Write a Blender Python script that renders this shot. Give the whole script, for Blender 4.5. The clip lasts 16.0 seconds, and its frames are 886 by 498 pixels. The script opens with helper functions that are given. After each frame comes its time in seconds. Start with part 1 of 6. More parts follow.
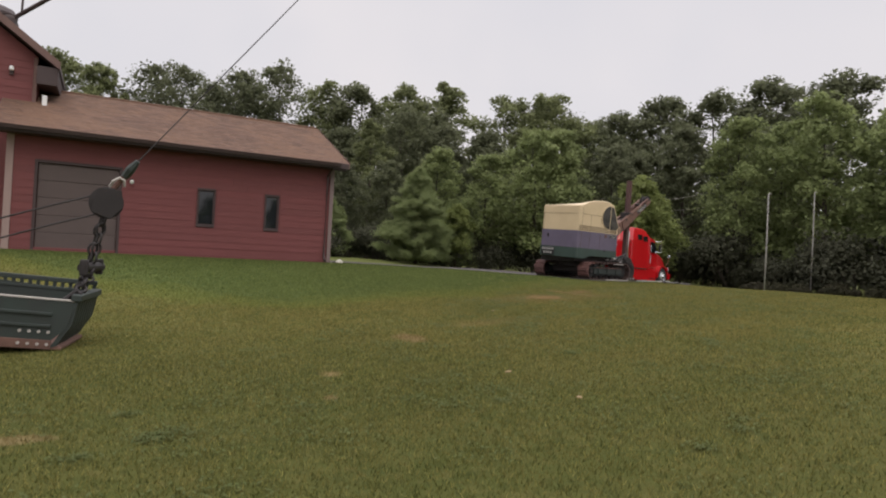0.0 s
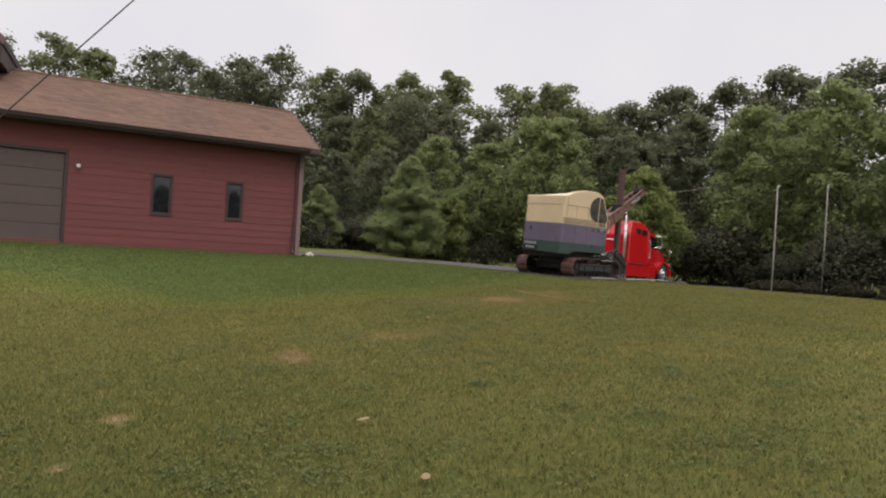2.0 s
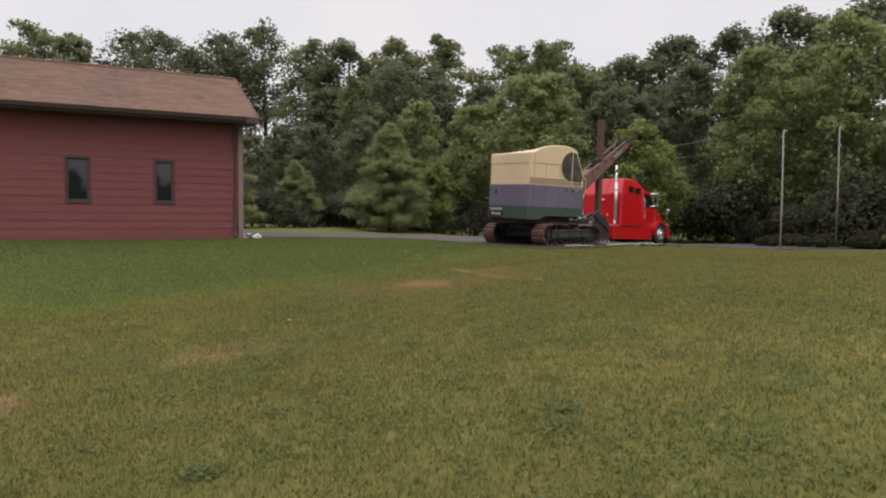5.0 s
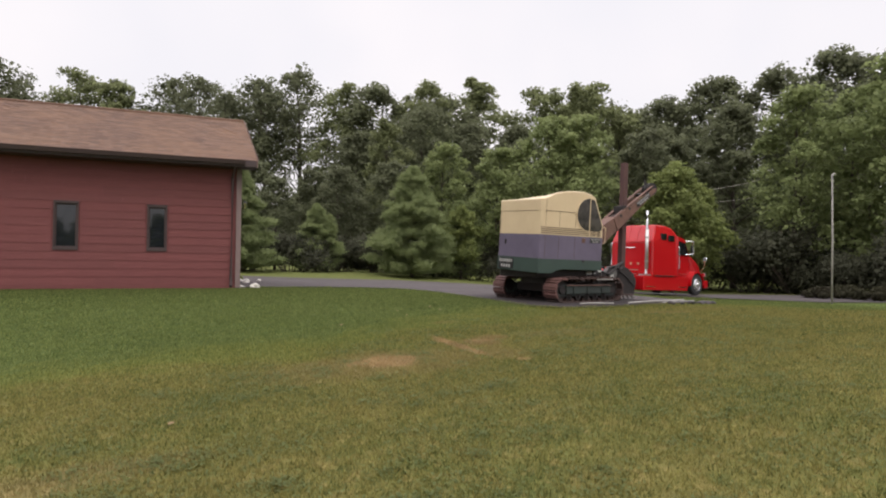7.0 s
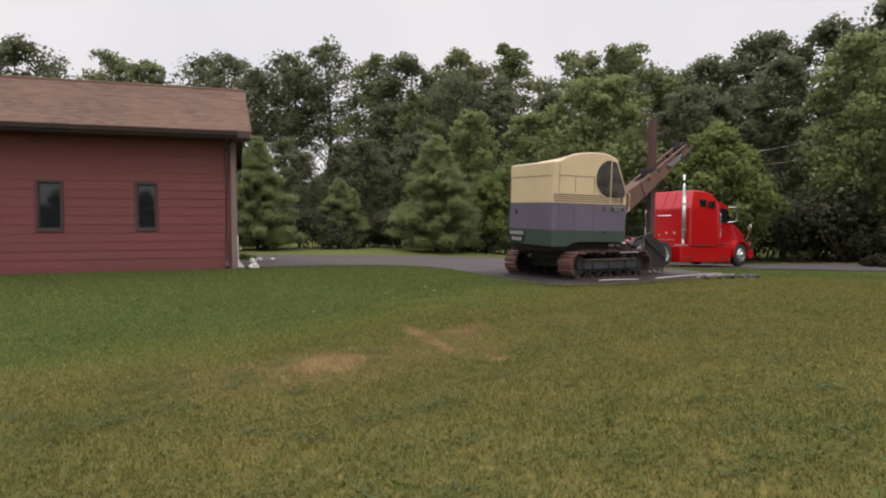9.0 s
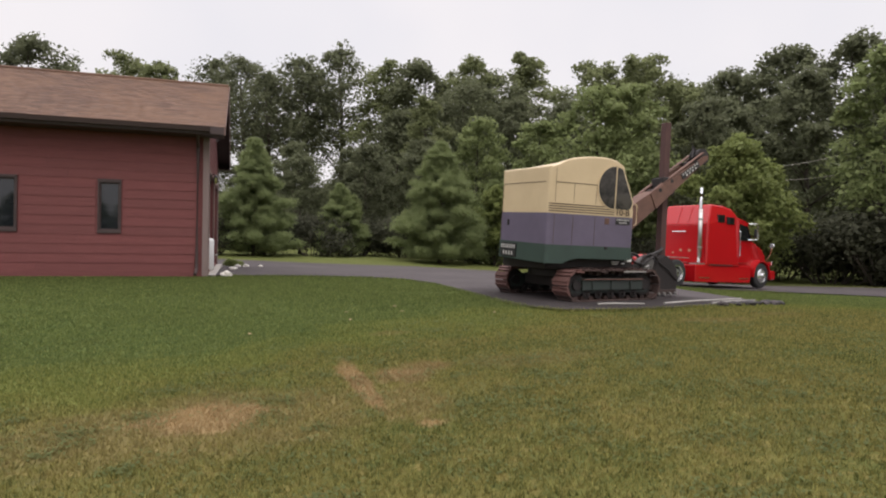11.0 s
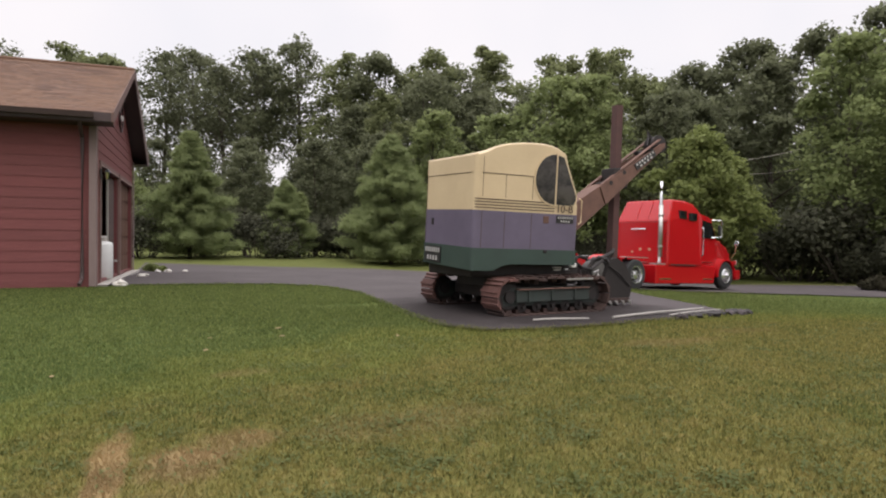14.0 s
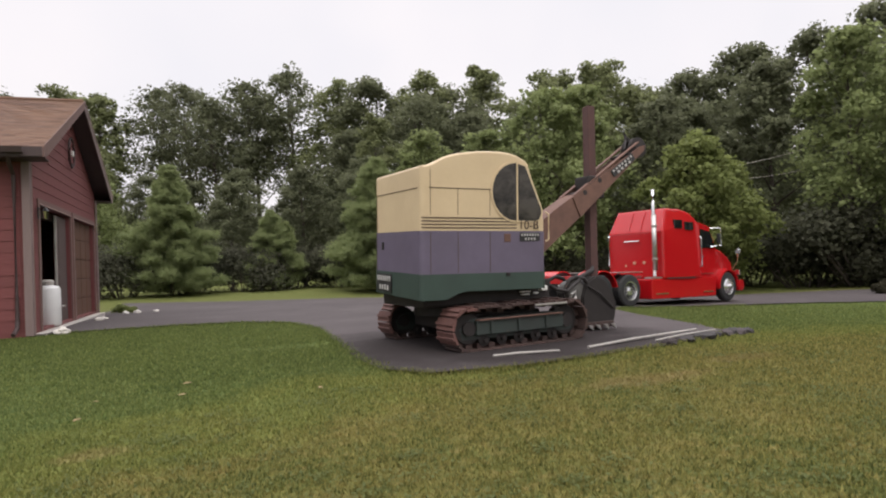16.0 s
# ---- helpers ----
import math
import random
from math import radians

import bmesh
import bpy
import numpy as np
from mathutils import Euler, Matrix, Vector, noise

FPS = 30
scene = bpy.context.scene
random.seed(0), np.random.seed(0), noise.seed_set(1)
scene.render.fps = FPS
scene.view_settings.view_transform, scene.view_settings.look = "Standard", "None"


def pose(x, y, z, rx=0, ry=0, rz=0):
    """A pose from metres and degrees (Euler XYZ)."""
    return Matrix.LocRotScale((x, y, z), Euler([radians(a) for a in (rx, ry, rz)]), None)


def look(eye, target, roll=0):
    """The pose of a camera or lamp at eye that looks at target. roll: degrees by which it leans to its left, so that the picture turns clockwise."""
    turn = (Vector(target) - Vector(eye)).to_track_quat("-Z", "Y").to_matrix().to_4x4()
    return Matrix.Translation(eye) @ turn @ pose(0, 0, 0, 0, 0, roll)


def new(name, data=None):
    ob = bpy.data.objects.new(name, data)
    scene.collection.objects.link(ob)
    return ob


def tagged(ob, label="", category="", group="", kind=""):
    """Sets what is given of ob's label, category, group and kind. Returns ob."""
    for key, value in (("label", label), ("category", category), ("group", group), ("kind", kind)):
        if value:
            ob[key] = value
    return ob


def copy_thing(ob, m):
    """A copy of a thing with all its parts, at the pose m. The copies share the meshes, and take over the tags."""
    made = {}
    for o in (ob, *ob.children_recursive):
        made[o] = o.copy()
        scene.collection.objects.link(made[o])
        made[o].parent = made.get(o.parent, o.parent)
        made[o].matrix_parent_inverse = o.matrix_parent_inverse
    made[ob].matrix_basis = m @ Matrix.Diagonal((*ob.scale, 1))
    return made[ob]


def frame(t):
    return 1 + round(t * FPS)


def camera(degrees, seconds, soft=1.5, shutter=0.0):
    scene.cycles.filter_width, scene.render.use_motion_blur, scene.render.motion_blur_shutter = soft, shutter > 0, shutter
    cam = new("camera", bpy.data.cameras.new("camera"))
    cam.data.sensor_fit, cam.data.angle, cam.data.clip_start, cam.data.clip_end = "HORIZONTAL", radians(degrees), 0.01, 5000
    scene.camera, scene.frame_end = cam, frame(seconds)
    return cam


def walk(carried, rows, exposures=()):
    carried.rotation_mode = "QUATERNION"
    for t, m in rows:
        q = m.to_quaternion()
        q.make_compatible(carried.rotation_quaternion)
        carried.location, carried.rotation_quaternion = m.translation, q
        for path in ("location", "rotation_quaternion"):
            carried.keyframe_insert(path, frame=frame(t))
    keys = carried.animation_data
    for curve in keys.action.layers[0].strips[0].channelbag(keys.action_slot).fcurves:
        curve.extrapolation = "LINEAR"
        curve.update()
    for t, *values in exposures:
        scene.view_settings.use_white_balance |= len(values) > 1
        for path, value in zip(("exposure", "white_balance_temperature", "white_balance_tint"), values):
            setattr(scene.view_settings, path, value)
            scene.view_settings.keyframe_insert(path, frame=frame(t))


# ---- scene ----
cam = camera(69.5, 16.0, soft=2.05)
PATH = [
    (0, (2.573, -0.173, 0.489), (3.517, 1.590, 0.514), 2.97),
    (0.5, (3.066, 0.090, 0.526), (4.002, 1.857, 0.519), 4.73),
    (1, (3.604, 0.342, 0.550), (4.562, 2.098, 0.535), 1.38),
    (1.5, (4.054, 0.654, 0.576), (4.933, 2.450, 0.524), 2.31),
    (2, (4.600, 0.888, 0.623), (5.514, 2.667, 0.621), 3.56),
    (2.5, (5.107, 1.017, 0.662), (6.091, 2.757, 0.733), 2.81),
    (3, (5.563, 1.153, 0.670), (6.572, 2.879, 0.678), 3.06),
    (3.5, (6.011, 1.396, 0.661), (7.013, 3.126, 0.619), -0.01),
    (4, (6.441, 1.738, 0.623), (7.391, 3.496, 0.534), 1.17),
    (6.5, (8.526, 3.426, 0.928), (9.308, 5.266, 0.879), -1.84),
    (7, (8.905, 3.621, 0.994), (9.677, 5.466, 1.028), 0.74),
    (7.5, (9.282, 3.819, 1.014), (10.076, 5.654, 1.049), -0.96),
    (8, (9.654, 4.124, 1.008), (10.367, 5.992, 0.991), -0.17),
    (10.5, (11.388, 5.989, 1.028), (12.007, 7.890, 0.973), -0.13),
    (11, (11.633, 6.285, 1.047), (12.241, 8.191, 1.028), 1.05),
    (11.5, (11.860, 6.594, 1.055), (12.442, 8.505, 0.959), 0.46),
    (12, (12.147, 6.830, 1.068), (12.759, 8.733, 1.016), 0.48),
    (12.5, (12.404, 7.058, 1.092), (13.088, 8.937, 1.049), 1.84),
    (13, (12.623, 7.337, 1.091), (13.294, 9.217, 0.971), -0.88),
    (13.5, (12.869, 7.556, 1.109), (13.544, 9.437, 1.023), 1.08),
    (14, (13.249, 7.961, 1.162), (13.944, 9.836, 1.137), 0.50),
    (14.5, (13.548, 8.298, 1.179), (14.189, 10.192, 1.147), -0.32),
    (15, (13.829, 8.554, 1.148), (14.406, 10.468, 1.083), 3.80),
    (15.5, (14.193, 8.805, 1.166), (14.854, 10.692, 1.160), 1.36),
    (16, (14.527, 8.924, 1.207), (15.202, 10.806, 1.251), -2.49),
]
walk(cam, [(t, look(eye, target, roll)) for t, eye, target, roll in PATH],
     [(0, 0.02), (1.5, 0.08), (2.5, 0.12), (3.5, 0.06), (4, 0.08), (6.5, 0.27), (7, 0.34), (7.5, 0.26), (10.5, 0.11), (11, 0.22), (12, 0.24), (14.5, 0.34), (16, 0.32)])

# ---- world and light: an overcast afternoon ----
world = bpy.data.worlds.new("overcast")
scene.world = world
world.use_nodes = True
wn, wl = world.node_tree.nodes, world.node_tree.links
sky = wn.new("ShaderNodeTexSky")
sky.sky_type, sky.sun_disc = "NISHITA", False
sky.sun_elevation, sky.sun_rotation = radians(48), radians(200)
sky.dust_density, sky.air_density = 4.0, 1.5
cloud = wn.new("ShaderNodeMix")
cloud.data_type = "RGBA"
cloud.inputs[0].default_value = 0.93
cloud.inputs[7].default_value = (8.65, 8.25, 8.5, 1)
wl.new(sky.outputs[0], cloud.inputs[6])
wdir = wn.new("ShaderNodeTexCoord")
wsep = wn.new("ShaderNodeSeparateXYZ")
wl.new(wdir.outputs["Generated"], wsep.inputs[0])
rise_z = wn.new("ShaderNodeMapRange")       # an overcast sky is about three times as bright overhead as at the horizon
rise_z.inputs["From Min"].default_value, rise_z.inputs["From Max"].default_value = 0.40, 1.0
rise_z.inputs["To Min"].default_value, rise_z.inputs["To Max"].default_value = 0.095, 0.36
wl.new(wsep.outputs["Z"], rise_z.inputs["Value"])
veil = wn.new("ShaderNodeTexNoise")            # faint drifts in the cloud cover
veil.inputs["Scale"].default_value, veil.inputs["Detail"].default_value = 2.6, 3.0
wl.new(wdir.outputs["Generated"], veil.inputs["Vector"])
drift = wn.new("ShaderNodeMix")
drift.data_type, drift.blend_type = "RGBA", "MULTIPLY"
drift.inputs[0].default_value = 1.0
shade = wn.new("ShaderNodeValToRGB")
shade.color_ramp.elements[0].position, shade.color_ramp.elements[0].color = 0.35, (0.93, 0.945, 0.965, 1)
shade.color_ramp.elements[1].position, shade.color_ramp.elements[1].color = 0.62, (1.01, 1.005, 1.0, 1)
wl.new(veil.outputs["Fac"], shade.inputs[0])
wl.new(cloud.outputs[2], drift.inputs[6])
wl.new(shade.outputs[0], drift.inputs[7])
wl.new(drift.outputs[2], wn["Background"].inputs[0])
wl.new(rise_z.outputs[0], wn["Background"].inputs[1])

sun = new("sun", bpy.data.lights.new("sun", "SUN"))
sun.data.energy, sun.data.angle, sun.data.color = 0.7, radians(40), (1.0, 0.96, 0.9)
sun.matrix_world = look((10, -20, 30), (12, 0, 0))

# ---- terrain ----
XS = [-400, 2, 6, 9, 12, 15, 18, 22, 30, 40, 90, 400]
ZS = [-0.95, -0.86, -0.70, -0.46, -0.27, -0.14, -0.06, -0.08, -0.30, -0.42, -0.8, -1.0]
XD = [-400, 11, 15, 20, 24, 28, 36, 90, 400]
ZD = [0.0, 0.0, -0.05, -0.06, -0.20, -0.45, -0.74, -0.95, -1.0]


def smooth(a, b, v):
    k = min(1.0, max(0.0, (v - a) / (b - a)))
    return k * k * (3 - 2 * k)


def ground_z(x, y):
    lawn = sum(np.interp(x + d, XS, ZS) for d in (-1.5, -0.5, 0.5, 1.5)) / 4
    paved = np.interp(x, XD, ZD)
    k = smooth(11.5, 16.0, x)
    w = smooth(14.5, 23.0, y) * (1 - k) + smooth(13.0, 18.0, y) * k
    rise = 0.28 * smooth(36, 46, y) * (1 - smooth(27, 35, x)) - 0.14 * smooth(27, 37, y)
    dip = -0.31 * math.exp(-((x - 1.0) ** 2 + (y - 11.0) ** 2) / 12.0)
    return float(lawn * (1 - w) + paved * w + dip + rise)


# ---- materials ----
def node_mat(name):
    m = bpy.data.materials.new(name)
    m.use_nodes = True
    return m, m.node_tree.nodes, m.node_tree.links, m.node_tree.nodes["Principled BSDF"]


def noise_fac(n, l, scale, detail=5.0, rough=0.6, coord="Object", stretch=None, dist=0.0):
    tc = n.new("ShaderNodeTexCoord")
    tex = n.new("ShaderNodeTexNoise")
    tex.inputs["Scale"].default_value = scale
    tex.inputs["Detail"].default_value = detail
    tex.inputs["Roughness"].default_value = rough
    tex.inputs["Distortion"].default_value = dist
    src = tc.outputs["Object" if coord == "World" else coord]
    if coord == "World":
        src = n.new("ShaderNodeNewGeometry").outputs["Position"]
    if stretch:
        mp = n.new("ShaderNodeMapping")
        mp.inputs["Scale"].default_value = stretch
        l.new(src, mp.inputs[0])
        src = mp.outputs[0]
    l.new(src, tex.inputs["Vector"])
    return tex.outputs["Fac"]


def ramp(n, l, fac, stops):
    r = n.new("ShaderNodeValToRGB")
    while len(r.color_ramp.elements) < len(stops):
        r.color_ramp.elements.new(0.5)
    for e, (p, c) in zip(r.color_ramp.elements, stops):
        e.position, e.color = p, (*c, 1)
    l.new(fac, r.inputs[0])
    return r.outputs[0]


def mixc(n, l, fac, a, b, mode="MIX"):
    m = n.new("ShaderNodeMix")
    m.data_type, m.blend_type = "RGBA", mode
    for sock, v in ((m.inputs[0], fac), (m.inputs[6], a), (m.inputs[7], b)):
        if isinstance(v, (int, float)):
            sock.default_value = v
        elif isinstance(v, tuple):
            sock.default_value = (*v, 1)
        else:
            l.new(v, sock)
    return m.outputs[2]


def mathn(n, l, op, a, b=0.0, clamp=False):
    m = n.new("ShaderNodeMath")
    m.operation, m.use_clamp = op, clamp
    for sock, v in ((m.inputs[0], a), (m.inputs[1], b)):
        if isinstance(v, (int, float)):
            sock.default_value = v
        else:
            l.new(v, sock)
    return m.outputs[0]


def bump(n, l, b, fac, strength, dist=0.01):
    k = n.new("ShaderNodeBump")
    k.inputs["Strength"].default_value, k.inputs["Distance"].default_value = strength, dist
    l.new(fac, k.inputs["Height"])
    l.new(k.outputs[0], b.inputs["Normal"])


def weathered(name, base, dark, rough=0.6, metal=0.0, scale=2.5, grain=40.0, amount=0.45, rust=None, rust_at=0.62, vary=0.0, bump_s=0.15, coord="Object", stretch=None):
    """A painted or plain surface: large blotches, fine grain, and rust or bare patches where wanted."""
    m, n, l, b = node_mat(name)
    big = noise_fac(n, l, scale, 6, 0.65, coord, stretch)
    fine = noise_fac(n, l, grain, 3, 0.6, coord, stretch)
    k = mathn(n, l, "MULTIPLY", ramp(n, l, big, [(0.35, (0, 0, 0)), (0.7, (1, 1, 1))]), amount)
    col = mixc(n, l, k, base, dark)
    col = mixc(n, l, mathn(n, l, "MULTIPLY", fine, 0.22), col, dark)
    if rust:
        spots = ramp(n, l, noise_fac(n, l, scale * 2.3, 8, 0.75, coord), [(rust_at, (0, 0, 0)), (rust_at + 0.08, (1, 1, 1))])
        col = mixc(n, l, spots, col, rust)
    if vary:
        rnd = n.new("ShaderNodeObjectInfo").outputs["Random"]
        col = mixc(n, l, mathn(n, l, "MULTIPLY", rnd, vary), col, dark)
    l.new(col, b.inputs["Base Color"])
    b.inputs["Roughness"].default_value, b.inputs["Metallic"].default_value = rough, metal
    if bump_s:
        bump(n, l, b, fine, bump_s, 0.004)
    return m


def grass_colour(n, l):
    """Lawn colour over the world: green sward, dry straw patches, clover, shared by the soil sheet and the blades."""
    a = noise_fac(n, l, 0.22, 5, 0.6, "World", dist=0.6)
    c = noise_fac(n, l, 1.1, 5, 0.65, "World", dist=0.3)
    d = noise_fac(n, l, 0.55, 6, 0.7, "World", dist=0.8)
    e = noise_fac(n, l, 3.2, 5, 0.7, "World", dist=0.5)
    pos = n.new("ShaderNodeNewGeometry").outputs["Position"]
    sep = n.new("ShaderNodeSeparateXYZ")
    l.new(pos, sep.inputs[0])
    green = ramp(n, l, a, [(0.3, (0.074, 0.091, 0.021)), (0.5, (0.108, 0.112, 0.028)), (0.72, (0.138, 0.128, 0.036))])
    green = mixc(n, l, ramp(n, l, c, [(0.42, (0, 0, 0)), (0.68, (0.75, 0.75, 0.75))]), green, (0.190, 0.158, 0.048))
    green = mixc(n, l, ramp(n, l, c, [(0.25, (0.5, 0.5, 0.5)), (0.42, (0, 0, 0))]), green, (0.048, 0.078, 0.018))
    green = mixc(n, l, ramp(n, l, e, [(0.30, (0.6, 0.6, 0.6)), (0.44, (0, 0, 0))]), green, (0.060, 0.095, 0.036))
    green = mixc(n, l, ramp(n, l, d, [(0.52, (0, 0, 0)), (0.70, (0.5, 0.5, 0.5))]), green, (0.188, 0.156, 0.048))
    green = mixc(n, l, ramp(n, l, e, [(0.56, (0, 0, 0)), (0.70, (0.5, 0.5, 0.5))]), green, (0.172, 0.173, 0.049))
    g = noise_fac(n, l, 8.5, 4, 0.7, "World", dist=0.6)
    green = mixc(n, l, ramp(n, l, g, [(0.52, (0, 0, 0)), (0.68, (0.75, 0.75, 0.75))]), green, (0.262, 0.198, 0.072))
    green = mixc(n, l, ramp(n, l, g, [(0.30, (0.75, 0.75, 0.75)), (0.46, (0, 0, 0))]), green, (0.050, 0.070, 0.018))
    # darker olive tone towards the near end of the lawn
    near_tone = mathn(n, l, "SUBTRACT", 17.0, mathn(n, l, "ADD", sep.outputs["X"], sep.outputs["Y"]))
    near_tone = mathn(n, l, "MULTIPLY", mathn(n, l, "ADD", near_tone, mathn(n, l, "MULTIPLY", mathn(n, l, "SUBTRACT", c, 0.5), 8.0)), 0.14, True)
    green = mixc(n, l, mathn(n, l, "MULTIPLY", near_tone, 0.66), green, (0.046, 0.054, 0.010))
    # lush strip along the building and the drive
    west = mathn(n, l, "SUBTRACT", 20.3, mathn(n, l, "MULTIPLY", sep.outputs["X"], 1.17))
    east = mathn(n, l, "MINIMUM", mathn(n, l, "ADD", mathn(n, l, "MULTIPLY", sep.outputs["X"], 0.52), 7.1), 16.3)
    edge = mathn(n, l, "MAXIMUM", mathn(n, l, "MAXIMUM", west, 12.9), east)
    lush = mathn(n, l, "SUBTRACT", mathn(n, l, "ADD", sep.outputs["Y"], mathn(n, l, "MULTIPLY", mathn(n, l, "SUBTRACT", d, 0.5), 6.0)), edge)
    lush = mathn(n, l, "MULTIPLY", mathn(n, l, "ADD", lush, 0.8), 0.40, True)
    lush = mathn(n, l, "MULTIPLY", lush, mathn(n, l, "MULTIPLY", mathn(n, l, "SUBTRACT", 31.0, sep.outputs["Y"]), 0.2, True))
    deep = ramp(n, l, e, [(0.3, (0.054, 0.092, 0.024)), (0.7, (0.096, 0.134, 0.034))])
    green = mixc(n, l, mathn(n, l, "MULTIPLY", lush, 0.85), green, deep)
    rim = mathn(n, l, "MULTIPLY", mathn(n, l, "MULTIPLY", lush, mathn(n, l, "SUBTRACT", 1.0, lush)), 2.0)
    green = mixc(n, l, rim, green, (0.150, 0.172, 0.034))
    # short olive turf on the strip beyond the drive
    back = mathn(n, l, "MULTIPLY", mathn(n, l, "SUBTRACT", sep.outputs["Y"], 30.0), 0.4, True)
    green = mixc(n, l, mathn(n, l, "MULTIPLY", back, 0.8), green, (0.094, 0.112, 0.032))
    # worn and dry patches of thatch, each with its own place and size
    bare = 0.0
    for cx, cy, rx, ry, k in ((11.38, 11.42, 0.56, 0.50, 1.2), (11.3, 11.3, 1.6, 0.9, 0.45), (12.70, 11.95, 0.11, 1.15, 1.5), (12.67, 12.55, 0.13, 0.38, 1.0), (13.14, 12.2, 0.32, 0.36, 1.1), (13.45, 12.5, 0.32, 0.24, 0.8),
                               (12.95, 10.62, 0.12, 0.09, 1.0), (12.95, 11.3, 0.40, 0.6, 0.5), (6.42, 7.85, 0.22, 0.42, 0.9), (6.4, 7.55, 0.22, 0.12, 0.7), (4.68, 6.02, 0.13, 0.13, 0.8), (2.13, 4.8, 0.28, 0.13, 0.7),
                               (4.38, 5.1, 0.08, 0.07, 0.9), (14.6, 12.4, 0.8, 0.35, 0.35), (13.6, 14.6, 0.35, 0.2, 0.4), (8.2, 8.6, 0.9, 0.35, 0.4), (18.6, 14.4, 0.9, 0.28, 0.45), (20.4, 14.9, 0.7, 0.22, 0.4)):
        px = mathn(n, l, "MULTIPLY", mathn(n, l, "SUBTRACT", sep.outputs["X"], cx), 1 / rx)
        py = mathn(n, l, "MULTIPLY", mathn(n, l, "SUBTRACT", sep.outputs["Y"], cy), 1 / ry)
        rr = mathn(n, l, "ADD", mathn(n, l, "MULTIPLY", px, px), mathn(n, l, "MULTIPLY", py, py))
        rr = mathn(n, l, "ADD", rr, mathn(n, l, "MULTIPLY", mathn(n, l, "SUBTRACT", e, 0.5), 2.4))
        bare = mathn(n, l, "MAXIMUM", bare, mathn(n, l, "MULTIPLY", mathn(n, l, "SUBTRACT", 1.25, rr, True), k))
    straw = mixc(n, l, ramp(n, l, c, [(0.40, (0, 0, 0)), (0.62, (1, 1, 1))]), (0.37, 0.258, 0.128), (0.235, 0.165, 0.080))
    return mixc(n, l, mathn(n, l, "MULTIPLY", bare, 0.97), green, straw), bare, lush


def soil_mat():
    m, n, l, b = node_mat("lawn_soil")
    f = noise_fac(n, l, 45, 4, 0.7, "World")
    col = mixc(n, l, ramp(n, l, f, [(0.35, (0.4, 0.4, 0.4)), (0.65, (0.15, 0.15, 0.15))]), grass_colour(n, l)[0], (0.055, 0.058, 0.020))
    l.new(col, b.inputs["Base Color"])
    b.inputs["Roughness"].default_value = 0.95
    b.inputs["Specular IOR Level"].default_value = 0.1
    bump(n, l, b, f, 0.7, 0.03)
    return m


def blade_mat():
    m, n, l, b = node_mat("grass_blade")
    rnd = n.new("ShaderNodeNewGeometry").outputs["Random Per Island"]
    sward, bare, lush = grass_colour(n, l)
    worn = mathn(n, l, "SUBTRACT", 1.0, mathn(n, l, "MULTIPLY", bare, 0.9), True)
    col = mixc(n, l, mathn(n, l, "MULTIPLY", worn, ramp(n, l, rnd, [(0.0, (0.75, 0.75, 0.75)), (0.40, (0, 0, 0)), (1.0, (0.0, 0.0, 0.0))])), sward, (0.034, 0.050, 0.014))
    tint = ramp(n, l, rnd, [(0.0, (0.0, 0.0, 0.0)), (0.5, (0.16, 0.16, 0.16)), (0.85, (0.52, 0.52, 0.52)), (1.0, (0.95, 0.95, 0.95))])
    tint = mathn(n, l, "MULTIPLY", tint, worn)
    col = mixc(n, l, tint, col, mixc(n, l, lush, (0.338, 0.306, 0.102), (0.265, 0.290, 0.100)))
    l.new(col, b.inputs["Base Color"])
    b.inputs["Roughness"].default_value = 0.7
    b.inputs["Specular IOR Level"].default_value = 0.2
    t = n.new("ShaderNodeBsdfTranslucent")
    l.new(col, t.inputs[0])
    mix = n.new("ShaderNodeMixShader")
    mix.inputs[0].default_value = 0.5
    l.new(b.outputs[0], mix.inputs[1])
    l.new(t.outputs[0], mix.inputs[2])
    l.new(mix.outputs[0], n["Material Output"].inputs[0])
    return m


def leaf_mat(name, dark, mid, light, gloss=0.55):
    m, n, l, b = node_mat(name)
    rnd = n.new("ShaderNodeNewGeometry").outputs["Random Per Island"]
    col = ramp(n, l, rnd, [(0.0, tuple(0.5 * (a + c) for a, c in zip(dark, mid))), (0.5, mid), (1.0, tuple(0.5 * (a + c) for a, c in zip(mid, light)))])
    big = noise_fac(n, l, 0.35, 3, 0.6, "World")
    col = mixc(n, l, ramp(n, l, big, [(0.4, (0, 0, 0)), (0.7, (0.5, 0.5, 0.5))]), col, light)
    obj = n.new("ShaderNodeObjectInfo").outputs["Random"]
    col = mixc(n, l, mathn(n, l, "MULTIPLY", obj, 0.35), col, dark)
    l.new(col, b.inputs["Base Color"])
    b.inputs["Roughness"].default_value = gloss
    b.inputs["Specular IOR Level"].default_value = 0.10
    t = n.new("ShaderNodeBsdfTranslucent")
    l.new(col, t.inputs[0])
    mix = n.new("ShaderNodeMixShader")
    mix.inputs[0].default_value = 0.56
    l.new(b.outputs[0], mix.inputs[1])
    l.new(t.outputs[0], mix.inputs[2])
    l.new(mix.outputs[0], n["Material Output"].inputs[0])
    return m


def plain_alu():
    m, n, l, b = node_mat("polished_aluminium")
    f = noise_fac(n, l, 30, 4, 0.6)
    l.new(ramp(n, l, f, [(0.3, (0.55, 0.55, 0.56)), (0.7, (0.82, 0.82, 0.83))]), b.inputs["Base Color"])
    b.inputs["Metallic"].default_value, b.inputs["Roughness"].default_value = 0.9, 0.22
    return m


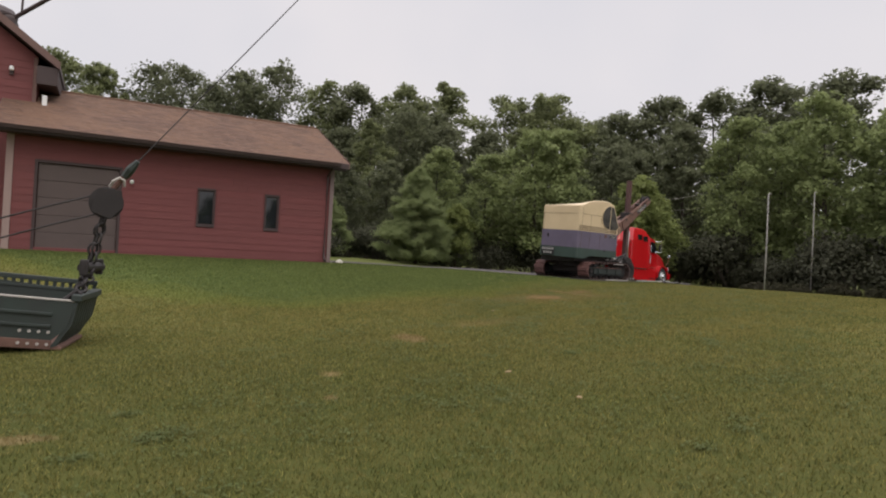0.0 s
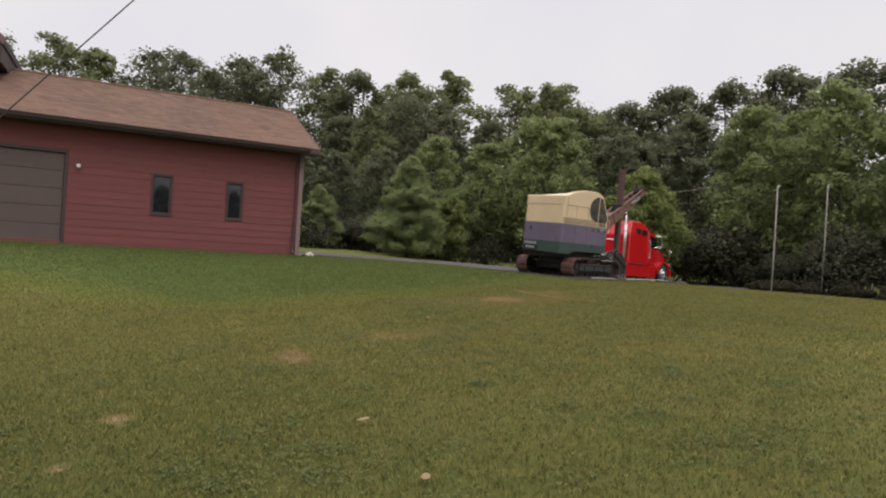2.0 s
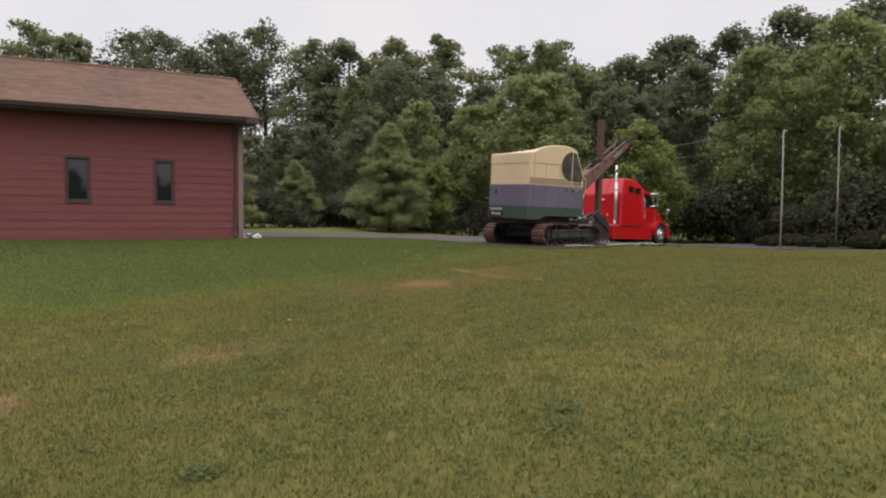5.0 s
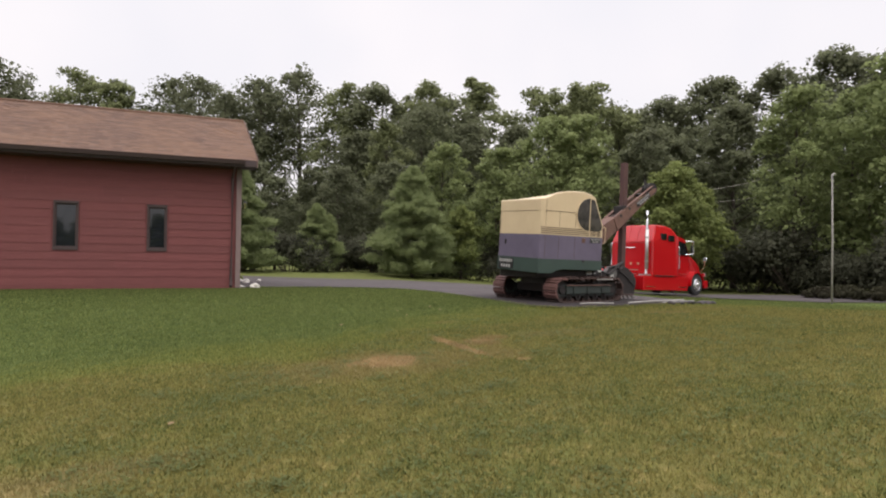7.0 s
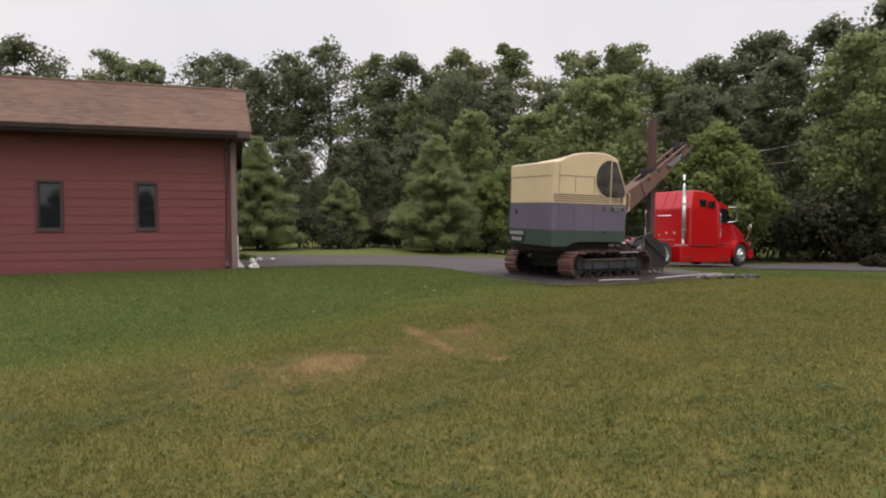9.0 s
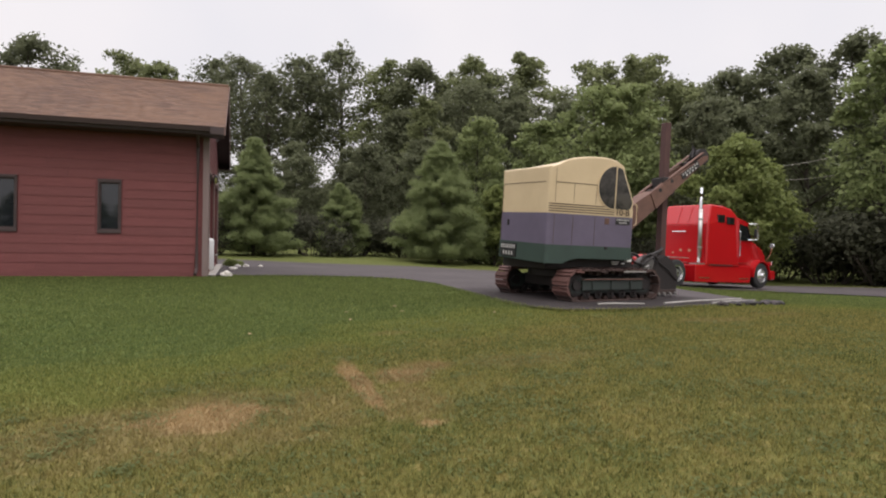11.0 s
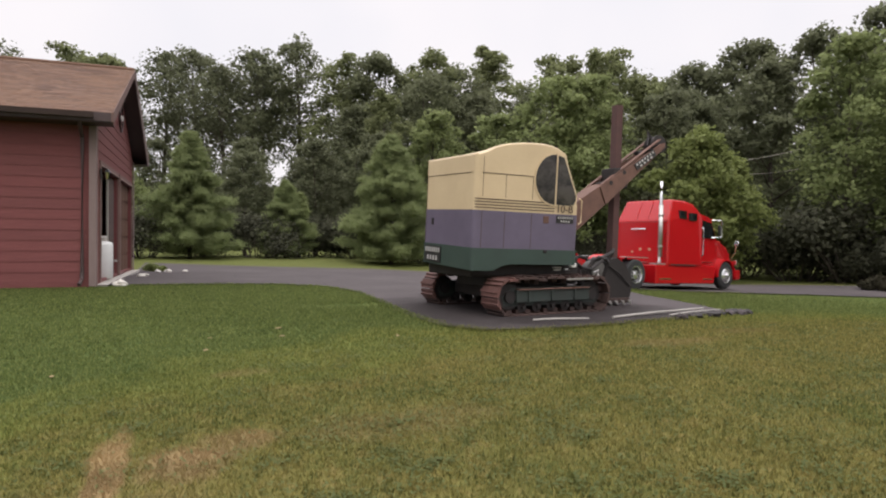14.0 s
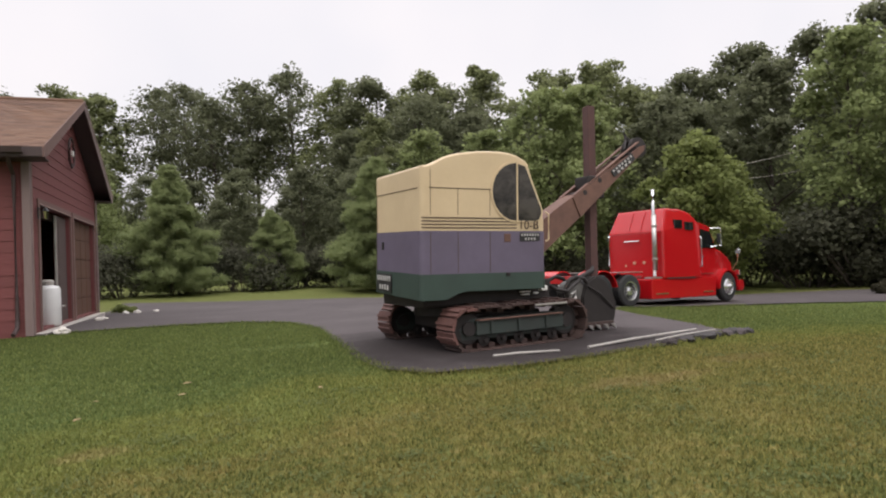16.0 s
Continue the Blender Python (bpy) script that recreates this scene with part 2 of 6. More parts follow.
def glass_mat(name, tint=(0.02, 0.025, 0.03), rough=0.04):
    m, n, l, b = node_mat(name)
    b.inputs["Base Color"].default_value = (*tint, 1)
    b.inputs["Roughness"].default_value = rough
    b.inputs["IOR"].default_value = 1.5
    b.inputs["Specular IOR Level"].default_value = 0.7
    f = noise_fac(n, l, 1.2, 2, 0.5)
    bump(n, l, b, f, 0.04, 0.02)
    return m


def siding_mat():
    m, n, l, b = node_mat("red_siding")
    f = noise_fac(n, l, 3.0, 6, 0.7, "Object", (0.5, 1, 9))
    g = noise_fac(n, l, 22.0, 5, 0.75, "Object", (0.35, 1, 5))
    col = ramp(n, l, f, [(0.25, (0.125, 0.033, 0.032)), (0.55, (0.160, 0.044, 0.042)), (0.8, (0.195, 0.062, 0.057))])
    col = mixc(n, l, mathn(n, l, "MULTIPLY", ramp(n, l, g, [(0.4, (0, 0, 0)), (0.75, (1, 1, 1))]), 0.35), col, (0.085, 0.026, 0.025))
    rnd = n.new("ShaderNodeObjectInfo").outputs["Random"]
    col = mixc(n, l, mathn(n, l, "MULTIPLY", rnd, 0.3), col, (0.098, 0.030, 0.028))
    l.new(col, b.inputs["Base Color"])
    b.inputs["Roughness"].default_value = 0.75
    bump(n, l, b, g, 0.3, 0.004)
    return m


def shingle_mat():
    m, n, l, b = node_mat("roof_shingle")
    rnd = n.new("ShaderNodeNewGeometry").outputs["Random Per Island"]
    col = ramp(n, l, rnd, [(0.0, (0.085, 0.047, 0.033)), (0.5, (0.130, 0.072, 0.048)), (1.0, (0.172, 0.100, 0.066))])
    big = noise_fac(n, l, 0.5, 5, 0.65, "World")
    col = mixc(n, l, ramp(n, l, big, [(0.42, (0, 0, 0)), (0.7, (0.6, 0.6, 0.6))]), col, (0.200, 0.110, 0.062))
    g = noise_fac(n, l, 120, 3, 0.6, "World")
    col = mixc(n, l, mathn(n, l, "MULTIPLY", g, 0.35), col, (0.06, 0.038, 0.030))
    l.new(col, b.inputs["Base Color"])
    b.inputs["Roughness"].default_value = 0.9
    bump(n, l, b, g, 0.4, 0.004)
    return m


def toned_cab_glass():
    """Old cab glass: opaque, with reflections and the dim inside put into its uneven colour."""
    m, n, l, b = node_mat("cab_glass")
    f = noise_fac(n, l, 2.6, 4, 0.6, dist=1.2)
    g = noise_fac(n, l, 18, 3, 0.6)
    col = ramp(n, l, f, [(0.36, (0.010, 0.009, 0.008)), (0.62, (0.060, 0.054, 0.045))])
    l.new(mixc(n, l, mathn(n, l, "MULTIPLY", g, 0.25), col, (0.050, 0.045, 0.040)), b.inputs["Base Color"])
    l.new(ramp(n, l, g, [(0.3, (0.05, 0.05, 0.05)), (0.7, (0.22, 0.22, 0.22))]), b.inputs["Roughness"])
    b.inputs["Specular IOR Level"].default_value = 0.32
    bump(n, l, b, f, 0.10, 0.03)
    return m


def asphalt_mat():
    m, n, l, b = node_mat("asphalt")
    big = noise_fac(n, l, 0.35, 5, 0.65, "World")
    fine = noise_fac(n, l, 60, 4, 0.7, "World")
    mid = noise_fac(n, l, 1.3, 5, 0.7, "World")
    sepp = n.new("ShaderNodeSeparateXYZ")
    l.new(n.new("ShaderNodeNewGeometry").outputs["Position"], sepp.inputs[0])
    col = ramp(n, l, big, [(0.3, (0.043, 0.036, 0.037)), (0.7, (0.078, 0.067, 0.068))])
    col = mixc(n, l, mathn(n, l, "MULTIPLY", fine, 0.5), col, (0.094, 0.083, 0.081))
    crack = n.new("ShaderNodeTexVoronoi")
    crack.feature = "DISTANCE_TO_EDGE"
    crack.inputs["Scale"].default_value = 0.35
    l.new(n.new("ShaderNodeNewGeometry").outputs["Position"], crack.inputs["Vector"])
    # darker patch with a broken outline, spread round the machine
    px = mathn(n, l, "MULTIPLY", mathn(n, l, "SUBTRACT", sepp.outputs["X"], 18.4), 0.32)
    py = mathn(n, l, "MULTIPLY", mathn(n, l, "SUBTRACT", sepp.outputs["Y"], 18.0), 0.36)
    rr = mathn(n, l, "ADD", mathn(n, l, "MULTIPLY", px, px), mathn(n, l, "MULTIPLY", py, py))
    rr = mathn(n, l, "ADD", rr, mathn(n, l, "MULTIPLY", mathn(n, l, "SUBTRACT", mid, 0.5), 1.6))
    dark_patch = mathn(n, l, "MULTIPLY", mathn(n, l, "SUBTRACT", 1.35, rr, True), 1.0, True)
    col = mixc(n, l, dark_patch, col, (0.024, 0.0195, 0.019))
    line = ramp(n, l, crack.outputs["Distance"], [(0.0, (0.3, 0.3, 0.3)), (0.010, (0, 0, 0))])
    col = mixc(n, l, line, col, (0.02, 0.02, 0.02))
    l.new(col, b.inputs["Base Color"])
    b.inputs["Roughness"].default_value = 0.9
    b.inputs["Specular IOR Level"].default_value = 0.15
    bump(n, l, b, fine, 0.5, 0.006)
    return m


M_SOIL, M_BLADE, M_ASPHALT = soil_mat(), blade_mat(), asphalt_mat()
M_SIDING, M_SHINGLE = siding_mat(), shingle_mat()
M_TRIM = weathered("weathered_trim", (0.16, 0.095, 0.080), (0.085, 0.050, 0.045), 0.8, stretch=(2, 2, 0.3))
M_PALETRIM = weathered("sun_bleached_trim", (0.30, 0.215, 0.19), (0.19, 0.13, 0.115), 0.8, stretch=(2, 2, 0.3))
M_GREYTRIM = weathered("grey_weathered_trim", (0.205, 0.150, 0.140), (0.120, 0.085, 0.080), 0.8, stretch=(2, 2, 0.3))
M_DTRIM = weathered("dark_brown_trim", (0.050, 0.030, 0.028), (0.028, 0.018, 0.018), 0.6)
M_DOORBROWN = weathered("brown_door_paint", (0.088, 0.062, 0.056), (0.055, 0.040, 0.037), 0.6, amount=0.3)
M_WOODDOOR = weathered("stained_wood", (0.115, 0.055, 0.035), (0.055, 0.028, 0.020), 0.6, stretch=(1, 1, 0.15))
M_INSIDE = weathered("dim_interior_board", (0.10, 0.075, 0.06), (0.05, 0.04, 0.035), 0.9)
M_GLASS = glass_mat("window_glass", (0.010, 0.012, 0.015))
M_CABGLASS = toned_cab_glass()
M_DARKGLASS = glass_mat("tinted_glass", (0.008, 0.009, 0.01))
M_CONCRETE = weathered("pale_concrete", (0.42, 0.39, 0.35), (0.24, 0.22, 0.20), 0.9, scale=4)
M_ROCK = weathered("pale_rock", (0.55, 0.52, 0.47), (0.30, 0.28, 0.25), 0.9, scale=6)
M_WHITE = weathered("white_enamel", (0.72, 0.72, 0.70), (0.50, 0.49, 0.46), 0.35, amount=0.3)
M_CREAM = weathered("cream_paint", (0.580, 0.460, 0.288), (0.420, 0.313, 0.186), 0.5, scale=1.6, grain=25, amount=0.4, rust=(0.30, 0.20, 0.11), rust_at=0.74)
M_PURPLE = weathered("faded_slate_purple_paint", (0.118, 0.097, 0.144), (0.075, 0.063, 0.091), 0.55, scale=1.8, grain=30, amount=0.55, rust=(0.17, 0.15, 0.19), rust_at=0.68)
M_GREENP = weathered("dark_green_paint", (0.034, 0.060, 0.048), (0.022, 0.034, 0.030), 0.5, scale=2.2, amount=0.5, rust=(0.06, 0.05, 0.04), rust_at=0.70)
M_GREEND = weathered("faded_bucket_paint", (0.024, 0.037, 0.031), (0.022, 0.021, 0.020), 0.6, scale=3, amount=0.6, rust=(0.05, 0.035, 0.03), rust_at=0.62)
M_STRIPE = weathered("stripe_brown", (0.075, 0.045, 0.03), (0.04, 0.03, 0.02), 0.6)
M_RUST = weathered("rusty_steel", (0.150, 0.080, 0.058), (0.075, 0.040, 0.032), 0.85, scale=5, amount=0.7)
M_RUSTRED = weathered("rust_red_steel", (0.115, 0.046, 0.038), (0.050, 0.026, 0.024), 0.8, scale=6, amount=0.6, vary=0.6)
M_SHOE = weathered("worn_track_steel", (0.082, 0.046, 0.038), (0.034, 0.023, 0.020), 0.7, 0.2, scale=5, amount=0.7, vary=0.6)
M_SHOERED = weathered("red_rust_steel", (0.150, 0.068, 0.055), (0.070, 0.036, 0.032), 0.8, 0.1, scale=5, amount=0.6, vary=0.5)
M_STEEL = weathered("greasy_dark_steel", (0.028, 0.023, 0.022), (0.014, 0.012, 0.011), 0.65, 0.3, scale=6, amount=0.6, rust=(0.10, 0.05, 0.035), rust_at=0.62)
M_DULL = weathered("dull_grey_steel", (0.105, 0.100, 0.092), (0.050, 0.046, 0.042), 0.6, 0.2, scale=5, amount=0.6)
M_BRIGHT = weathered("worn_bright_steel", (0.48, 0.47, 0.45), (0.24, 0.22, 0.2), 0.35, 0.85, scale=7)
M_RED = weathered("glossy_red_paint", (0.40, 0.007, 0.010), (0.31, 0.005, 0.008), 0.20, scale=0.8, amount=0.25, bump_s=0.0)
M_REDD = weathered("dull_red_paint", (0.40, 0.012, 0.012), (0.28, 0.010, 0.010), 0.4, scale=2)
M_DEADLEAF = weathered("dead_leaf", (0.40, 0.29, 0.16), (0.25, 0.17, 0.09), 0.8, scale=20)
M_LETTER = weathered("worn_letter_paint", (0.50, 0.49, 0.47), (0.20, 0.19, 0.18), 0.6, scale=12, amount=0.6)
M_CHROME = weathered("chrome", (0.75, 0.75, 0.76), (0.55, 0.55, 0.56), 0.12, 1.0, scale=3, bump_s=0.0)
M_TYRE = weathered("tyre_rubber", (0.020, 0.020, 0.021), (0.012, 0.012, 0.012), 0.8, scale=8)
M_BLACK = weathered("black_plastic", (0.018, 0.018, 0.019), (0.010, 0.010, 0.010), 0.5)
M_LAMPRED = weathered("red_lamp_lens", (0.5, 0.01, 0.015), (0.35, 0.01, 0.01), 0.2, bump_s=0.0)
M_AMBER = weathered("amber_lens", (0.50, 0.27, 0.18), (0.40, 0.20, 0.13), 0.25, bump_s=0.0)
M_BARK = weathered("bark", (0.075, 0.060, 0.048), (0.035, 0.028, 0.023), 0.95, scale=1.5, grain=18, stretch=(3, 3, 0.4), bump_s=0.5)
M_PALEBARK = weathered("pale_mast", (0.36, 0.34, 0.31), (0.13, 0.12, 0.11), 0.8, scale=1.2, grain=8, amount=0.7, stretch=(1, 1, 0.6))
M_ALU = plain_alu()
M_LEAF = leaf_mat("broad_leaf", (0.152, 0.166, 0.082), (0.196, 0.217, 0.102), (0.244, 0.269, 0.124))
M_LEAFM = leaf_mat("olive_leaf", (0.155, 0.181, 0.078), (0.213, 0.253, 0.104), (0.276, 0.318, 0.129))
M_LEAFD = leaf_mat("dark_leaf", (0.109, 0.115, 0.070), (0.137, 0.148, 0.085), (0.172, 0.188, 0.103))
M_LEAFL = leaf_mat("light_leaf", (0.144, 0.170, 0.057), (0.200, 0.234, 0.079), (0.261, 0.293, 0.101))
M_CLOVER = leaf_mat("clover_leaf", (0.096, 0.120, 0.045), (0.128, 0.152, 0.058), (0.168, 0.190, 0.076))
M_NEEDLE = leaf_mat("pine_needle", (0.200, 0.237, 0.112), (0.243, 0.284, 0.131), (0.288, 0.329, 0.150))
# undergrowth leaf with the shade of the wood put into its colour
M_SHADELEAF = leaf_mat("shaded_undergrowth_leaf", (0.062, 0.062, 0.043), (0.078, 0.080, 0.052), (0.102, 0.106, 0.066))
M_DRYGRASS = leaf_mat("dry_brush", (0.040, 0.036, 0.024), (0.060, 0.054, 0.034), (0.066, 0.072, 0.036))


# ---- building blocks ----
def part(name, bm, material, parent=None, label="", smooth_faces=False):
    me = bpy.data.meshes.new(name)
    bm.to_mesh(me)
    bm.free()
    if smooth_faces:
        me.polygons.foreach_set("use_smooth", [True] * len(me.polygons))
    me.materials.append(material)
    ob = new(name, me)
    if parent:
        ob.parent = parent
    if label:
        ob["label"] = label
    return ob


def sheet(name, verts, faces, material, parent=None, label=""):
    me = bpy.data.meshes.new(name)
    me.from_pydata(verts, [], faces)
    me.materials.append(material)
    ob = new(name, me)
    if parent:
        ob.parent = parent
    if label:
        ob["label"] = label
    return ob


def thing(name, m, label, category, group="", kind=""):
    ob = new(name)
    ob.empty_display_size = 0.2
    ob.matrix_world = m
    return tagged(ob, label, category, group, kind)


def box(bm, lo, hi, bevel=0.0, m=None):
    lo, hi = Vector(lo), Vector(hi)
    mat = Matrix.Translation((lo + hi) / 2) @ Matrix.Diagonal((*(hi - lo), 1))
    r = bmesh.ops.create_cube(bm, size=1, matrix=(m @ mat) if m else mat)
    if bevel:
        edges = list({e for v in r["verts"] for e in v.link_edges})
        bmesh.ops.bevel(bm, geom=edges, offset=bevel, segments=2, affect="EDGES", profile=0.6)
    return bm


def rod(bm, a, b, r0, r1=None, seg=10, caps=True):
    a, b = Vector(a), Vector(b)
    q = (b - a).to_track_quat("Z", "Y").to_matrix().to_4x4()
    bmesh.ops.create_cone(bm, cap_ends=caps, segments=seg, radius1=r0, radius2=r0 if r1 is None else r1,
                          depth=(b - a).length, matrix=Matrix.Translation((a + b) / 2) @ q)
    return bm


def tube(bm, pts, r, seg=8):
    """A bent pipe through points; r one radius or one for each point."""
    rs = r if isinstance(r, (list, tuple)) else [r] * len(pts)
    pts = [Vector(p) for p in pts]
    rings = []
    for i, p in enumerate(pts):
        d = (pts[min(i + 1, len(pts) - 1)] - pts[max(i - 1, 0)]).normalized()
        q = d.to_track_quat("Z", "Y")
        rings.append([bm.verts.new(p + q @ Vector((rs[i] * math.cos(2 * math.pi * k / seg), rs[i] * math.sin(2 * math.pi * k / seg), 0))) for k in range(seg)])
    for a, b in zip(rings, rings[1:]):
        for k in range(seg):
            bm.faces.new((a[k], a[(k + 1) % seg], b[(k + 1) % seg], b[k]))
    bm.faces.new(rings[0][::-1])
    bm.faces.new(rings[-1])
    return bm


def extrude(bm, outline, lo, hi, axis="y"):
    """A flat outline of (u, v) pushed from lo to hi along an axis: y takes (x, z), x takes (y, z), z takes (x, y)."""
    put = {"y": lambda u, v, w: (u, w, v), "x": lambda u, v, w: (w, u, v), "z": lambda u, v, w: (u, v, w)}[axis]
    a = [bm.verts.new(put(u, v, lo)) for u, v in outline]
    b = [bm.verts.new(put(u, v, hi)) for u, v in outline]
    faces = [bm.faces.new(a), bm.faces.new(b[::-1])]
    for i in range(len(a)):
        j = (i + 1) % len(a)
        faces.append(bm.faces.new((a[j], a[i], b[i], b[j])))
    bmesh.ops.recalc_face_normals(bm, faces=faces)
    return bm


def wheelish(bm, c, axis, profile, seg=28):
    """Turns a profile of (radius, along) about an axis through c."""
    q = Vector(axis).to_track_quat("Z", "Y")
    c = Vector(c)
    rings = [[bm.verts.new(c + q @ Vector((r * math.cos(2 * math.pi * k / seg), r * math.sin(2 * math.pi * k / seg), s))) for k in range(seg)] for r, s in profile]
    for a, b in zip(rings, rings[1:]):
        for k in range(seg):
            bm.faces.new((a[k], a[(k + 1) % seg], b[(k + 1) % seg], b[k]))
    bm.faces.new(rings[0][::-1])
    bm.faces.new(rings[-1])
    bmesh.ops.recalc_face_normals(bm, faces=bm.faces[:])
    return bm


def writing(name, text, size, m, material, parent, depth=0.004):
    cu = bpy.data.curves.new(name, "FONT")
    cu.body, cu.size, cu.extrude, cu.align_x, cu.align_y = text, size, depth, "CENTER", "CENTER"
    tmp = new(name, cu)
    me = bpy.data.meshes.new_from_object(tmp)
    bpy.data.objects.remove(tmp)
    me.materials.clear()
    me.materials.append(material)
    ob = new(name, me)
    ob.parent = parent
    ob.matrix_local = m
    return ob


# ---- ground: one sheet to the horizon ----
def spread(lo, hi, centre, n, step):
    v, out = 0.0, [0.0]
    while v < max(hi - centre, centre - lo):
        v += step * (1 + (max(0.0, v - 22) / 14) ** 2)
        out.append(v)
    return sorted({round(centre - a, 3) for a in out if centre - a > lo} | {round(centre + a, 3) for a in out if centre + a < hi} | {lo, hi})


gx, gy = spread(-900, 900, 12, 0, 0.8), spread(-500, 1200, 12, 0, 0.8)
gv = [(x, y, ground_z(x, y) + 0.03 * noise.noise((x * 0.35, y * 0.35, 0.0)) * (1 if y < 20 else 0)) for y in gy for x in gx]
gf = [(j * len(gx) + i, j * len(gx) + i + 1, (j + 1) * len(gx) + i + 1, (j + 1) * len(gx) + i) for j in range(len(gy) - 1) for i in range(len(gx) - 1)]
ground = sheet("ground", gv, gf, M_SOIL)
ground.data.polygons.foreach_set("use_smooth", [True] * len(ground.data.polygons))
tagged(ground, "mown lawn with green sward and dry straw patches", "lawn", kind="structure")

# ---- driveway ----
DRIVE = [(10.6, 25.05), (13.5, 25.6), (15.2, 25.35), (16.1, 24.3), (16.5, 22.4), (16.4, 19.5), (16.28, 17.6), (16.38, 16.5), (16.8, 15.88),
         (17.7, 15.72), (18.9, 15.85), (20.2, 16.1), (21.5, 16.65), (22.5, 17.3), (23.0, 18.6), (23.6, 21.0), (24.4, 23.3), (25.6, 24.3), (28.5, 24.6),
         (33.0, 24.4), (38, 23.4), (48, 20.5), (70, 13), (71, 19), (46, 27.0), (38, 30.7), (30, 33.8), (22, 36.6), (14, 39.6), (10.6, 40.8)]
bm = bmesh.new()
bm.faces.new([bm.verts.new((x, y, 0)) for x, y in DRIVE])
bmesh.ops.triangulate(bm, faces=bm.faces[:])
for k in range(11, 71, 1):
    bmesh.ops.bisect_plane(bm, geom=bm.verts[:] + bm.edges[:] + bm.faces[:], plane_co=(k, 0, 0), plane_no=(1, 0, 0))
for k in range(14, 41, 1):
    bmesh.ops.bisect_plane(bm, geom=bm.verts[:] + bm.edges[:] + bm.faces[:], plane_co=(0, k, 0), plane_no=(0, 1, 0))
edge_verts = {v for e in bm.edges if len(e.link_faces) == 1 for v in e.verts}
for v in bm.verts:
    v.co.z = ground_z(v.co.x, v.co.y) + 0.035
    if v in edge_verts:
        v.co.x += 0.10 * noise.noise((v.co.x * 1.7, v.co.y * 1.7, 3.0))
        v.co.y += 0.10 * noise.noise((v.co.x * 1.7, v.co.y * 1.7, 9.0))
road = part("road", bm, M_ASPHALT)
bpy.context.view_layer.update()
tagged(road, "grey worn asphalt driveway widening into a parking pad", "driveway", kind="structure")

# ---- the garage ----
WX0, WX1, WY0, WY1 = -0.25, 10.76, 24.96, 33.3      # outer faces of the walls
EAVE, RIDGE, RIDGE_Y = 3.95, 6.20, 29.13
E0 = 4.02                                           # upper edge of the roof at the eaves
BASE = 0.02
garage = thing("garage", pose(0, 0, 0), "red clapboard garage with a brown shingle roof and open bay", "garage")


def wall_panels(name, axis, at, lo, hi, top, holes, thick=0.16, inward=1):
    """A wall with openings: pieces round each hole. top(u) gives the upper edge."""
    bm = bmesh.new()
    cuts = sorted({lo, hi, *[h[0] for h in holes], *[h[1] for h in holes]} | ({RIDGE_Y} if axis == "x" else set()))
    for a, b in zip(cuts, cuts[1:]):
        mid = (a + b) / 2
        spans = [(BASE, None)]
        for h in holes:
            if h[0] < mid < h[1]:
                spans = [(BASE, h[2])] * (h[2] > BASE + 0.02) + [(h[3], None)]
        for z0, z1 in spans:
            out = [(a, z0), (b, z0), (b, z1 if z1 is not None else top(b)), (a, z1 if z1 is not None else top(a))]
            extrude(bm, out, at, at + inward * thick, axis)
    bmesh.ops.remove_doubles(bm, verts=bm.verts, dist=0.0005)
    return part(name, bm, M_SIDING, garage)


WINS = [(5.67, 6.22, 1.22, 2.50), (8.13, 8.60, 1.22, 2.48)]
SIDE_DOOR = (0.60, 3.03, 0.04, 2.95)
BAYS = [(25.75, 29.12, 0.04, 2.95), (29.50, 32.75, 0.04, 2.95)]
front = wall_panels("wall_front", "y", WY0, WX0, WX1, lambda u: EAVE, WINS + [SIDE_DOOR])
rise = (RIDGE - EAVE - 0.12) / (RIDGE_Y - WY0)
gable = wall_panels("wall_gable", "x", WX1, WY0 + 0.16, WY1 - 0.16, lambda v: EAVE + rise * (min(v, 2 * RIDGE_Y - v) - WY0), BAYS, inward=-1)
back = wall_panels("wall_back", "y", WY1, WX0, WX1, lambda u: EAVE, [], inward=-1)
west = wall_panels("wall_west", "x", WX0, WY0 + 0.16, WY1 - 0.16, lambda v: EAVE + rise * (min(v, 2 * RIDGE_Y - v) - WY0), [])


def siding(wall, axis, at, lo, hi, top, holes, sign, step=0.245):
    """Clapboards, each its own slightly tilted board, cut round the openings."""
    z, k = BASE + 0.10, 0
    while z < top + 0.0:
        spans = [(lo(z), hi(z))]
        for h in holes:
            if h[2] - 0.14 < z + step / 2 < h[3] + 0.12:
                spans = [s for a, b in spans for s in ((a, min(b, h[0] - 0.09)), (max(a, h[1] + 0.09), b)) if s[1] - s[0] > 0.05]
        for a, b in spans:
            cuts = [a] + ([a + (b - a) * (0.35 + 0.3 * random.random())] if b - a > 5 else []) + [b]
            for u0, u1 in zip(cuts, cuts[1:]):
                bm = bmesh.new()
                z1 = z + step + 0.012
                jog = 0.004 * random.random()
                prof = [(0.002, z1), (0.010, z1), (0.020 + jog, z), (0.002, z)]
                u1 -= 0.004
                for u, rev in ((u0, True), (u1, False)):
                    ring = [bm.verts.new((u, at + sign * d, zz) if axis == "y" else (at + sign * d, u, zz)) for d, zz in prof]
                    bm.faces.new(ring[::-1] if rev else ring)
                bm.verts.ensure_lookup_table()
                for i in range(4):
                    j = (i + 1) % 4
                    bm.faces.new((bm.verts[i], bm.verts[j], bm.verts[4 + j], bm.verts[4 + i]))
                bmesh.ops.recalc_face_normals(bm, faces=bm.faces[:])
                part("board", bm, M_SIDING, wall)
        z += step
        k += 1


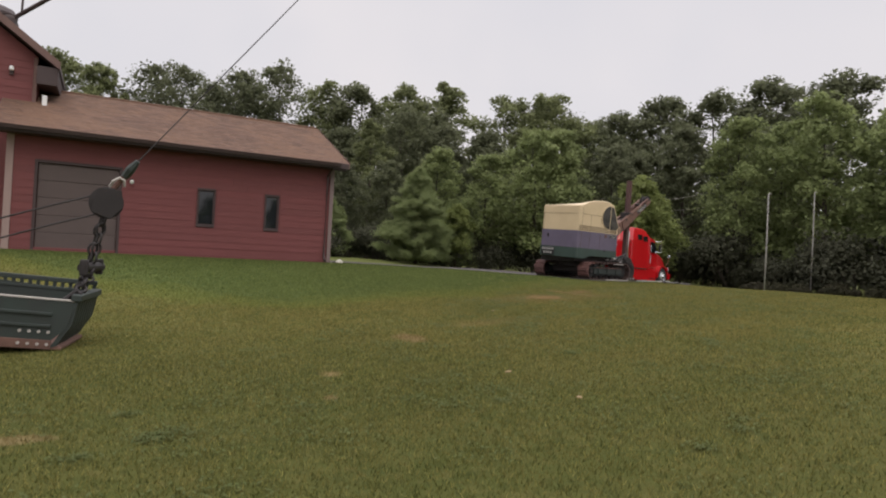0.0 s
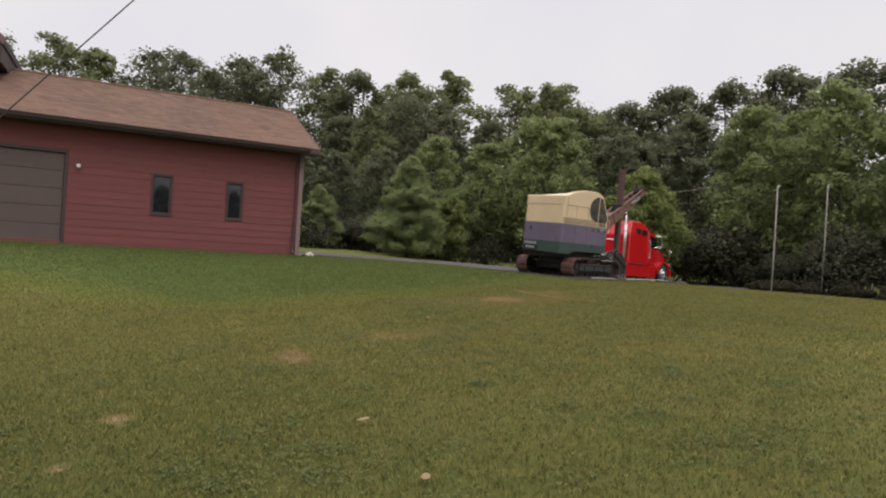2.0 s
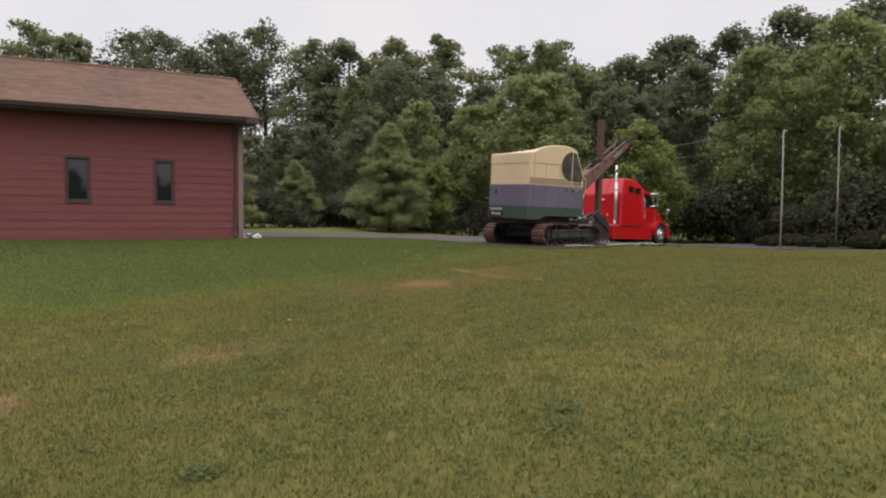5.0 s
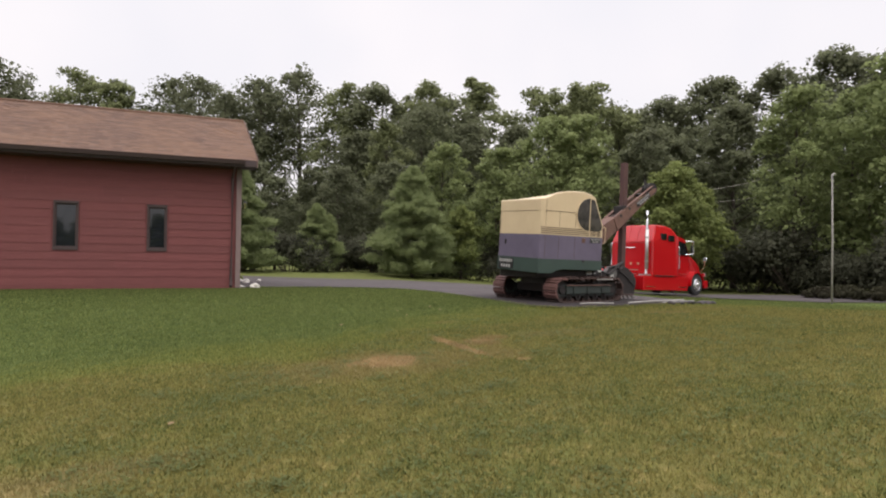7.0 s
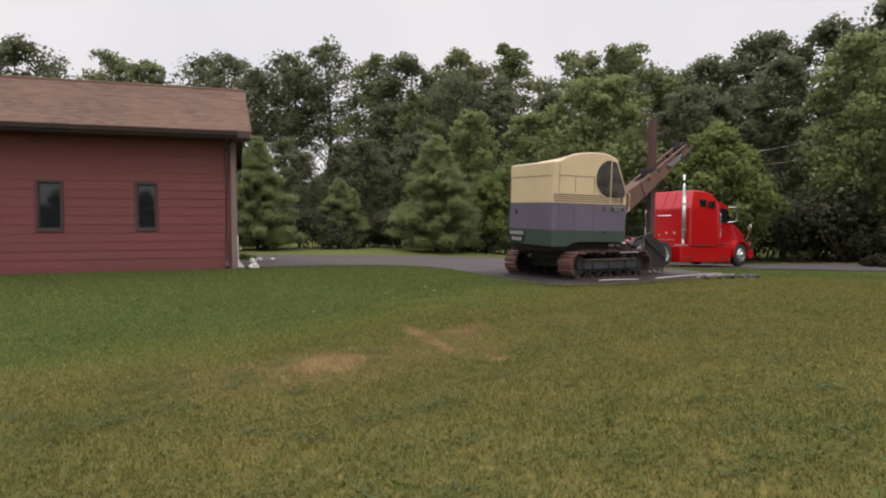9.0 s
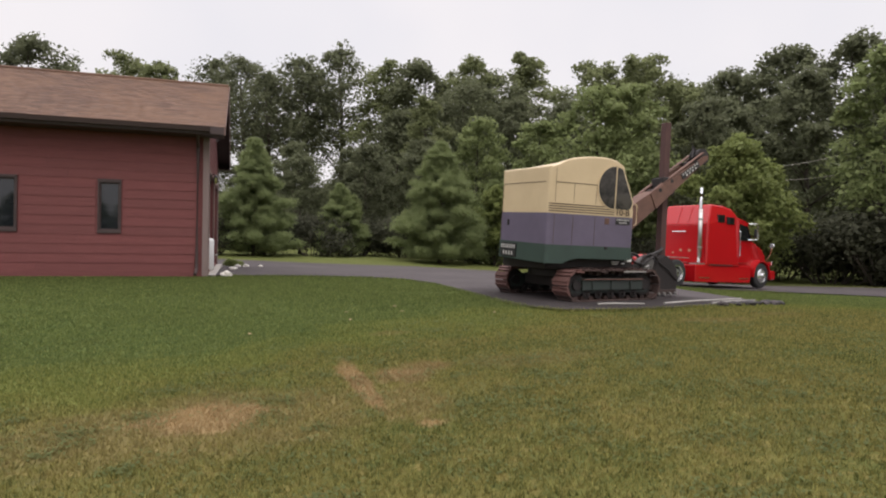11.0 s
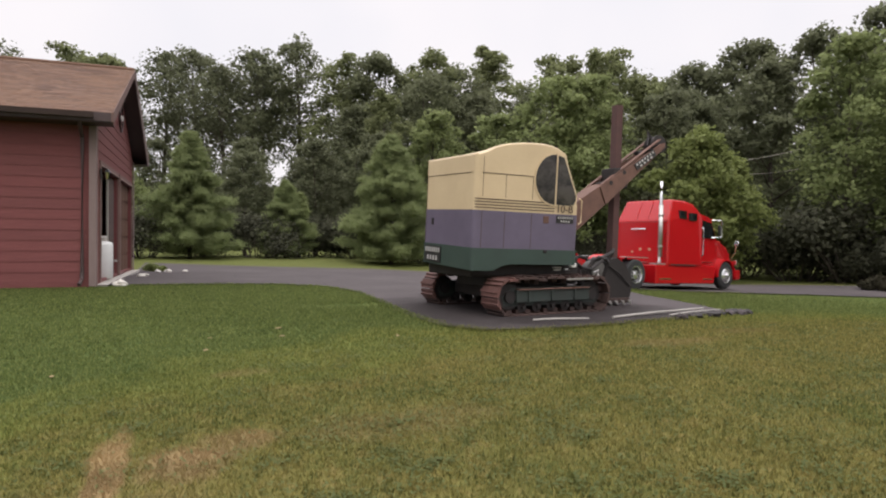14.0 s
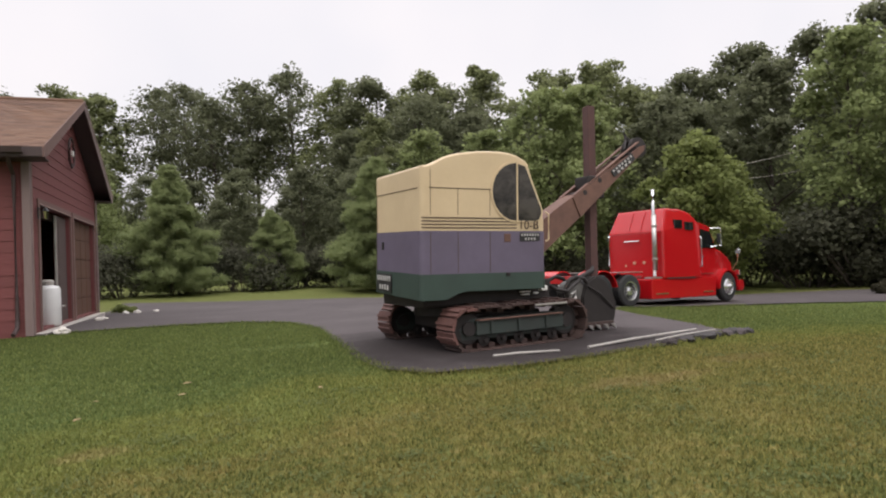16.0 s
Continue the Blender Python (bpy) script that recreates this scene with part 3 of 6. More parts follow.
def framed_window(parent, x0, x1, z0, z1, y):
    win = part("window", box(bmesh.new(), (x0 - 0.045, y - 0.045, z0 - 0.08), (x1 + 0.045, y - 0.004, z0), 0.006), M_DTRIM, parent, "narrow window in a dark weathered frame")
    for lo, hi in (((x0 - 0.045, y - 0.04, z0), (x0, y - 0.004, z1)), ((x1, y - 0.04, z0), (x1 + 0.045, y - 0.004, z1)), ((x0 - 0.045, y - 0.04, z1), (x1 + 0.045, y - 0.004, z1 + 0.08))):
        part("frame", box(bmesh.new(), lo, hi, 0.006), M_DTRIM, win)
    bm = bmesh.new()
    for lo, hi in (((x0, y + 0.01, z0), (x0 + 0.035, y + 0.06, z1)), ((x1 - 0.035, y + 0.01, z0), (x1, y + 0.06, z1)), ((x0 + 0.035, y + 0.01, z0), (x1 - 0.035, y + 0.06, z0 + 0.04)), ((x0 + 0.035, y + 0.01, z1 - 0.04), (x1 - 0.035, y + 0.06, z1))):
        box(bm, lo, hi)
    part("sash", bm, M_DTRIM, win)
    part("pane", box(bmesh.new(), (x0 + 0.035, y + 0.03, z0 + 0.04), (x1 - 0.035, y + 0.036, z1 - 0.04)), M_GLASS, win)
    part("blind", box(bmesh.new(), (x0 - 0.1, y + 0.20, z0 - 0.1), (x1 + 0.1, y + 0.215, z1 + 0.1)), M_INSIDE, win)


for w in WINS:
    framed_window(front, *w, WY0)

# side overhead door in four hinged sections
x0, x1, z0, z1 = SIDE_DOOR
side_door = part("overhead_door", box(bmesh.new(), (x0 + 0.01, WY0 + 0.08, z0), (x1 - 0.01, WY0 + 0.10, z1 - 0.01)), M_DOORBROWN, garage, "closed brown sectional overhead door")
for i in range(5):
    h = (z1 - z0) / 5
    part("door_section", box(bmesh.new(), (x0 + 0.02, WY0 + 0.045, z0 + i * h + 0.006), (x1 - 0.02, WY0 + 0.082, z0 + (i + 1) * h - 0.006), 0.012), M_DOORBROWN, side_door)
part("bottom_seal", box(bmesh.new(), (x0, WY0 + 0.02, z0 - 0.03), (x1, WY0 + 0.11, z0 + 0.025), 0.008), M_CONCRETE, side_door, "pale concrete threshold")
for lo, hi in (((x0 - 0.09, WY0 - 0.035, BASE), (x0, WY0 - 0.003, z1)), ((x1, WY0 - 0.035, BASE), (x1 + 0.09, WY0 - 0.003, z1)), ((x0 - 0.09, WY0 - 0.035, z1), (x1 + 0.09, WY0 - 0.003, z1 + 0.09))):
    part("door_casing", box(bmesh.new(), lo, hi, 0.006), M_DTRIM, garage)

# gable bays
for i, (a, b, z0, z1) in enumerate(BAYS):
    for lo, hi in (((WX1 + 0.003, a - 0.10, BASE), (WX1 + 0.04, a, z1)), ((WX1 + 0.003, b, BASE), (WX1 + 0.04, b + 0.10, z1)), ((WX1 + 0.003, a - 0.10, z1), (WX1 + 0.04, b + 0.10, z1 + 0.14))):
        part("bay_casing", box(bmesh.new(), lo, hi, 0.006), M_TRIM, garage)
    for lo, hi in (((WX1 + 0.042, a - 0.022, BASE), (WX1 + 0.054, a + 0.004, z1)), ((WX1 + 0.042, b - 0.004, BASE), (WX1 + 0.054, b + 0.022, z1)), ((WX1 + 0.042, a - 0.022, z1), (WX1 + 0.054, b + 0.022, z1 + 0.026))):
        part("weather_strip", box(bmesh.new(), lo, hi, 0.003), M_PALETRIM, garage, "pale weather strip round the bay")
a, b, z0, z1 = BAYS[1]
bay_door = part("bay_door", box(bmesh.new(), (WX1 - 0.14, a + 0.01, z0), (WX1 - 0.12, b - 0.01, z1 - 0.01)), M_WOODDOOR, garage, "closed brown wooden overhead door")
for i in range(5):
    h = (z1 - z0) / 5
    for j in range(4):
        w = (b - a) / 4
        part("panel", box(bmesh.new(), (WX1 - 0.12, a + j * w + 0.03, z0 + i * h + 0.02), (WX1 - 0.09, a + (j + 1) * w - 0.03, z0 + (i + 1) * h - 0.02), 0.012), M_WOODDOOR, bay_door)
part("bay_floor", box(bmesh.new(), (WX0 + 0.2, WY0 + 0.2, -0.1), (WX1 + 0.25, WY1 - 0.2, 0.045), 0.01), M_CONCRETE, garage, "pale concrete slab")
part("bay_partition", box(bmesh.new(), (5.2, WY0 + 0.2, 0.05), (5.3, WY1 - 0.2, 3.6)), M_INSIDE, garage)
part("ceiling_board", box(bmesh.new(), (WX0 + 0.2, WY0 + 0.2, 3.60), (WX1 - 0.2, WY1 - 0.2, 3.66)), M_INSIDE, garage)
# open swing leaf standing at the first bay
leaf = part("open_door_leaf", box(bmesh.new(), (WX1 - 0.13, 28.0, 0.06), (WX1 - 0.085, 29.10, 2.88), 0.008), M_DOORBROWN, garage, "dark brown door leaf half across the open bay")
part("edge_strip", box(bmesh.new(), (WX1 - 0.135, 27.95, 0.06), (WX1 - 0.08, 27.995, 2.88), 0.006), M_CONCRETE, leaf, "pale edge strip")
for z0 in (0.20, 1.55):
    part("leaf_panel", box(bmesh.new(), (WX1 - 0.083, 28.14, z0), (WX1 - 0.072, 28.96, z0 + 1.15), 0.006), M_DOORBROWN, leaf)
part("lintel_track", box(bmesh.new(), (WX1 - 0.32, 25.8, 2.74), (WX1 - 0.2, 29.05, 2.93), 0.01), M_DTRIM, garage, "dark rolled door edge above the bay")

# roof planes, soffits, fascia and gutter
OV, OVG = 0.62, 0.44
slope = Vector((0, RIDGE_Y - (WY0 - OV), RIDGE - E0))
for side in (1, -1):
    y_e = WY0 - OV if side > 0 else WY1 + OV
    bm = bmesh.new()
    prof = [(y_e, E0), (RIDGE_Y, RIDGE - 0.02), (RIDGE_Y, RIDGE - 0.16), (y_e, E0 - 0.14)]
    extrude(bm, prof, WX0 - OVG, WX1 + OVG, "x")
    part("roof_deck", bm, M_DTRIM, garage)
    L = slope.length
    n_c = 46
    verts, faces = [], []
    for r in range(n_c):
        s0, s1 = r * L / n_c, (r + 1) * L / n_c + 0.02
        x = WX0 - OVG - 0.03 - 0.3 * random.random()
        while x < WX1 + OVG + 0.03:
            w = 0.22 + 0.14 * random.random()
            xa, xb = max(x, WX0 - OVG - 0.03), min(x + w - 0.006, WX1 + OVG + 0.03)
            x += w
            if xb - xa < 0.02:
                continue
            lift = 0.010 + 0.006 * random.random()
            for px, s, h in ((xa, s0, 0.004 + lift), (xb, s0, 0.004 + lift), (xb, s1, 0.003), (xa, s1, 0.003), (xa, s0, -0.01), (xb, s0, -0.01)):
                t = s / L
                verts.append((px, y_e + (RIDGE_Y - y_e) * t, E0 + (RIDGE - 0.02 - E0) * t + h))
            k = len(verts) - 6
            faces += [(k, k + 1, k + 2, k + 3) if side > 0 else (k + 3, k + 2, k + 1, k), (k + 4, k + 5, k + 1, k) if side > 0 else (k, k + 1, k + 5, k + 4)]
    tagged(sheet("shingles", verts, faces, M_SHINGLE, garage, "weathered brown asphalt shingles"), kind="stuff")
    yo = y_e - 0.03 * side
    part("fascia", box(bmesh.new(), (WX0 - OVG, min(yo, y_e), E0 - 0.20), (WX1 + OVG, max(yo, y_e), E0), 0.004), M_DTRIM, garage)
    bm = bmesh.new()
    g0 = y_e - side * 0.03
    prof = [(g0, E0 - 0.02), (g0, E0 - 0.13), (g0 - side * 0.09, E0 - 0.14), (g0 - side * 0.125, E0 - 0.02), (g0 - side * 0.115, E0 - 0.02), (g0 - side * 0.085, E0 - 0.128), (g0 - side * 0.008, E0 - 0.12), (g0 - side * 0.008, E0 - 0.02)]
    extrude(bm, prof, WX0 - OVG - 0.02, WX1 + OVG - 0.35, "x")
    part("gutter", bm, M_DTRIM, garage, "dark brown metal gutter")
    y_w = WY0 if side > 0 else WY1
    part("soffit", box(bmesh.new(), (WX0 - OVG, min(y_e, y_w), E0 - 0.22), (WX1 + OVG, max(y_e, y_w), E0 - 0.195)), M_DTRIM, garage)
    for gx_ in (WX1 + OVG, WX0 - OVG):
        sx = 1 if gx_ > 5 else -1
        bm = bmesh.new()
        prof = [(y_e - 0.02 * side, E0 - 0.02), (RIDGE_Y, RIDGE - 0.03), (RIDGE_Y, RIDGE - 0.22), (y_e + side * 0.14, E0 - 0.21), (y_e - 0.02 * side, E0 - 0.21)]
        extrude(bm, prof, gx_, gx_ + sx * 0.035, "x")
        part("rake_board", bm, M_TRIM if side > 0 else M_GREYTRIM, garage)
        bm = bmesh.new()
        prof = [(y_e - 0.05 * side, E0 + 0.022), (RIDGE_Y, RIDGE + 0.012), (RIDGE_Y, RIDGE - 0.035), (y_e - 0.05 * side, E0 - 0.025)]
        extrude(bm, prof, gx_ + sx * 0.037, gx_ + sx * 0.050, "x")
        part("drip_edge", bm, M_PALETRIM if side < 0 else M_TRIM, garage, "thin metal drip edge")
tube_pts = [(WX0 - OVG, RIDGE_Y, RIDGE + 0.0), (WX1 + OVG, RIDGE_Y, RIDGE + 0.0)]
part("ridge_cap", tube(bmesh.new(), tube_pts, 0.055, 8), M_SHINGLE, garage)
part("roof_vent", box(bmesh.new(), (0.45, 26.9, 5.05), (0.60, 27.05, 5.55), 0.01), M_WHITE, garage, "white vent pipe on the roof")

# corner boards, downspout
for lo, hi in (((WX1 - 0.10, WY0 - 0.055, BASE), (WX1 + 0.055, WY0 - 0.032, E0 - 0.22)), ((WX1 + 0.034, WY0 - 0.032, BASE), (WX1 + 0.055, WY0 + 0.12, 3.85)), ((WX1 + 0.034, WY1 - 0.16, BASE), (WX1 + 0.055, WY1 + 0.05, 3.85)), ((WX0 - 0.05, WY0 - 0.055, BASE), (WX0 + 0.16, WY0 - 0.032, E0 - 0.22))):
    part("corner_board", box(bmesh.new(), lo, hi, 0.005), M_GREYTRIM if lo[0] > 5 else M_PALETRIM, garage)
part("corner_strip", box(bmesh.new(), (WX1 + 0.057, WY0 + 0.094, BASE), (WX1 + 0.066, WY0 + 0.12, 3.85), 0.003), M_PALETRIM, garage, "pale strip along the edge of the corner board")
part("downspout", tube(bmesh.new(), [(WX1 - 0.2, WY0 - 0.62, E0 - 0.14), (WX1 - 0.22, WY0 - 0.45, 3.72), (WX1 - 0.23, WY0 - 0.10, 3.5), (WX1 - 0.23, WY0 - 0.09, 0.35), (WX1 - 0.23, WY0 - 0.13, 0.2), (WX1 - 0.25, WY0 - 0.35, 0.08)], 0.045, 8), M_DTRIM, garage)
part("foundation", box(bmesh.new(), (WX0 - 0.02, WY0 - 0.02, -0.4), (WX1 + 0.02, WY1 + 0.02, BASE + 0.10), 0.01), M_SIDING, garage)

# gable ornament: a round wreath of twigs, and a coach lamp
wreath = thing("wreath", pose(WX1 + 0.05, RIDGE_Y + 0.1, 4.75), "round dark twig wreath hanging on the gable", "wreath")
bm = bmesh.new()
for k in range(60):
    a0 = random.random() * 6.283
    pts = [(0.02 + 0.05 * random.random(), (0.30 + 0.08 * random.random()) * math.cos(a0 + d), (0.36 + 0.08 * random.random()) * math.sin(a0 + d)) for d in (0, 0.3, 0.6)]
    tube(bm, pts, 0.012, 4)
part("twigs", bm, M_DTRIM, wreath)
part("bow", box(bmesh.new(), (0.03, -0.06, -0.10), (0.10, 0.06, 0.06), 0.02), M_WHITE, wreath, "pale bow")
lamp = thing("wall_lantern", pose(WX1 + 0.06, 25.52, 2.72), "small black wall lantern with clear glass", "wall lamp")
part("back_plate", box(bmesh.new(), (0, -0.05, -0.12), (0.02, 0.05, 0.14), 0.004), M_BLACK, lamp)
part("arm", tube(bmesh.new(), [(0.02, 0, 0.1), (0.10, 0, 0.16), (0.15, 0, 0.12)], 0.01, 6), M_BLACK, lamp)
part("glass", wheelish(bmesh.new(), (0.15, 0, 0), (0, 0, 1), [(0.04, -0.12), (0.065, 0.05)], 6), M_CHROME, lamp, "clear glass body")
part("cap", wheelish(bmesh.new(), (0.15, 0, 0), (0, 0, 1), [(0.09, 0.05), (0.02, 0.13)], 6), M_BLACK, lamp)
porch = thing("porch_light", pose(3.42, WY0 - 0.04, 2.62), "small round bulb fixture on the red wall", "wall lamp")
part("mount", wheelish(bmesh.new(), (0, 0, 0), (0, -1, 0), [(0.06, 0), (0.05, 0.05)], 12), M_DTRIM, porch)
part("globe", wheelish(bmesh.new(), (0, -0.10, -0.04), (0, 0, -1), [(0.03, -0.05), (0.065, 0), (0.055, 0.06), (0.02, 0.09)], 12), M_WHITE, porch)

# tank in the open bay
tank = thing("water_tank", pose(10.62, 27.15, 0.05), "white enamelled upright tank just inside the open bay", "tank")
part("shell", wheelish(bmesh.new(), (0, 0, 0), (0, 0, 1), [(0.25, 0.03), (0.28, 0.07), (0.28, 0.92), (0.24, 1.00), (0.12, 1.03)], 24), M_WHITE, tank, smooth_faces=True)
part("cap", wheelish(bmesh.new(), (0, 0, 0), (0, 0, 1), [(0.13, 1.02), (0.15, 1.13), (0.09, 1.17)], 16), M_CONCRETE, tank)
part("valve", rod(bmesh.new(), (0.30, 0, 0.5), (0.38, 0, 0.5), 0.03), M_BRIGHT, tank)

# rocks along the apron
def rock(x, y, r, seed, label):
    bm = bmesh.new()
    bmesh.ops.create_icosphere(bm, subdivisions=3, radius=r)
    for v in bm.verts:
        v.co *= 1 + 0.45 * noise.noise(v.co / r * 1.3 + Vector((seed * 7.3, 0, 0)))
        v.co.z *= 0.6
    ob = part("rock", bm, M_ROCK)
    ob.matrix_world = pose(x, y, ground_z(x, y) + 0.03 + r * 0.25, 0, 0, seed * 50)
    tagged(ob, label, "rock", "rocks by the garage apron")


for i, (x, y, r) in enumerate([(11.3, 25.15, 0.15), (11.4, 29.2, 0.12), (11.5, 29.6, 0.10), (11.6, 33.4, 0.12), (11.9, 33.9, 0.13), (12.5, 34.2, 0.10)]):
    rock(x, y, r, i + 1, "pale rounded rock on the asphalt beside the garage")

# ---- two-storey house joined behind the garage ----
house = thing("house", pose(0, 0, 0), "two-storey red clapboard house with a dark gable roof", "house")
hw = part("wall", box(bmesh.new(), (-11, 27.2, 0), (0.24, 37, 6.95)), M_SIDING, house)
bm = bmesh.new()
extrude(bm, [(-11, 6.95), (0.24, 6.95), (-5.38, 11.1)], 27.2, 37, "y")
part("gable", bm, M_SIDING, house)
for sx in (1, -1):
    bm = bmesh.new()
    c = -5.38
    extrude(bm, [(c, 11.52), (c + sx * 6.32, 6.76), (c + sx * 6.32, 6.52), (c, 11.22)], 26.75, 37.6, "y")
    rf = part("roof", bm, M_DTRIM, house, "dark brown roof with wide boxed eaves")
    bm = bmesh.new()
    extrude(bm, [(c, 11.54), (c + sx * 6.34, 6.78), (c + sx * 6.34, 6.50), (c, 11.20)], 26.70, 26.747, "y")
    part("rake_board", bm, M_TRIM, rf)
    part("boxed_eave", box(bmesh.new(), (min(c + sx * 5.63, c + sx * 6.28), 26.80, 5.92), (max(c + sx * 5.63, c + sx * 6.28), 37.5, 6.56), 0.01), M_DTRIM, house, "dark boxed eave return")
    part("corner_board", box(bmesh.new(), (min(c + sx * 5.50, c + sx * 5.62), 27.15, 0), (max(c + sx * 5.50, c + sx * 5.62), 27.197, 6.9), 0.006), M_TRIM, house)
lampb = part("wall_lamp", box(bmesh.new(), (-0.59, 27.10, 6.16), (-0.47, 27.2, 6.30), 0.01), M_DTRIM, house, "small dark wall lamp with a pale shade")
part("shade", wheelish(bmesh.new(), (-0.53, 27.08, 6.30), (0, 0, 1), [(0.05, 0.0), (0.08, 0.03), (0.07, 0.14), (0.03, 0.17)], 12), M_WHITE, lampb)
ch = part("chimney", box(bmesh.new(), (-1.75, 27.6, 6.9), (-0.56, 28.7, 8.42), 0.10), M_DTRIM, house, "dark boxed chimney stack")
part("chimney_cap", wheelish(bmesh.new(), (-1.16, 28.15, 8.40), (0, 0, 1), [(0.62, 0.0), (0.62, 0.10), (0.50, 0.28), (0.25, 0.40)], 16), M_DTRIM, ch)
mast_arm = part("mast_arm", tube(bmesh.new(), [(-0.62, 27.75, 8.36), (0.13, 27.25, 8.86), (1.15, 26.6, 9.55)], 0.075, 8), M_DTRIM, house, "dark sloping mast arm beside the chimney")
part("mast_strut", tube(bmesh.new(), [(-0.38, 27.55, 8.50), (-0.36, 27.5, 9.1)], 0.04, 6), M_DTRIM, mast_arm)
siding(hw, "y", 27.2, lambda z: -10.9, lambda z: 0.10, 6.9, [], -1)


# ---- the old cable shovel: x forward, y to its far side ----
FAR_SIDE = 0.76


def plan(x0, x1, half, r0, r1, seg=6):
    """A rounded rectangle seen from above, rear corners of radius r0 and front ones of r1."""
    out = []
    for cx, cy, r, a0 in ((x1 - r1, half - r1, r1, 0), (x0 + r0, half - r0, r0, 90), (x0 + r0, -half + r0, r0, 180), (x1 - r1, -half + r1, r1, 270)):
        for k in range(seg + 1):
            a = radians(a0 + 90 * k / seg)
            x, y = cx + r * math.cos(a), cy + r * math.sin(a)
            out.append((x, y if y < 0 else y * FAR_SIDE))
        if cy > 0 and cx < (x0 + x1) / 2 or cy < 0 and cx > (x0 + x1) / 2:
            continue
        for k in range(1, 12):
            u = k / 12
            if cy > 0:
                out.append((x1 - r1 + (x0 + r0 - x1 + r1) * u, half * FAR_SIDE))
            else:
                out.append((x0 + r0 + (x1 - r1 - x0 - r0) * u, -half))
    return out


def loft(bm, rings, close_top=False, close_bottom=False):
    rows = [[bm.verts.new(p) for p in ring] for ring in rings]
    n = len(rows[0])
    for a, b in zip(rows, rows[1:]):
        for k in range(n):
            bm.faces.new((a[k], a[(k + 1) % n], b[(k + 1) % n], b[k]))
    if close_top:
        bm.faces.new(rows[-1])
    if close_bottom:
        bm.faces.new(rows[0][::-1])
    bmesh.ops.recalc_face_normals(bm, faces=bm.faces[:])
    return bm


shovel = thing("cable_shovel", pose(18.15, 18.44, -0.02, 0, 0, 5), "old cream, purple and green crawler cable shovel with rusty boom", "excavator")
HX0, HX1, HW = -1.03, 0.98, 1.08


RC = 0.07      # radius of the rear corners


def roof_z(x):
    return float(np.interp(x, [-1.07, -0.90, -0.74, -0.51, -0.12, 0.22, 0.44, 0.57, 0.65, 0.73], [2.545, 2.55, 2.655, 2.735, 2.79, 2.80, 2.775, 2.73, 2.675, 2.61]))


def roof_at(x, y):
    """The hump stands over the cab side and runs out towards the machinery side."""
    return 2.545 + (roof_z(x) - 2.545) * max(0.0, min(1.0, 1 - (y + 1.06) / 1.05)) if roof_z(x) > 2.545 else roof_z(x)


def front_x(z):
    return float(np.interp(z, [1.0, 1.80, 2.66], [HX1, HX1, 0.70]))


def shell(bm, z0, z1, steps=2, grow=0.0, close=True):
    rings = []
    for z in np.linspace(z0, z1, steps):
        rings.append([(x, y, z) for x, y in plan(HX0 - grow, front_x(z) + grow, HW + grow, RC, 0.07)])
    return loft(bm, rings, close, close)


bm = bmesh.new()
rings = [[(x, y, z) for x, y in plan(HX0, front_x(z), HW, RC, 0.07)] for z in (1.652, 1.80, 2.1, 2.4)]
ring_top = plan(HX0, 0.73, HW, RC, 0.10)
rings.append([(x, y, roof_at(x, y) - 0.03) for x, y in ring_top])
for inset, dz in ((0.010, -0.010), (0.030, 0.0), (0.16, 0.004), (0.36, 0.006), (0.60, 0.006)):
    ring = []
    for x, y in ring_top:
        nx, ny = max(HX0 + inset, min(0.73 - inset * 0.6, x)), max(-HW + inset, min(HW * FAR_SIDE - inset, y))
        ring.append((nx, ny, roof_at(nx, ny) + dz))
    rings.append(ring)
loft(bm, rings, True, True)
upper = part("upper_house", bm, M_CREAM, shovel, "cream painted steel upper house with a humped cab roof")
part("middle_band", shell(bmesh.new(), 1.05, 1.65, 2, 0.004), M_PURPLE, shovel, "faded slate purple band")
bm = bmesh.new()
rings = [[(x, y, max(z, 0.69 + 0.11 * smooth(-0.66, -0.40, x)) if z < 0.9 else z) for x, y in plan(HX0 - 0.012, HX1 + 0.012, HW + 0.012, RC, 0.07)] for z in (0.68, 0.95, 1.05)]
loft(bm, rings, True, True)
part("skirt", bm, M_GREENP, shovel, "dark green skirt plate")
# seams and beading on the near side and rear
for x in (-0.89, -0.47, 0.04):
    part("seam", box(bmesh.new(), (x - 0.0035, -HW - 0.0075, 1.06), (x + 0.0035, -HW + 0.02, 1.645)), M_STRIPE, shovel)
for x, z1 in ((-0.89, 2.50), (-0.47, 2.245), (0.04, 2.245)):
    part("seam", box(bmesh.new(), (x - 0.0035, -HW - 0.004, 1.87), (x + 0.0035, -HW + 0.02, z1)), M_STRIPE, shovel)
part("bead", box(bmesh.new(), (-0.91, -HW - 0.006, 2.240), (0.06, -HW + 0.02, 2.250)), M_STRIPE, shovel)
part("bead", box(bmesh.new(), (HX0 - 0.006, -HW + 0.14, 2.240), (HX0 + 0.02, HW * FAR_SIDE - 0.06, 2.250)), M_STRIPE, shovel)
for k in range(4):
    z = 1.685 + 0.046 * k
    part("stripe", box(bmesh.new(), (HX0 + RC, -HW - 0.006, z), (0.48, -HW + 0.02, z + 0.017)), M_STRIPE, shovel)
    bm = bmesh.new()
    arc = [(HX0 + RC - (RC + 0.006 - d) * math.sin(radians(u)), -HW + RC - (RC + 0.006 - d) * math.cos(radians(u))) for d, us in ((0.0, (0, 12, 24, 36, 48)), (0.02, (48, 36, 24, 12, 0))) for u in us]
    extrude(bm, arc, z, z + 0.017, "z")
    part("stripe", bm, M_STRIPE, shovel)
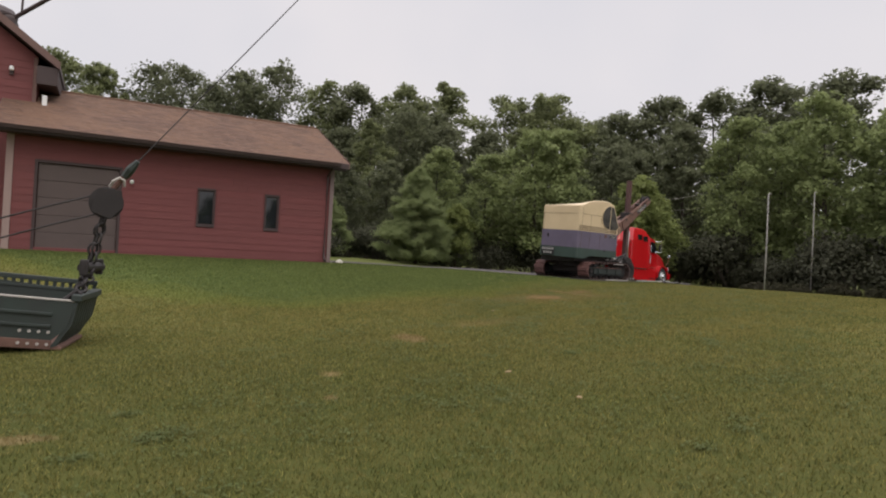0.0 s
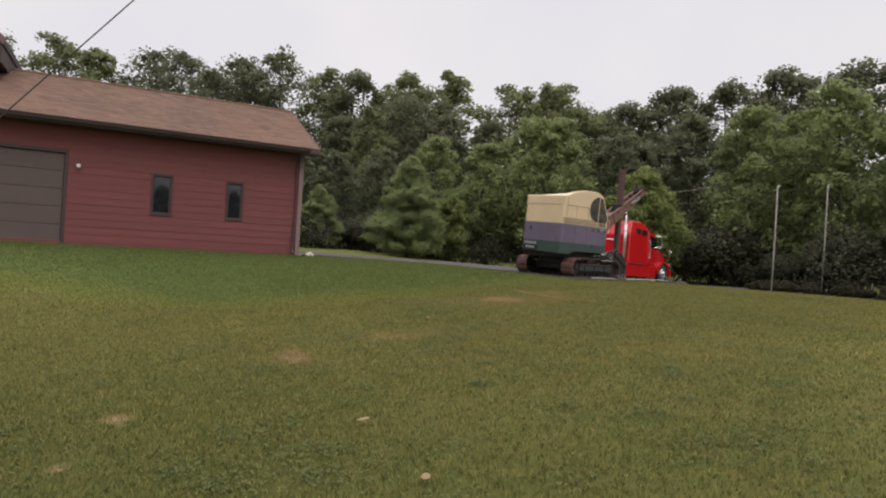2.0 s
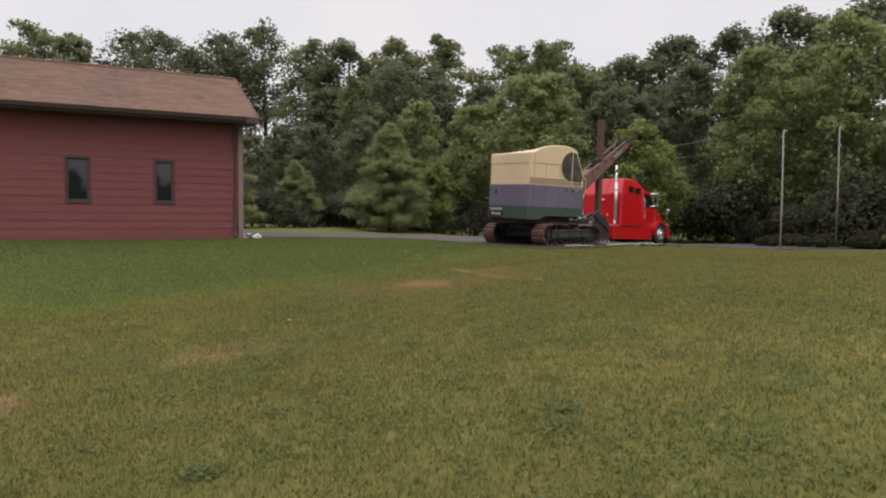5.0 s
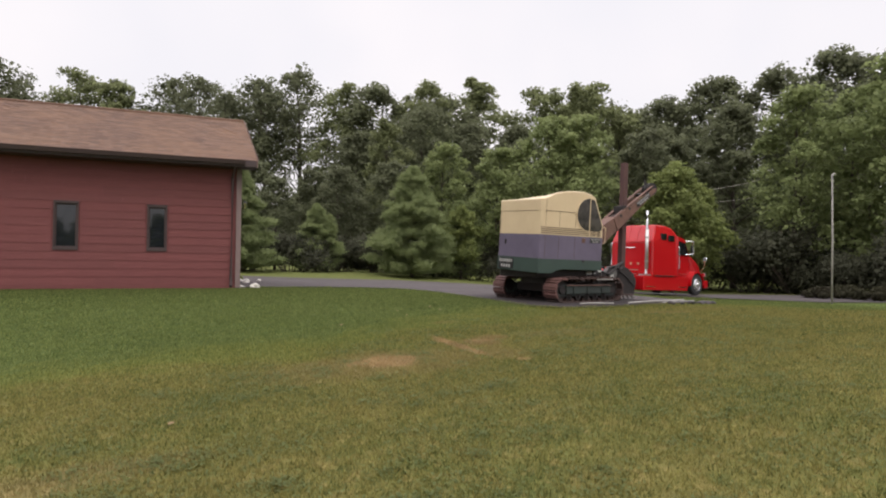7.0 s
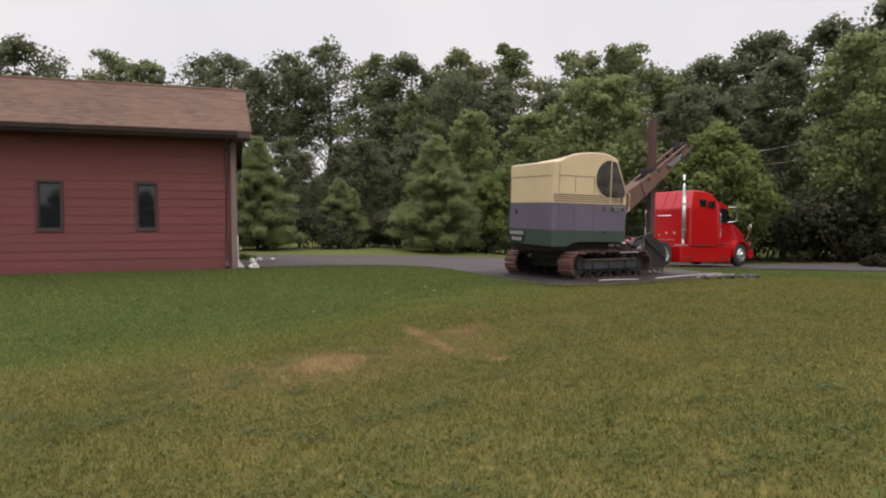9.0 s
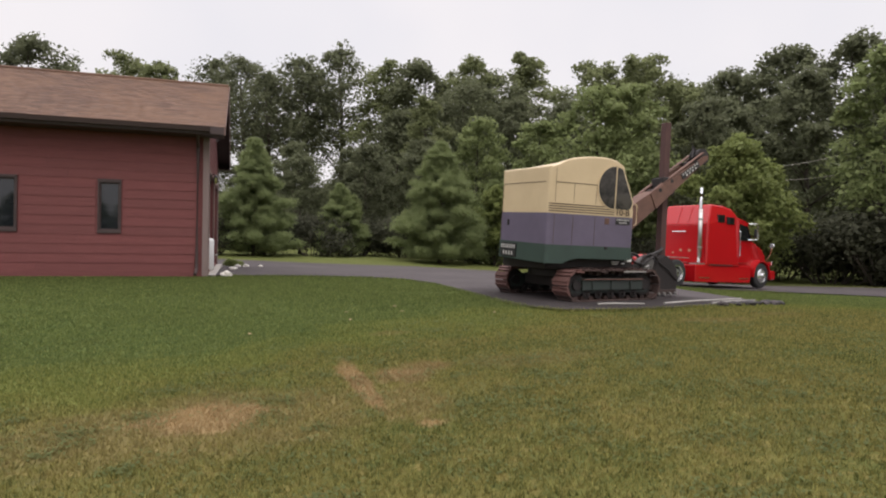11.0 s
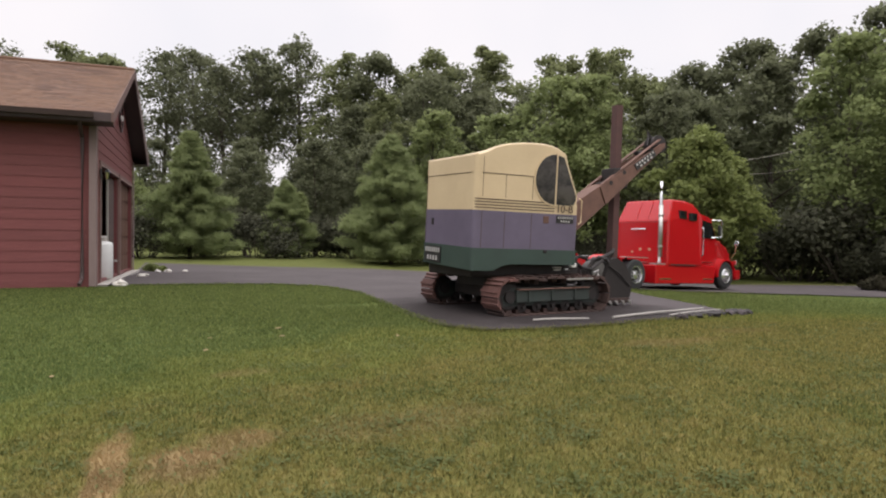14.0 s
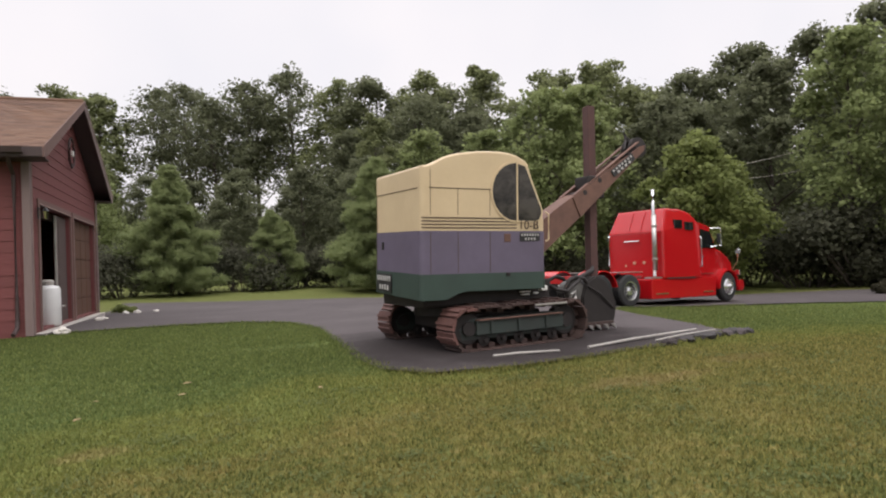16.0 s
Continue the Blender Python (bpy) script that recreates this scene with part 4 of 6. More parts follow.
part("seam", box(bmesh.new(), (HX0 - 0.0075, HW * FAR_SIDE - 0.07, 1.06), (HX0 + 0.02, HW * FAR_SIDE - 0.063, 2.235)), M_STRIPE, shovel)
# side windows: a round-backed quarter light and a raked front light
CW = (0.467, 2.22)


def d_outline(front, grow=0.0):
    out = []
    if not front:
        for k in range(13):
            a = radians(90 + 180 * k / 12)
            out.append((CW[0] + (0.371 + grow) * math.cos(a), CW[1] + (0.400 + grow) * math.sin(a)))
        return out
    return [(0.523 - grow, 2.61 + grow), (0.523 - grow, 1.825 - grow), (0.739, 1.82 - grow), (0.838 + grow, 1.835 - grow), (0.881 + grow, 1.90), (0.881 + grow, 1.97), (0.605 + grow, 2.58 + grow)]


for fr in (False, True):
    bm = bmesh.new()
    extrude(bm, d_outline(fr, 0.045), -HW - 0.014, -HW + 0.02, "y")
    wf = part("window_frame", bm, M_CREAM, shovel)
    bm = bmesh.new()
    extrude(bm, d_outline(fr, 0.018), -HW - 0.018, -HW + 0.01, "y")
    part("gasket", bm, M_BLACK, wf, "dark rubber gasket")
    bm = bmesh.new()
    extrude(bm, d_outline(fr, 0.0), -HW - 0.022, -HW + 0.0, "y")
    part("pane", bm, M_CABGLASS, wf, "grey glass with see-through and reflected tones in its colour")
part("windscreen", box(bmesh.new(), (-0.01, -HW + 0.14, -0.38), (0.014, HW - 0.14, 0.36), 0.01, pose(0.846, 0, 2.22, 0, -18, 0)), M_CABGLASS, shovel)
part("grab_bar", tube(bmesh.new(), [(HX1 + 0.02, -HW + 0.02, 1.50), (HX1 + 0.06, -HW + 0.0, 1.53), (HX1 + 0.06, -HW, 1.90), (HX1 + 0.01, -HW + 0.02, 1.94)], 0.014, 6), M_CREAM, shovel)
writing("model_number", "10-B", 0.185, Matrix.Translation((0.683, -HW - 0.012, 1.735)) @ pose(0, 0, 0, 90, 0, 0), M_STRIPE, shovel)


def name_plate(parent, m, w, h, rows):
    """A dark plate with pale bars in place of a maker's name."""
    pl = part("name_plate", box(bmesh.new(), (-w / 2, 0, -h / 2), (w / 2, 0.012, h / 2), 0.003), M_BLACK, parent, "dark plate with pale raised bars")
    pl.matrix_local = m
    for r, (n, fill) in enumerate(rows):
        z = h / 2 - (r + 0.5) * h / len(rows)
        for k in range(n):
            bw = w * fill / n
            x = -w * fill / 2 + (k + 0.5) * bw
            part("bar", box(bmesh.new(), (x - bw * 0.24, -0.006, z - h / len(rows) * 0.29), (x + bw * 0.24, 0.0, z + h / len(rows) * 0.29)), M_LETTER, pl)


name_plate(shovel, pose(0.704, -HW - 0.014, 1.565), 0.34, 0.12, [(7, 0.95), (4, 0.6)])
name_plate(shovel, pose(HX0 - 0.030, 0.37, 0.87, 0, 0, -90), 0.67, 0.28, [(7, 0.94), (4, 0.70)])
part("vent_grille", box(bmesh.new(), (0.27, -HW - 0.012, 1.49), (0.38, -HW + 0.01, 1.61), 0.01), M_RUST, shovel)
part("latch", box(bmesh.new(), (0.30, -HW - 0.03, 1.0), (0.36, -HW, 1.05), 0.008), M_STEEL, shovel)
part("latch", box(bmesh.new(), (HX0 - 0.03, 0.42, 1.38), (HX0, 0.47, 1.50), 0.008), M_STEEL, shovel)
# the house is tilted and shifted to fit the camera's view
VIEW_TILT = Matrix.Translation((-0.07, -HW, 0.01)) @ pose(0, 0, 0, 2.5, 1.2, 0) @ Matrix.Translation((0, HW, 0))
for ob in list(shovel.children):
    ob.matrix_basis = VIEW_TILT @ ob.matrix_basis
part("revolving_frame", box(bmesh.new(), (-0.95, -0.85, 0.60), (1.18, 0.85, 0.92), 0.03), M_STEEL, shovel)
part("turntable", wheelish(bmesh.new(), (0, 0, 0), (0, 0, 1), [(0.70, 0.44), (0.70, 0.62)], 32), M_STEEL, shovel)
part("car_body", box(bmesh.new(), (-0.45, -0.75, 0.22), (1.05, 0.75, 0.47), 0.04), M_STEEL, shovel)
for x in (-0.15, 0.80):
    part("axle", rod(bmesh.new(), (x, -1.1, 0.30), (x, 1.1, 0.30), 0.10, seg=14), M_STEEL, shovel)
part("winch_drum", rod(bmesh.new(), (0.98, -0.55, 0.86), (0.98, 0.4, 0.86), 0.17, seg=20), M_BRIGHT, shovel, "worn bright winch drum")
part("bracket", box(bmesh.new(), (0.98, -0.92, 0.74), (1.10, -0.78, 0.82), 0.02), M_WHITE, shovel)

# crawlers
TL, TR, TW = 0.86, 0.295, 0.48


def oval(s):
    """Place and heading at arc length s along the belt."""
    per = 4 * TL + 2 * math.pi * TR
    s %= per
    if s < 2 * TL:
        return (-TL + s, 2 * TR - 0.012 - 0.018 * math.cos(3 * math.pi * s / TL), 0.0)
    s -= 2 * TL
    if s < math.pi * TR:
        a = s / TR
        return (TL + TR * math.sin(a), TR + TR * math.cos(a), -a)
    s -= math.pi * TR
    if s < 2 * TL:
        return (TL - s, 0.0, -math.pi)
    s -= 2 * TL
    a = s / TR
    return (-TL - TR * math.sin(a), TR - TR * math.cos(a), -math.pi - a)


shoe_mesh = None
rusty_mesh = None
for side in (-1, 1):
    cy = side * 1.06
    bm = bmesh.new()
    extrude(bm, [(-TL - 0.1, 0.14), (TL + 0.1, 0.14), (TL + 0.14, 0.30), (TL - 0.05, 0.43), (-TL + 0.05, 0.43), (-TL - 0.14, 0.30)], cy - 0.09, cy + 0.09, "y")
    track = part("crawler", bm, M_GREEND, shovel, "crawler with rusty shoes on a dark green frame")
    track.matrix_local = pose(0.33, 0.0, 0.0, 0, 0, 4)
    part("side_rail", box(bmesh.new(), (-TL + 0.1, cy + side * 0.10, 0.20), (TL - 0.1, cy + side * 0.17, 0.40), 0.01), M_GREEND, track)
    for x in (-0.52, -0.05, 0.44):
        part("rib", box(bmesh.new(), (x - 0.02, cy + side * 0.17, 0.21), (x + 0.02, cy + side * 0.20, 0.39), 0.008), M_GREEND, track)
    part("rail_cap", box(bmesh.new(), (-TL + 0.12, cy + side * 0.10, 0.402), (TL - 0.12, cy + side * 0.21, 0.422), 0.006), M_RUST, track, "rust brown top flange")
    for x in (-TL, TL):
        part("end_wheel", wheelish(bmesh.new(), (x, cy - 0.12, TR), (0, 1, 0), [(0.10, -0.02), (0.10, 0.03), (0.21, 0.035), (0.235, 0.06), (0.235, 0.18), (0.21, 0.21), (0.10, 0.215), (0.10, 0.26)], 24), M_STEEL, track)
    for k in range(5):
        part("roller", wheelish(bmesh.new(), (-0.60 + 0.3 * k, cy - 0.1, 0.12), (0, 1, 0), [(0.03, -0.05), (0.03, 0.0), (0.09, 0.01), (0.09, 0.19), (0.03, 0.20), (0.03, 0.25)], 14), M_STEEL, track)
    # bright strip added for the pale worn rim of the top run
    if side < 0:
        part("guide_bar", box(bmesh.new(), (0.20, cy - 0.255, 0.545), (0.78, cy - 0.235, 0.575), 0.006), M_BRIGHT, track, "bright worn strip along the top rim of the crawler")
    n_s = 28
    per = 4 * TL + 2 * math.pi * TR
    for k in range(n_s):
        x, z, a = oval(k * per / n_s)
        if shoe_mesh is None:
            bm = bmesh.new()
            box(bm, (-0.086, -TW / 2, -0.012), (0.086, TW / 2, 0.022))
            box(bm, (-0.02, -TW / 2, 0.022), (0.02, TW / 2, 0.05))
            box(bm, (-0.05, -0.07, -0.075), (0.05, 0.07, -0.012))
            shoe_mesh = bpy.data.meshes.new("shoe")
            bm.to_mesh(shoe_mesh)
            bm.free()
            rusty_mesh = shoe_mesh.copy()
            shoe_mesh.materials.append(M_SHOE)
            rusty_mesh.materials.append(M_SHOERED)
        sh = new("shoe", rusty_mesh if x < -TL + 0.05 and z > 0.1 else shoe_mesh)
        sh.parent = track
        sh.matrix_local = Matrix.Translation((x, cy, z)) @ Matrix.Rotation(-a, 4, "Y")

for x0, x1, z in ((0.62, 0.80, 0.73), (0.64, 0.78, 0.69), (0.86, 0.94, 0.70)):
    part("bracket", box(bmesh.new(), (x0, -0.90, z), (x1, -0.86, z + 0.022), 0.004), M_WHITE, shovel)

# boom: a foot box and two cheeks with a slot for the dipper stick
B0, B1 = Vector((1.05, -0.02, 1.38)), Vector((3.82, 0.04, 3.20))
bx = (B1 - B0).normalized()
bz = Vector((0, 1, 0)).cross(bx) * -1
by = bz.cross(bx)
BM = Matrix((( *bx, 0), (*by, 0), (*bz, 0), (0, 0, 0, 1))).transposed()
BM.translation = B0
L = (B1 - B0).length
bm = bmesh.new()
extrude(bm, [(-0.25, -0.33), (L * 0.42, -0.235), (L * 0.46, 0.12), (L * 0.30, 0.15), (-0.05, 0.14)], -0.22, 0.22, "y")
bmesh.ops.transform(bm, matrix=BM, verts=bm.verts)
boom = part("boom", bm, M_RUST, shovel, "rust brown boom of two steel cheeks")
for s in (-1, 1):
    bm = bmesh.new()
    extrude(bm, [(L * 0.40, -0.238), (L * 0.98, -0.06), (L * 1.0, 0.01), (L * 0.97, 0.05), (L * 0.42, 0.12)], s * 0.22 - 0.025, s * 0.22 + 0.025, "y")
    bmesh.ops.transform(bm, matrix=BM, verts=bm.verts)
    part("cheek", bm, M_RUST, boom)
    bm = bmesh.new()
    box(bm, (L * 0.44, s * 0.19 - 0.045, 0.115), (L * 0.98, s * 0.19 + 0.045, 0.135))
    bmesh.ops.transform(bm, matrix=BM, verts=bm.verts)
    part("flange", bm, M_RUST, boom)
for u in (0.50, 0.62, 0.88):
    bm = bmesh.new()
    rod(bm, (L * u, -0.25, 0.05), (L * u, 0.25, 0.05), 0.045)
    bmesh.ops.transform(bm, matrix=BM, verts=bm.verts)
    part("cross_pin", bm, M_STEEL, boom)
for s in (-0.09, 0.09):
    bm = bmesh.new()
    wheelish(bm, (L * 0.985, s - 0.04, 0.02), (0, 1, 0), [(0.05, -0.01), (0.19, 0.0), (0.16, 0.03), (0.19, 0.06), (0.05, 0.07)], 24)
    bmesh.ops.transform(bm, matrix=BM, verts=bm.verts)
    part("sheave", bm, M_STEEL, boom)
bm = bmesh.new()
for k in range(4):
    tube(bm, [(L * (0.90 + 0.03 * k), -0.1 + 0.06 * k, 0.15), (L * (0.95 + 0.02 * k), -0.05 + 0.05 * k, 0.24 + 0.04 * k), (L * 1.01, 0.0 + 0.03 * k, 0.16)], 0.018, 5)
bmesh.ops.transform(bm, matrix=BM, verts=bm.verts)
part("guard", bm, M_STEEL, boom)
name_plate(boom, BM @ pose(L * 0.80, -0.262, -0.01), 0.60, 0.13, [(7, 0.95), (4, 0.7)])
part("saddle_block", box(bmesh.new(), (2.52, -0.20, 2.24), (2.86, 0.20, 2.64), 0.03), M_STEEL, shovel)
part("dipper_stick", box(bmesh.new(), (-0.075, -0.085, 0), (0.075, 0.085, 3.06), 0.012, pose(2.65, 0.0, 0.84, 0, 1.9, 0)), M_RUSTRED, shovel, "upright rusty box-section dipper stick")
# dipper bucket
DB = pose(2.50, 0.0, 0.0) @ Matrix.Diagonal((1.02, 1.0, 1.0, 1.0))
bm = bmesh.new()
prof = [(-0.28, 0.10), (-0.02, 0.05), (0.24, 0.02), (0.32, 0.14), (0.37, 0.36), (0.33, 0.56), (0.16, 0.80), (-0.04, 0.90), (-0.24, 0.80), (-0.33, 0.55), (-0.33, 0.28)]
extrude(bm, prof, -0.36, 0.34, "y")
bmesh.ops.bevel(bm, geom=bm.edges[:], offset=0.025, segments=2, affect="EDGES")
bmesh.ops.transform(bm, matrix=DB, verts=bm.verts)
dipper = part("dipper", bm, M_STEEL, shovel, "black steel dipper bucket resting on its teeth")
bm = bmesh.new()
box(bm, (-0.30, -0.385, 0.02), (0.27, -0.345, 0.12), 0.012)
bmesh.ops.transform(bm, matrix=DB, verts=bm.verts)
part("lip", bm, M_SHOE, dipper, "worn brown lip plate")
for k in range(4):
    x = -0.25 + 0.155 * k
    bm = bmesh.new()
    extrude(bm, [(x - 0.035, 0.07), (x + 0.045, 0.07), (x + 0.07, -0.005), (x + 0.05, -0.01)], -0.425, -0.388, "y")
    bmesh.ops.transform(bm, matrix=DB, verts=bm.verts)
    part("tooth", bm, M_BRIGHT, dipper)
bm = bmesh.new()
wheelish(bm, (-0.40, -0.30, 0.64), (0, 1, 0), [(0.05, -0.02), (0.17, 0.0), (0.185, 0.03), (0.185, 0.30), (0.17, 0.33), (0.05, 0.35)], 24)
bmesh.ops.transform(bm, matrix=DB, verts=bm.verts)
part("padlock_sheave", bm, M_DULL, dipper, "dull grey hoist sheave drum")
for s in (-1, 1):
    bm = bmesh.new()
    tube(bm, [(-0.40 + 0.27 * math.cos(radians(u)), s * 0.30 - 0.02, 0.60 + 0.30 * math.sin(radians(u))) for u in (200, 160, 125, 95, 60, 25, -10, -40)], 0.035, 8)
    bmesh.ops.transform(bm, matrix=DB, verts=bm.verts)
    part("bail", bm, M_STEEL, dipper)
bm = bmesh.new()
tube(bm, [(-0.52, -0.24, 0.80), (-0.22, -0.22, 0.90), (0.06, -0.12, 0.98), (0.14, -0.06, 1.08)], [0.025, 0.045, 0.045, 0.02], 7)
bmesh.ops.transform(bm, matrix=DB, verts=bm.verts)
part("stick_clevis", bm, M_STEEL, dipper)
bm = bmesh.new()
tube(bm, [(-0.62, -0.38, 0.52), (-0.58, -0.40, 0.62), (-0.50, -0.40, 0.66), (-0.50, -0.40, 0.56), (-0.60, -0.40, 0.46)], 0.022, 7)
bmesh.ops.transform(bm, matrix=DB, verts=bm.verts)
part("shackle", bm, M_BRIGHT, dipper, "pale worn shackle")
part("latch_bar", tube(bmesh.new(), [(2.26, -0.385, 0.74), (2.52, -0.395, 0.58), (2.78, -0.385, 0.34)], 0.016, 6), M_STEEL, dipper)
part("trip_hose", tube(bmesh.new(), [(1.2, -0.5, 0.95), (1.5, -0.55, 0.72), (1.75, -0.5, 0.68), (2.05, -0.46, 0.85)], 0.03, 8), M_STEEL, shovel)

# ---- the red road tractor: x forward from the front axle, near side at -y ----
TRUCK = pose(30.39, 26.92, ground_z(30.39, 26.92) + 0.075, 0, 1.7, 14.5) @ Matrix.Scale(0.92, 4)
truck = thing("semi_truck", TRUCK, "glossy red sleeper-cab road tractor with a chrome exhaust stack", "truck")


def block(name, outline, half0, half1, material, label="", bevel=0.05, parent=truck, seg=2):
    """A side outline pushed across the truck; half0 low down at the tail of the list, half1 unused unless tapered by x."""
    bm = bmesh.new()
    extrude(bm, outline, -half0, half0, "y")
    if half1 != half0:
        xs = [u for u, v in outline]
        a, b = min(xs), max(xs)
        for v in bm.verts:
            t = (v.co.x - a) / (b - a)
            v.co.y *= 1 + (half1 / half0 - 1) * t * t
    if bevel:
        bmesh.ops.bevel(bm, geom=bm.edges[:], offset=bevel, segments=seg, affect="EDGES", profile=0.6)
    return part(name, bm, material, parent, label)


sleeper = block("sleeper", [(-3.72, 0.86), (-1.62, 0.86), (-1.62, 2.70), (-1.80, 2.93), (-2.1, 3.15), (-2.6, 3.25), (-3.36, 3.25), (-3.72, 2.46)], 1.22, 1.22, M_RED, "red sleeper box with a raked roof cap", 0.07)
for v in sleeper.data.vertices:
    if v.co.z > 2.6:
        v.co.y *= 1 - 0.13 * (v.co.z - 2.6) / 0.65
    if v.co.y > 0:
        v.co.y *= 0.88
cab = block("cab", [(-1.66, 0.86), (-0.42, 0.86), (-0.42, 1.92), (-0.86, 2.62), (-1.05, 2.74), (-1.66, 2.84)], 1.10, 1.02, M_RED, "red cab", 0.05)
hood = block("hood", [(-0.50, 0.86), (0.98, 0.72), (1.06, 1.10), (0.96, 1.38), (0.55, 1.62), (-0.10, 1.84), (-0.50, 1.95)], 1.0, 0.72, M_RED, "red sloping hood", 0.09, seg=3)
part("grille", box(bmesh.new(), (1.00, -0.45, 0.72), (1.06, 0.45, 1.30), 0.02), M_CHROME, hood)
block("bumper", [(0.70, 0.34), (1.20, 0.36), (1.26, 0.52), (1.20, 0.74), (0.70, 0.74)], 1.20, 1.05, M_RED, "red moulded bumper", 0.05)
block("skirt", [(-4.30, 0.20), (-0.74, 0.20), (-0.66, 0.88), (-4.30, 0.88)], 1.18, 1.18, M_RED, "red side fairing over the tanks", 0.05)
part("sill_gap", box(bmesh.new(), (-3.5, -1.226, 0.865), (-2.0, 1.226, 0.90), 0.01), M_BLACK, truck)
for s in (-1, 1):
    bm = bmesh.new()
    out = [(0.62 * math.cos(radians(a)), 0.53 + 0.64 * math.sin(radians(a))) for a in range(-8, 189, 14)] + [(0.54 * math.cos(radians(a)), 0.53 + 0.55 * math.sin(radians(a))) for a in range(188, -9, -14)]
    extrude(bm, out, s * 1.24, s * 0.80, "y")
    bmesh.ops.bevel(bm, geom=bm.edges[:], offset=0.02, segments=2, affect="EDGES")
    part("fender", bm, M_RED, truck)
    part("headlight", box(bmesh.new(), (0.92, s * 0.98 - 0.10, 0.92), (1.02, s * 0.98 + 0.10, 1.12), 0.03), M_CHROME, truck, "clear headlight")


def wheel(x, y, side, dual):
    w = part("wheel", wheelish(bmesh.new(), (x, y, 0.52), (0, -side * -1, 0), [(0.30, -0.02), (0.47, 0.0), (0.52, 0.04), (0.52, 0.24), (0.47, 0.28), (0.31, 0.29), (0.30, 0.12)], 32), M_TYRE, truck, "black truck tyre")
    rim = [(0.04, 0.13), (0.30, 0.135), (0.305, 0.295), (0.27, 0.285), (0.24, 0.17), (0.15, 0.17), (0.14, 0.26), (0.05, 0.28)] if dual else [(0.04, 0.13), (0.30, 0.135), (0.30, 0.285), (0.27, 0.27), (0.22, 0.30), (0.12, 0.34), (0.10, 0.40), (0.04, 0.42)]
    part("rim", wheelish(bmesh.new(), (x, y, 0.52), (0, side, 0), rim, 28), M_ALU, w, "polished aluminium rim")
    # black ring paints the shade inside the rim's recess
    if dual:
        part("rim_well", wheelish(bmesh.new(), (x, y, 0.52), (0, side, 0), [(0.238, 0.172), (0.236, 0.176), (0.16, 0.178), (0.155, 0.174)], 28), M_BLACK, w, "black ring painting the shade in the rim well")
    for k in range(8):
        a = k * math.pi / 4
        part("lug_nut", rod(bmesh.new(), (x + 0.165 * math.cos(a), y + side * (0.17 if dual else 0.30), 0.52 + 0.165 * math.sin(a)), (x + 0.165 * math.cos(a), y + side * (0.22 if dual else 0.345), 0.52 + 0.165 * math.sin(a)), 0.02, seg=6), M_BRIGHT, w)


for s in (-1, 1):
    wheel(0, s * 0.92, s, False)
    for x in (-5.40, -6.72):
        wheel(x, s * 0.94, s, True)
        part("inner_tyre", wheelish(bmesh.new(), (x, s * 0.60, 0.52), (0, s, 0), [(0.30, -0.02), (0.52, 0.04), (0.52, 0.24), (0.30, 0.29)], 28), M_TYRE, truck)
part("chassis_rail", box(bmesh.new(), (-7.35, -0.46, 0.62), (-0.5, -0.36, 0.90), 0.01), M_STEEL, truck)
part("chassis_rail", box(bmesh.new(), (-7.35, 0.36, 0.62), (-0.5, 0.46, 0.90), 0.01), M_STEEL, truck)
for x in (-5.40, -6.72):
    part("drive_axle", rod(bmesh.new(), (x, -0.9, 0.52), (x, 0.9, 0.52), 0.11, seg=12), M_STEEL, truck)
    bm = bmesh.new()
    wheelish(bm, (x, 0, 0.52), (1, 0, 0), [(0.1, -0.2), (0.24, -0.08), (0.24, 0.08), (0.1, 0.2)], 18)
    part("differential", bm, M_STEEL, truck)
part("fifth_wheel", box(bmesh.new(), (-6.35, -0.45, 1.02), (-5.45, 0.45, 1.10), 0.02, pose(0, 0, 0, 0, 0, 0)), M_STEEL, truck)
for s in (-1, 1):
    part("quarter_fender", box(bmesh.new(), (-5.95, s * 0.88 - 0.32, 1.09), (-4.75, s * 0.88 + 0.32, 1.12), 0.012), M_BRIGHT, truck, "dull metal plate over the drive tyres")
    part("bracket", rod(bmesh.new(), (-5.35, s * 0.45, 0.85), (-5.35, s * 0.75, 1.09), 0.03, seg=8), M_STEEL, truck)
part("deck_plate", box(bmesh.new(), (-4.9, -0.42, 0.92), (-3.8, 0.42, 0.96), 0.01), M_BRIGHT, truck)
for s in (-1, 1):
    bm = bmesh.new()
    out = [(-6.62 + 0.62 * math.cos(radians(a)), 0.54 + 0.64 * math.sin(radians(a))) for a in range(10, 131, 12)] + [(-6.62 + 0.59 * math.cos(radians(a)), 0.54 + 0.60 * math.sin(radians(a))) for a in range(130, 9, -12)]
    extrude(bm, out, s * 1.24, s * 0.5, "y")
    part("rear_fender", bm, M_RED, truck)
part("tail_bar", box(bmesh.new(), (-7.45, -1.1, 0.78), (-7.33, 1.1, 1.02), 0.02), M_REDD, truck)
for y in (-0.95, -0.75, 0.75, 0.95):
    part("tail_light", rod(bmesh.new(), (-7.45, y, 0.90), (-7.48, y, 0.90), 0.06, seg=14), M_LAMPRED, truck)
part("licence_plate", box(bmesh.new(), (-7.47, -0.42, 0.62), (-7.45, -0.12, 0.76), 0.003), M_WHITE, truck, "pale licence plate")
